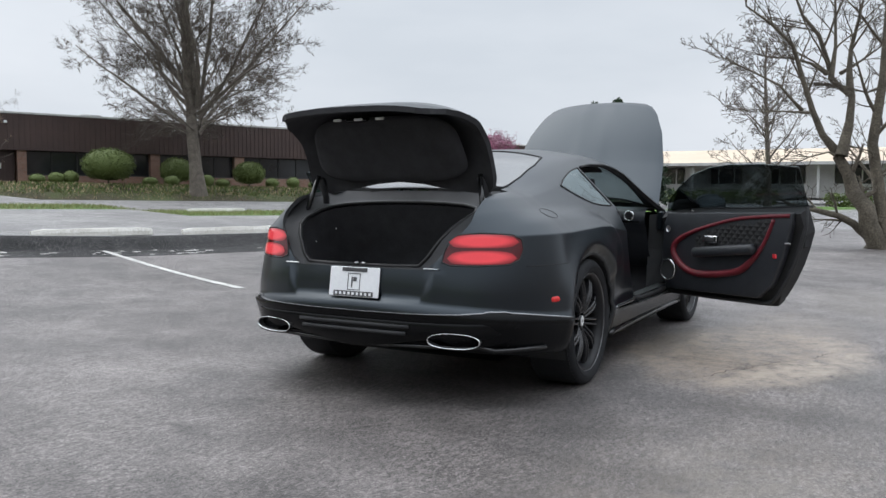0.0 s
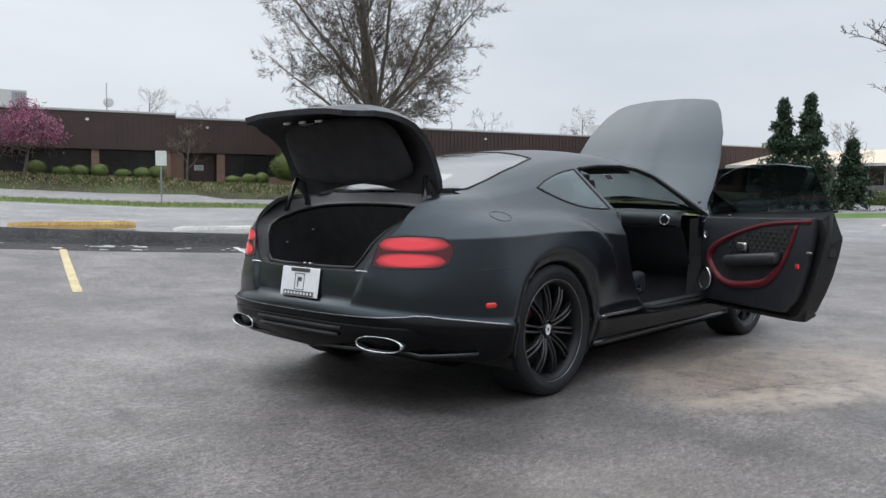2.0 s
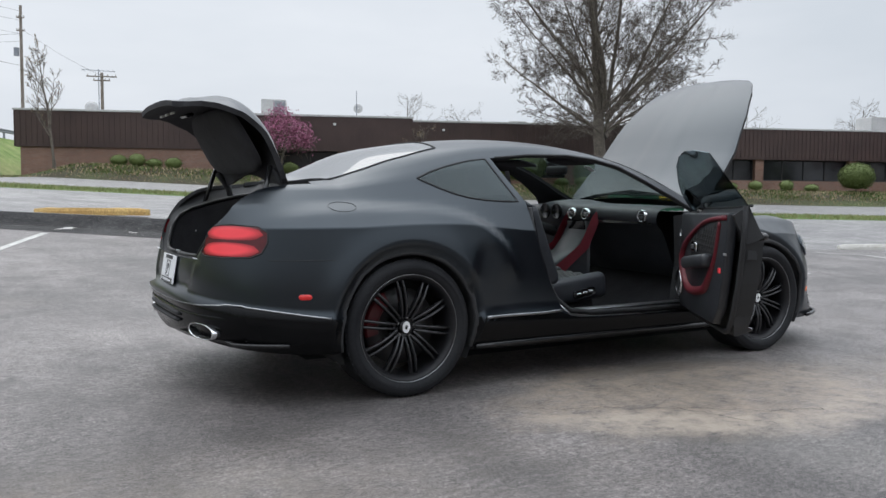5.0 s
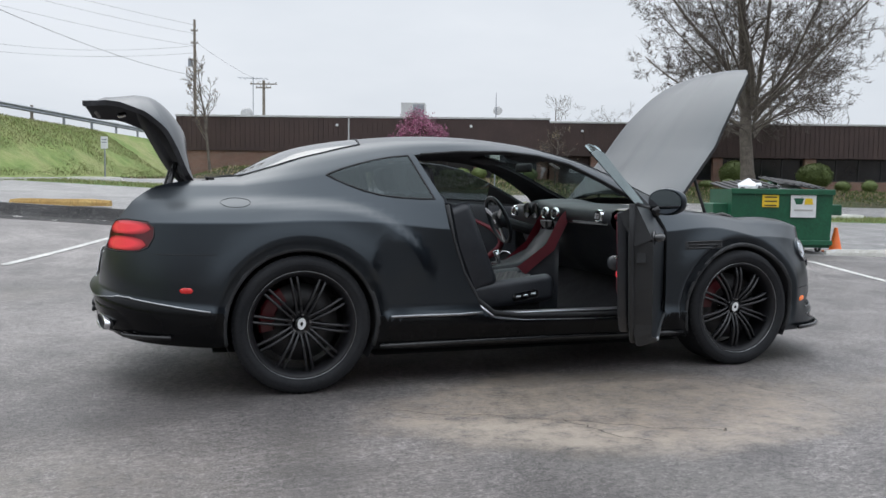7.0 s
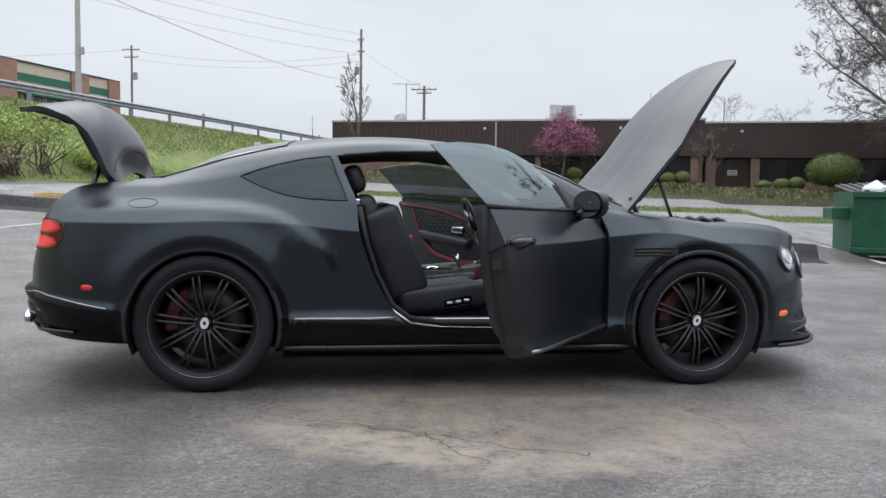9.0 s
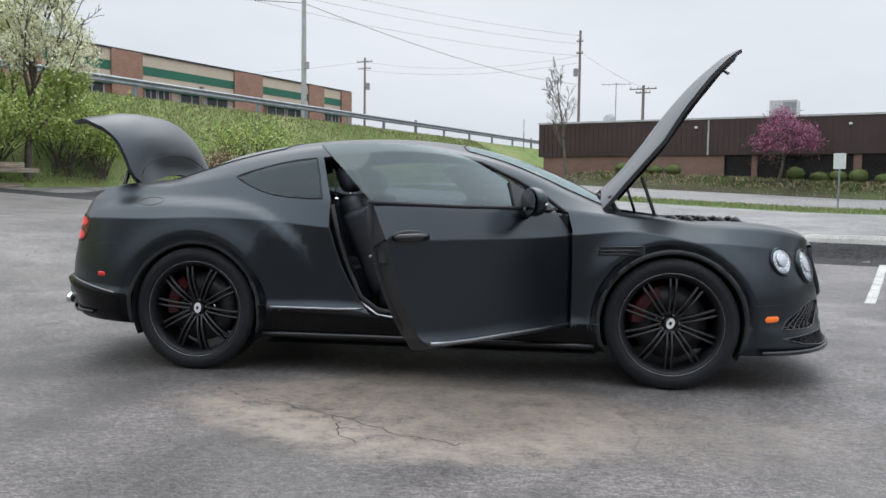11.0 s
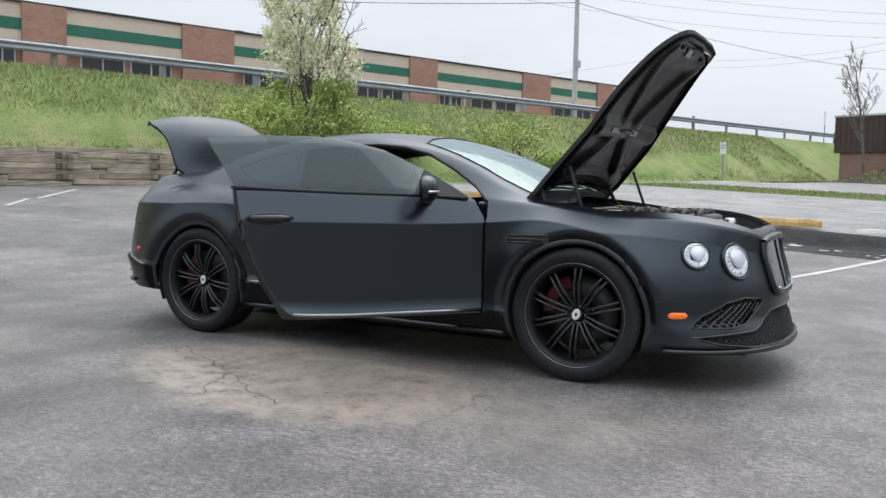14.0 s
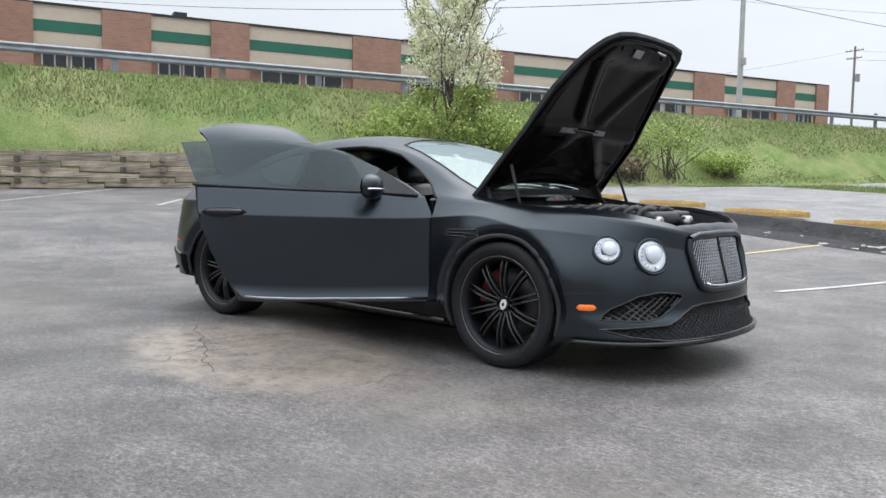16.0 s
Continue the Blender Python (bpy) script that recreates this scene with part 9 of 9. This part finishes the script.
# ---------- cabin ----------
b = bmesh.new()
bm_grid([[(x, y, z) for y in (-0.80, -0.70, -0.2, 0.2, 0.70, 0.80)] for x, z in ((-1.42, 0.62), (-1.0, 0.40), (-0.5, 0.27), (0.62, 0.26), (0.95, 0.45), (1.0, 0.95))], b)
part("cabin_floor", b, M_CARPET, car, "black carpet", True)
for sgn in (1, -1):
    # sill with bright tread plate
    part("sill_inner", bm_box(1.30, 0.11, 0.13, (0.19, sgn * 0.825, 0.305), 0.03, 3), M_MATTBLK, car, "black door sill", True)
    part("tread_plate", bm_box(1.05, 0.07, 0.008, (0.22, sgn * 0.835, 0.376), 0.003), M_SATIN, car, "bright metal tread plate")
    side = [(-0.56, 0.99), (-0.52, 0.80), (-0.46, 0.62), (-0.38, 0.46), (-0.28, 0.385), (-0.10, 0.36), (0.3, 0.352), (0.70, 0.352)]
    part("opening_seal", bm_tube([(x, sgn * (0.855 + 0.03 * (z < 0.6)), z) for x, z in side], 0.014, 8), M_MATTBLK, car, "black rubber opening seal", True)
    part("sill_bead", bm_tube([(x, sgn * 0.893, z - 0.028) for x, z in side[3:]], 0.009, 8), M_SATIN, car, "bright sill moulding", True)
    # inner quarter panel and pillar
    b = bmesh.new()
    rows = [[(-0.53, sgn * 0.84, 1.0), (-0.48, sgn * 0.86, 0.75), (-0.38, sgn * 0.86, 0.5), (-0.28, sgn * 0.84, 0.37)], [(-0.62, sgn * 0.76, 1.0), (-0.58, sgn * 0.74, 0.75), (-0.5, sgn * 0.73, 0.5), (-0.45, sgn * 0.72, 0.33)], [(-1.35, sgn * 0.70, 1.02), (-1.35, sgn * 0.68, 0.75), (-1.35, sgn * 0.66, 0.6), (-1.30, sgn * 0.66, 0.5)]]
    part("quarter_trim", bm_grid(rows, b), M_LEATHER, car, "black leather quarter trim", True)
    part("kick_panel", bm_grid([[(0.78, sgn * 0.86, 0.95), (0.80, sgn * 0.86, 0.65), (0.78, sgn * 0.85, 0.35)], [(0.70, sgn * 0.74, 0.93), (0.74, sgn * 0.72, 0.65), (0.70, sgn * 0.72, 0.33)]]), M_MATTBLK, car)
    part("belt", bm_grid([[(-0.60, sgn * 0.70, 1.20), (-0.60, sgn * 0.655, 1.20)], [(-0.56, sgn * 0.73, 0.95), (-0.57, sgn * 0.685, 0.95)], [(-0.46, sgn * 0.73, 0.42), (-0.47, sgn * 0.685, 0.42)]]), M_CARPET, car, "black seat belt")
    part("belt_guide", bm_box(0.03, 0.02, 0.05, (-0.565, sgn * 0.735, 1.005), 0.006), M_CHROME, car, "chrome belt guide")


def rounded(sx, sy, sz, at, r, rot=None, seg=3):
    return bm_box(sx, sy, sz, at, r, seg, rot)


def quilt(rows_fn, n, m, depth):
    """A grid of small diamonds pushed out along the normal."""
    b = bmesh.new()
    for i in range(n):
        for j in range(m):
            u, v = (i + 0.5 + 0.5 * (j % 2)) / (n + 0.5), (j + 0.5) / m
            c, nn = rows_fn(u, v)
            q = [rows_fn(u + du / (n + 0.5), v + dv / m)[0] for du, dv in ((0.5, 0), (0, 1.0), (-0.5, 0), (0, -1.0))]
            vs = [b.verts.new(p) for p in q] + [b.verts.new(c + nn * depth)]
            for k in range(4):
                b.faces.new((vs[k], vs[(k + 1) % 4], vs[4]))
    return b


def seat(y0, sgn):
    s = part("front_seat", rounded(0.54, 0.40, 0.15, (-0.08, y0, 0.43), 0.05, Matrix.Rotation(radians(-6), 3, "Y")), M_LEATHER, car, "black quilted leather front seat", True)
    R = Matrix.Rotation(radians(-22), 3, "Y")
    part("backrest", rounded(0.15, 0.42, 0.62, (-0.43, y0, 0.76), 0.06, R), M_LEATHER, s, "black leather backrest", True)
    for k in (-1, 1):
        part("bolster", rounded(0.25, 0.10, 0.54, (-0.355, y0 + k * 0.215, 0.72), 0.049, R, 5), M_LEATHER, s, smooth=True)
        part("cushion_bolster", rounded(0.56, 0.095, 0.17, (-0.05, y0 + k * 0.22, 0.46), 0.046, Matrix.Rotation(radians(-6), 3, "Y")), M_LEATHER, s, smooth=True)
    part("head_rest", rounded(0.11, 0.27, 0.17, (-0.575, y0, 1.145), 0.05, R), M_LEATHER, s, "black head rest", True)
    for k in (-0.06, 0.06):
        part("head_rest_post", bm_tube([(-0.545, y0 + k, 1.02), (-0.57, y0 + k, 1.10)], 0.008, 8), M_CHROME, s)
    n_up = Vector((0.10, 0, 0.99))
    part("quilted_cushion", quilt(lambda u, v: (Vector((-0.28 + 0.42 * u, y0 - 0.16 + 0.32 * v, 0.509 + 0.044 * u)), n_up), 8, 7, 0.006), M_QUILT, s, "diamond-quilted cushion centre")
    part("seat_base", rounded(0.50, 0.40, 0.14, (-0.08, y0, 0.325), 0.03), M_MATTBLK, s)
    ctl = part("seat_controls", rounded(0.17, 0.012, 0.05, (0.02, y0 + sgn * 0.275, 0.445), 0.02, Matrix.Rotation(radians(-10), 3, "Y")), M_TRIMBLK, s, "black seat control panel", True)
    for dx in (-0.05, 0.0, 0.05):
        part("seat_switch", rounded(0.035, 0.012, 0.016, (0.02 + dx, y0 + sgn * 0.284, 0.445 + dx * 0.15), 0.005), M_CHROME, ctl)
    return s


seat(-0.385, -1)
seat(0.385, 1)
for sgn in (1, -1):
    r_ = part("rear_seat", rounded(0.46, 0.50, 0.16, (-0.95, sgn * 0.34, 0.50), 0.06), M_LEATHER, car, "black leather rear seat", True)
    part("rear_backrest", rounded(0.14, 0.50, 0.52, (-1.26, sgn * 0.34, 0.76), 0.06, Matrix.Rotation(radians(-24), 3, "Y")), M_LEATHER, r_, smooth=True)
# dashboard
rows = []
prof = [(1.02, 0.965), (0.90, 0.985), (0.72, 0.985), (0.60, 0.975), (0.555, 0.95), (0.545, 0.90), (0.56, 0.86), (0.60, 0.83), (0.64, 0.76), (0.70, 0.62), (0.86, 0.50)]
for i in range(25):
    y = 0.74 * (-1 + 2 * i / 24)
    dip = 0.035 * math.exp(-(y / 0.12) ** 2)
    hood = 0.03 * math.exp(-((y - 0.37) / 0.17) ** 2)
    rows.append([(x - dip * (0.55 < x < 0.9), y, z + hood * (z > 0.93) + 0.012 * math.cos(y * 2)) for x, z in prof])
dash = part("dashboard", bm_grid(rows), M_LEATHER, car, "black leather dashboard", True)
part("glossy_fascia", bm_grid([[(0.548 + 0.02 * (1 - k), y, 0.945 - 0.075 * k) for y in [-0.70 + 0.06 * i for i in range(10)]] for k in (0, 1)]), M_TRIMBLK, dash, "gloss black fascia")
for y in (-0.618, -0.075, 0.075, 0.66):
    v_ = part("air_vent", bm_lathe([(0.0, 0.004), (0.030, 0.0), (0.031, -0.006), (0.037, -0.012), (0.042, -0.004), (0.043, 0.012)], 28, "x"), M_CHROME, dash, "round chrome air vent", True)
    v_.matrix_basis = Matrix.Translation((0.535 if abs(y) > 0.2 else 0.505, y, 0.925))
    part("vent_core", bm_lathe([(0.0, -0.006), (0.029, -0.006)], 24, "x"), M_MATTBLK, v_)
    for k in (-0.011, 0.0, 0.011):
        part("vent_slat", bm_box(0.006, 0.054, 0.004, (-0.010, 0, k)), M_CHROME, v_)
part("dash_screen", bm_box(0.012, 0.19, 0.10, (0.492, 0, 0.83), 0.005, rot=Matrix.Rotation(radians(-14), 3, "Y")), M_SCREEN, dash, "dark display screen")
for y in (0.30, 0.44):
    part("instrument", bm_lathe([(0.0, 0.0), (0.050, 0.0), (0.056, -0.012), (0.058, 0.0)], 28, "x"), M_TRIMBLK, dash, "round instrument", True).matrix_basis = Matrix.Translation((0.545, y, 0.935))
# centre console with red sides
con = part("centre_console", bm_grid([[(x, -0.115, z0), (x, -0.125, z1), (x, -0.11, z1 + 0.012), (x, 0.11, z1 + 0.012), (x, 0.125, z1), (x, 0.115, z0)] for x, z0, z1 in ((-0.75, 0.28, 0.53), (-0.35, 0.28, 0.56), (0.05, 0.28, 0.56), (0.22, 0.28, 0.585), (0.38, 0.28, 0.66), (0.48, 0.28, 0.78), (0.52, 0.28, 0.86))]), M_LEATHER, car, "black leather centre console", True)
for sgn in (1, -1):
    part("red_knee_pad", bm_grid([[(0.10, sgn * 0.135, 0.50), (0.24, sgn * 0.15, 0.60), (0.40, sgn * 0.16, 0.72), (0.50, sgn * 0.155, 0.90), (0.545, sgn * 0.15, 0.945)],
                                  [(0.16, sgn * 0.15, 0.44), (0.30, sgn * 0.165, 0.56), (0.455, sgn * 0.175, 0.68), (0.55, sgn * 0.17, 0.86), (0.585, sgn * 0.175, 0.93)]]), M_REDLEATHER, con, "dark red leather knee pad", True)
part("gear_lever", bm_tube([(0.13, 0, 0.57), (0.12, 0, 0.62), (0.10, 0, 0.67)], [0.014, 0.016, 0.022], 12), M_CHROME, con, "chrome gear lever", True)
part("console_trim", bm_box(0.36, 0.15, 0.008, (0.05, 0, 0.577), 0.003), M_TRIMBLK, con, "gloss black console trim")
part("cup_ring", bm_lathe([(0.036, 0), (0.042, 0.006), (0.046, 0)], 24), M_CHROME, con, smooth=True).matrix_basis = Matrix.Translation((-0.05, 0, 0.581))
part("arm_rest", rounded(0.34, 0.21, 0.07, (-0.36, 0, 0.585), 0.03), M_LEATHER, con, "padded console armrest", True)
# steering wheel
sw = part("steering_wheel", bm_lathe([(0.172 + 0.015 * math.cos(radians(a)), 0.015 * math.sin(radians(a))) for a in range(0, 361, 45)], 40, "x"), M_LEATHER, car, "black leather steering wheel", True)
sw.matrix_basis = Matrix.Translation((0.28, 0.38, 0.865)) @ Matrix.Rotation(radians(-22), 4, "Y")
part("wheel_hub", bm_lathe([(0.0, -0.03), (0.05, -0.028), (0.065, -0.01), (0.06, 0.03)], 24, "x"), M_LEATHER, sw, smooth=True)
for a in (0, 120, 240):
    part("wheel_spoke", bm_box(0.012, 0.035, 0.12, (-0.008, 0, 0.11), 0.004, rot=None), M_SATIN, sw, "satin metal spoke").matrix_basis = Matrix.Rotation(radians(a + 180), 4, "X")
part("wheel_badge", bm_lathe([(0.0, -0.034), (0.018, -0.032)], 16, "x"), M_CHROME, sw)
part("steering_column", bm_tube([(0.30, 0.38, 0.86), (0.58, 0.38, 0.78)], 0.04, 12), M_MATTBLK, car)
# headlining and mirror
rows = []
for x in (-1.0, -0.8, -0.5, -0.2, 0.12):
    rows.append([])
    for i in range(9):
        y = 0.46 * (-1 + 2 * i / 8)
        hh = BODY.ray_cast(Vector((x, y, 3)), Vector((0, 0, -1)))[0]
        rows[-1].append((x, y, hh.z - 0.035))
part("headlining", bm_grid(rows), M_CARPET, car, "black headlining", True)
rm = part("rear_view_mirror", rounded(0.04, 0.22, 0.06, (0.30, 0, 1.235), 0.018), M_MATTBLK, car, "black rear-view mirror", True)
part("mirror_stalk", bm_tube([(0.31, 0, 1.25), (0.35, 0, 1.31)], 0.012, 8), M_MATTBLK, rm)
part("windscreen_sticker", bm_box(0.002, 0.05, 0.07, (0.43, -0.20, 1.245), rot=Matrix.Rotation(radians(-60), 3, "Y")), M_SIGNW, car, "small white paper tag")
for sgn in (1, -1):
    part("sun_visor", rounded(0.15, 0.34, 0.02, (0.16, sgn * 0.32, 1.285), 0.008, Matrix.Rotation(radians(12), 3, "Y")), M_CARPET, car, "black sun visor", True)
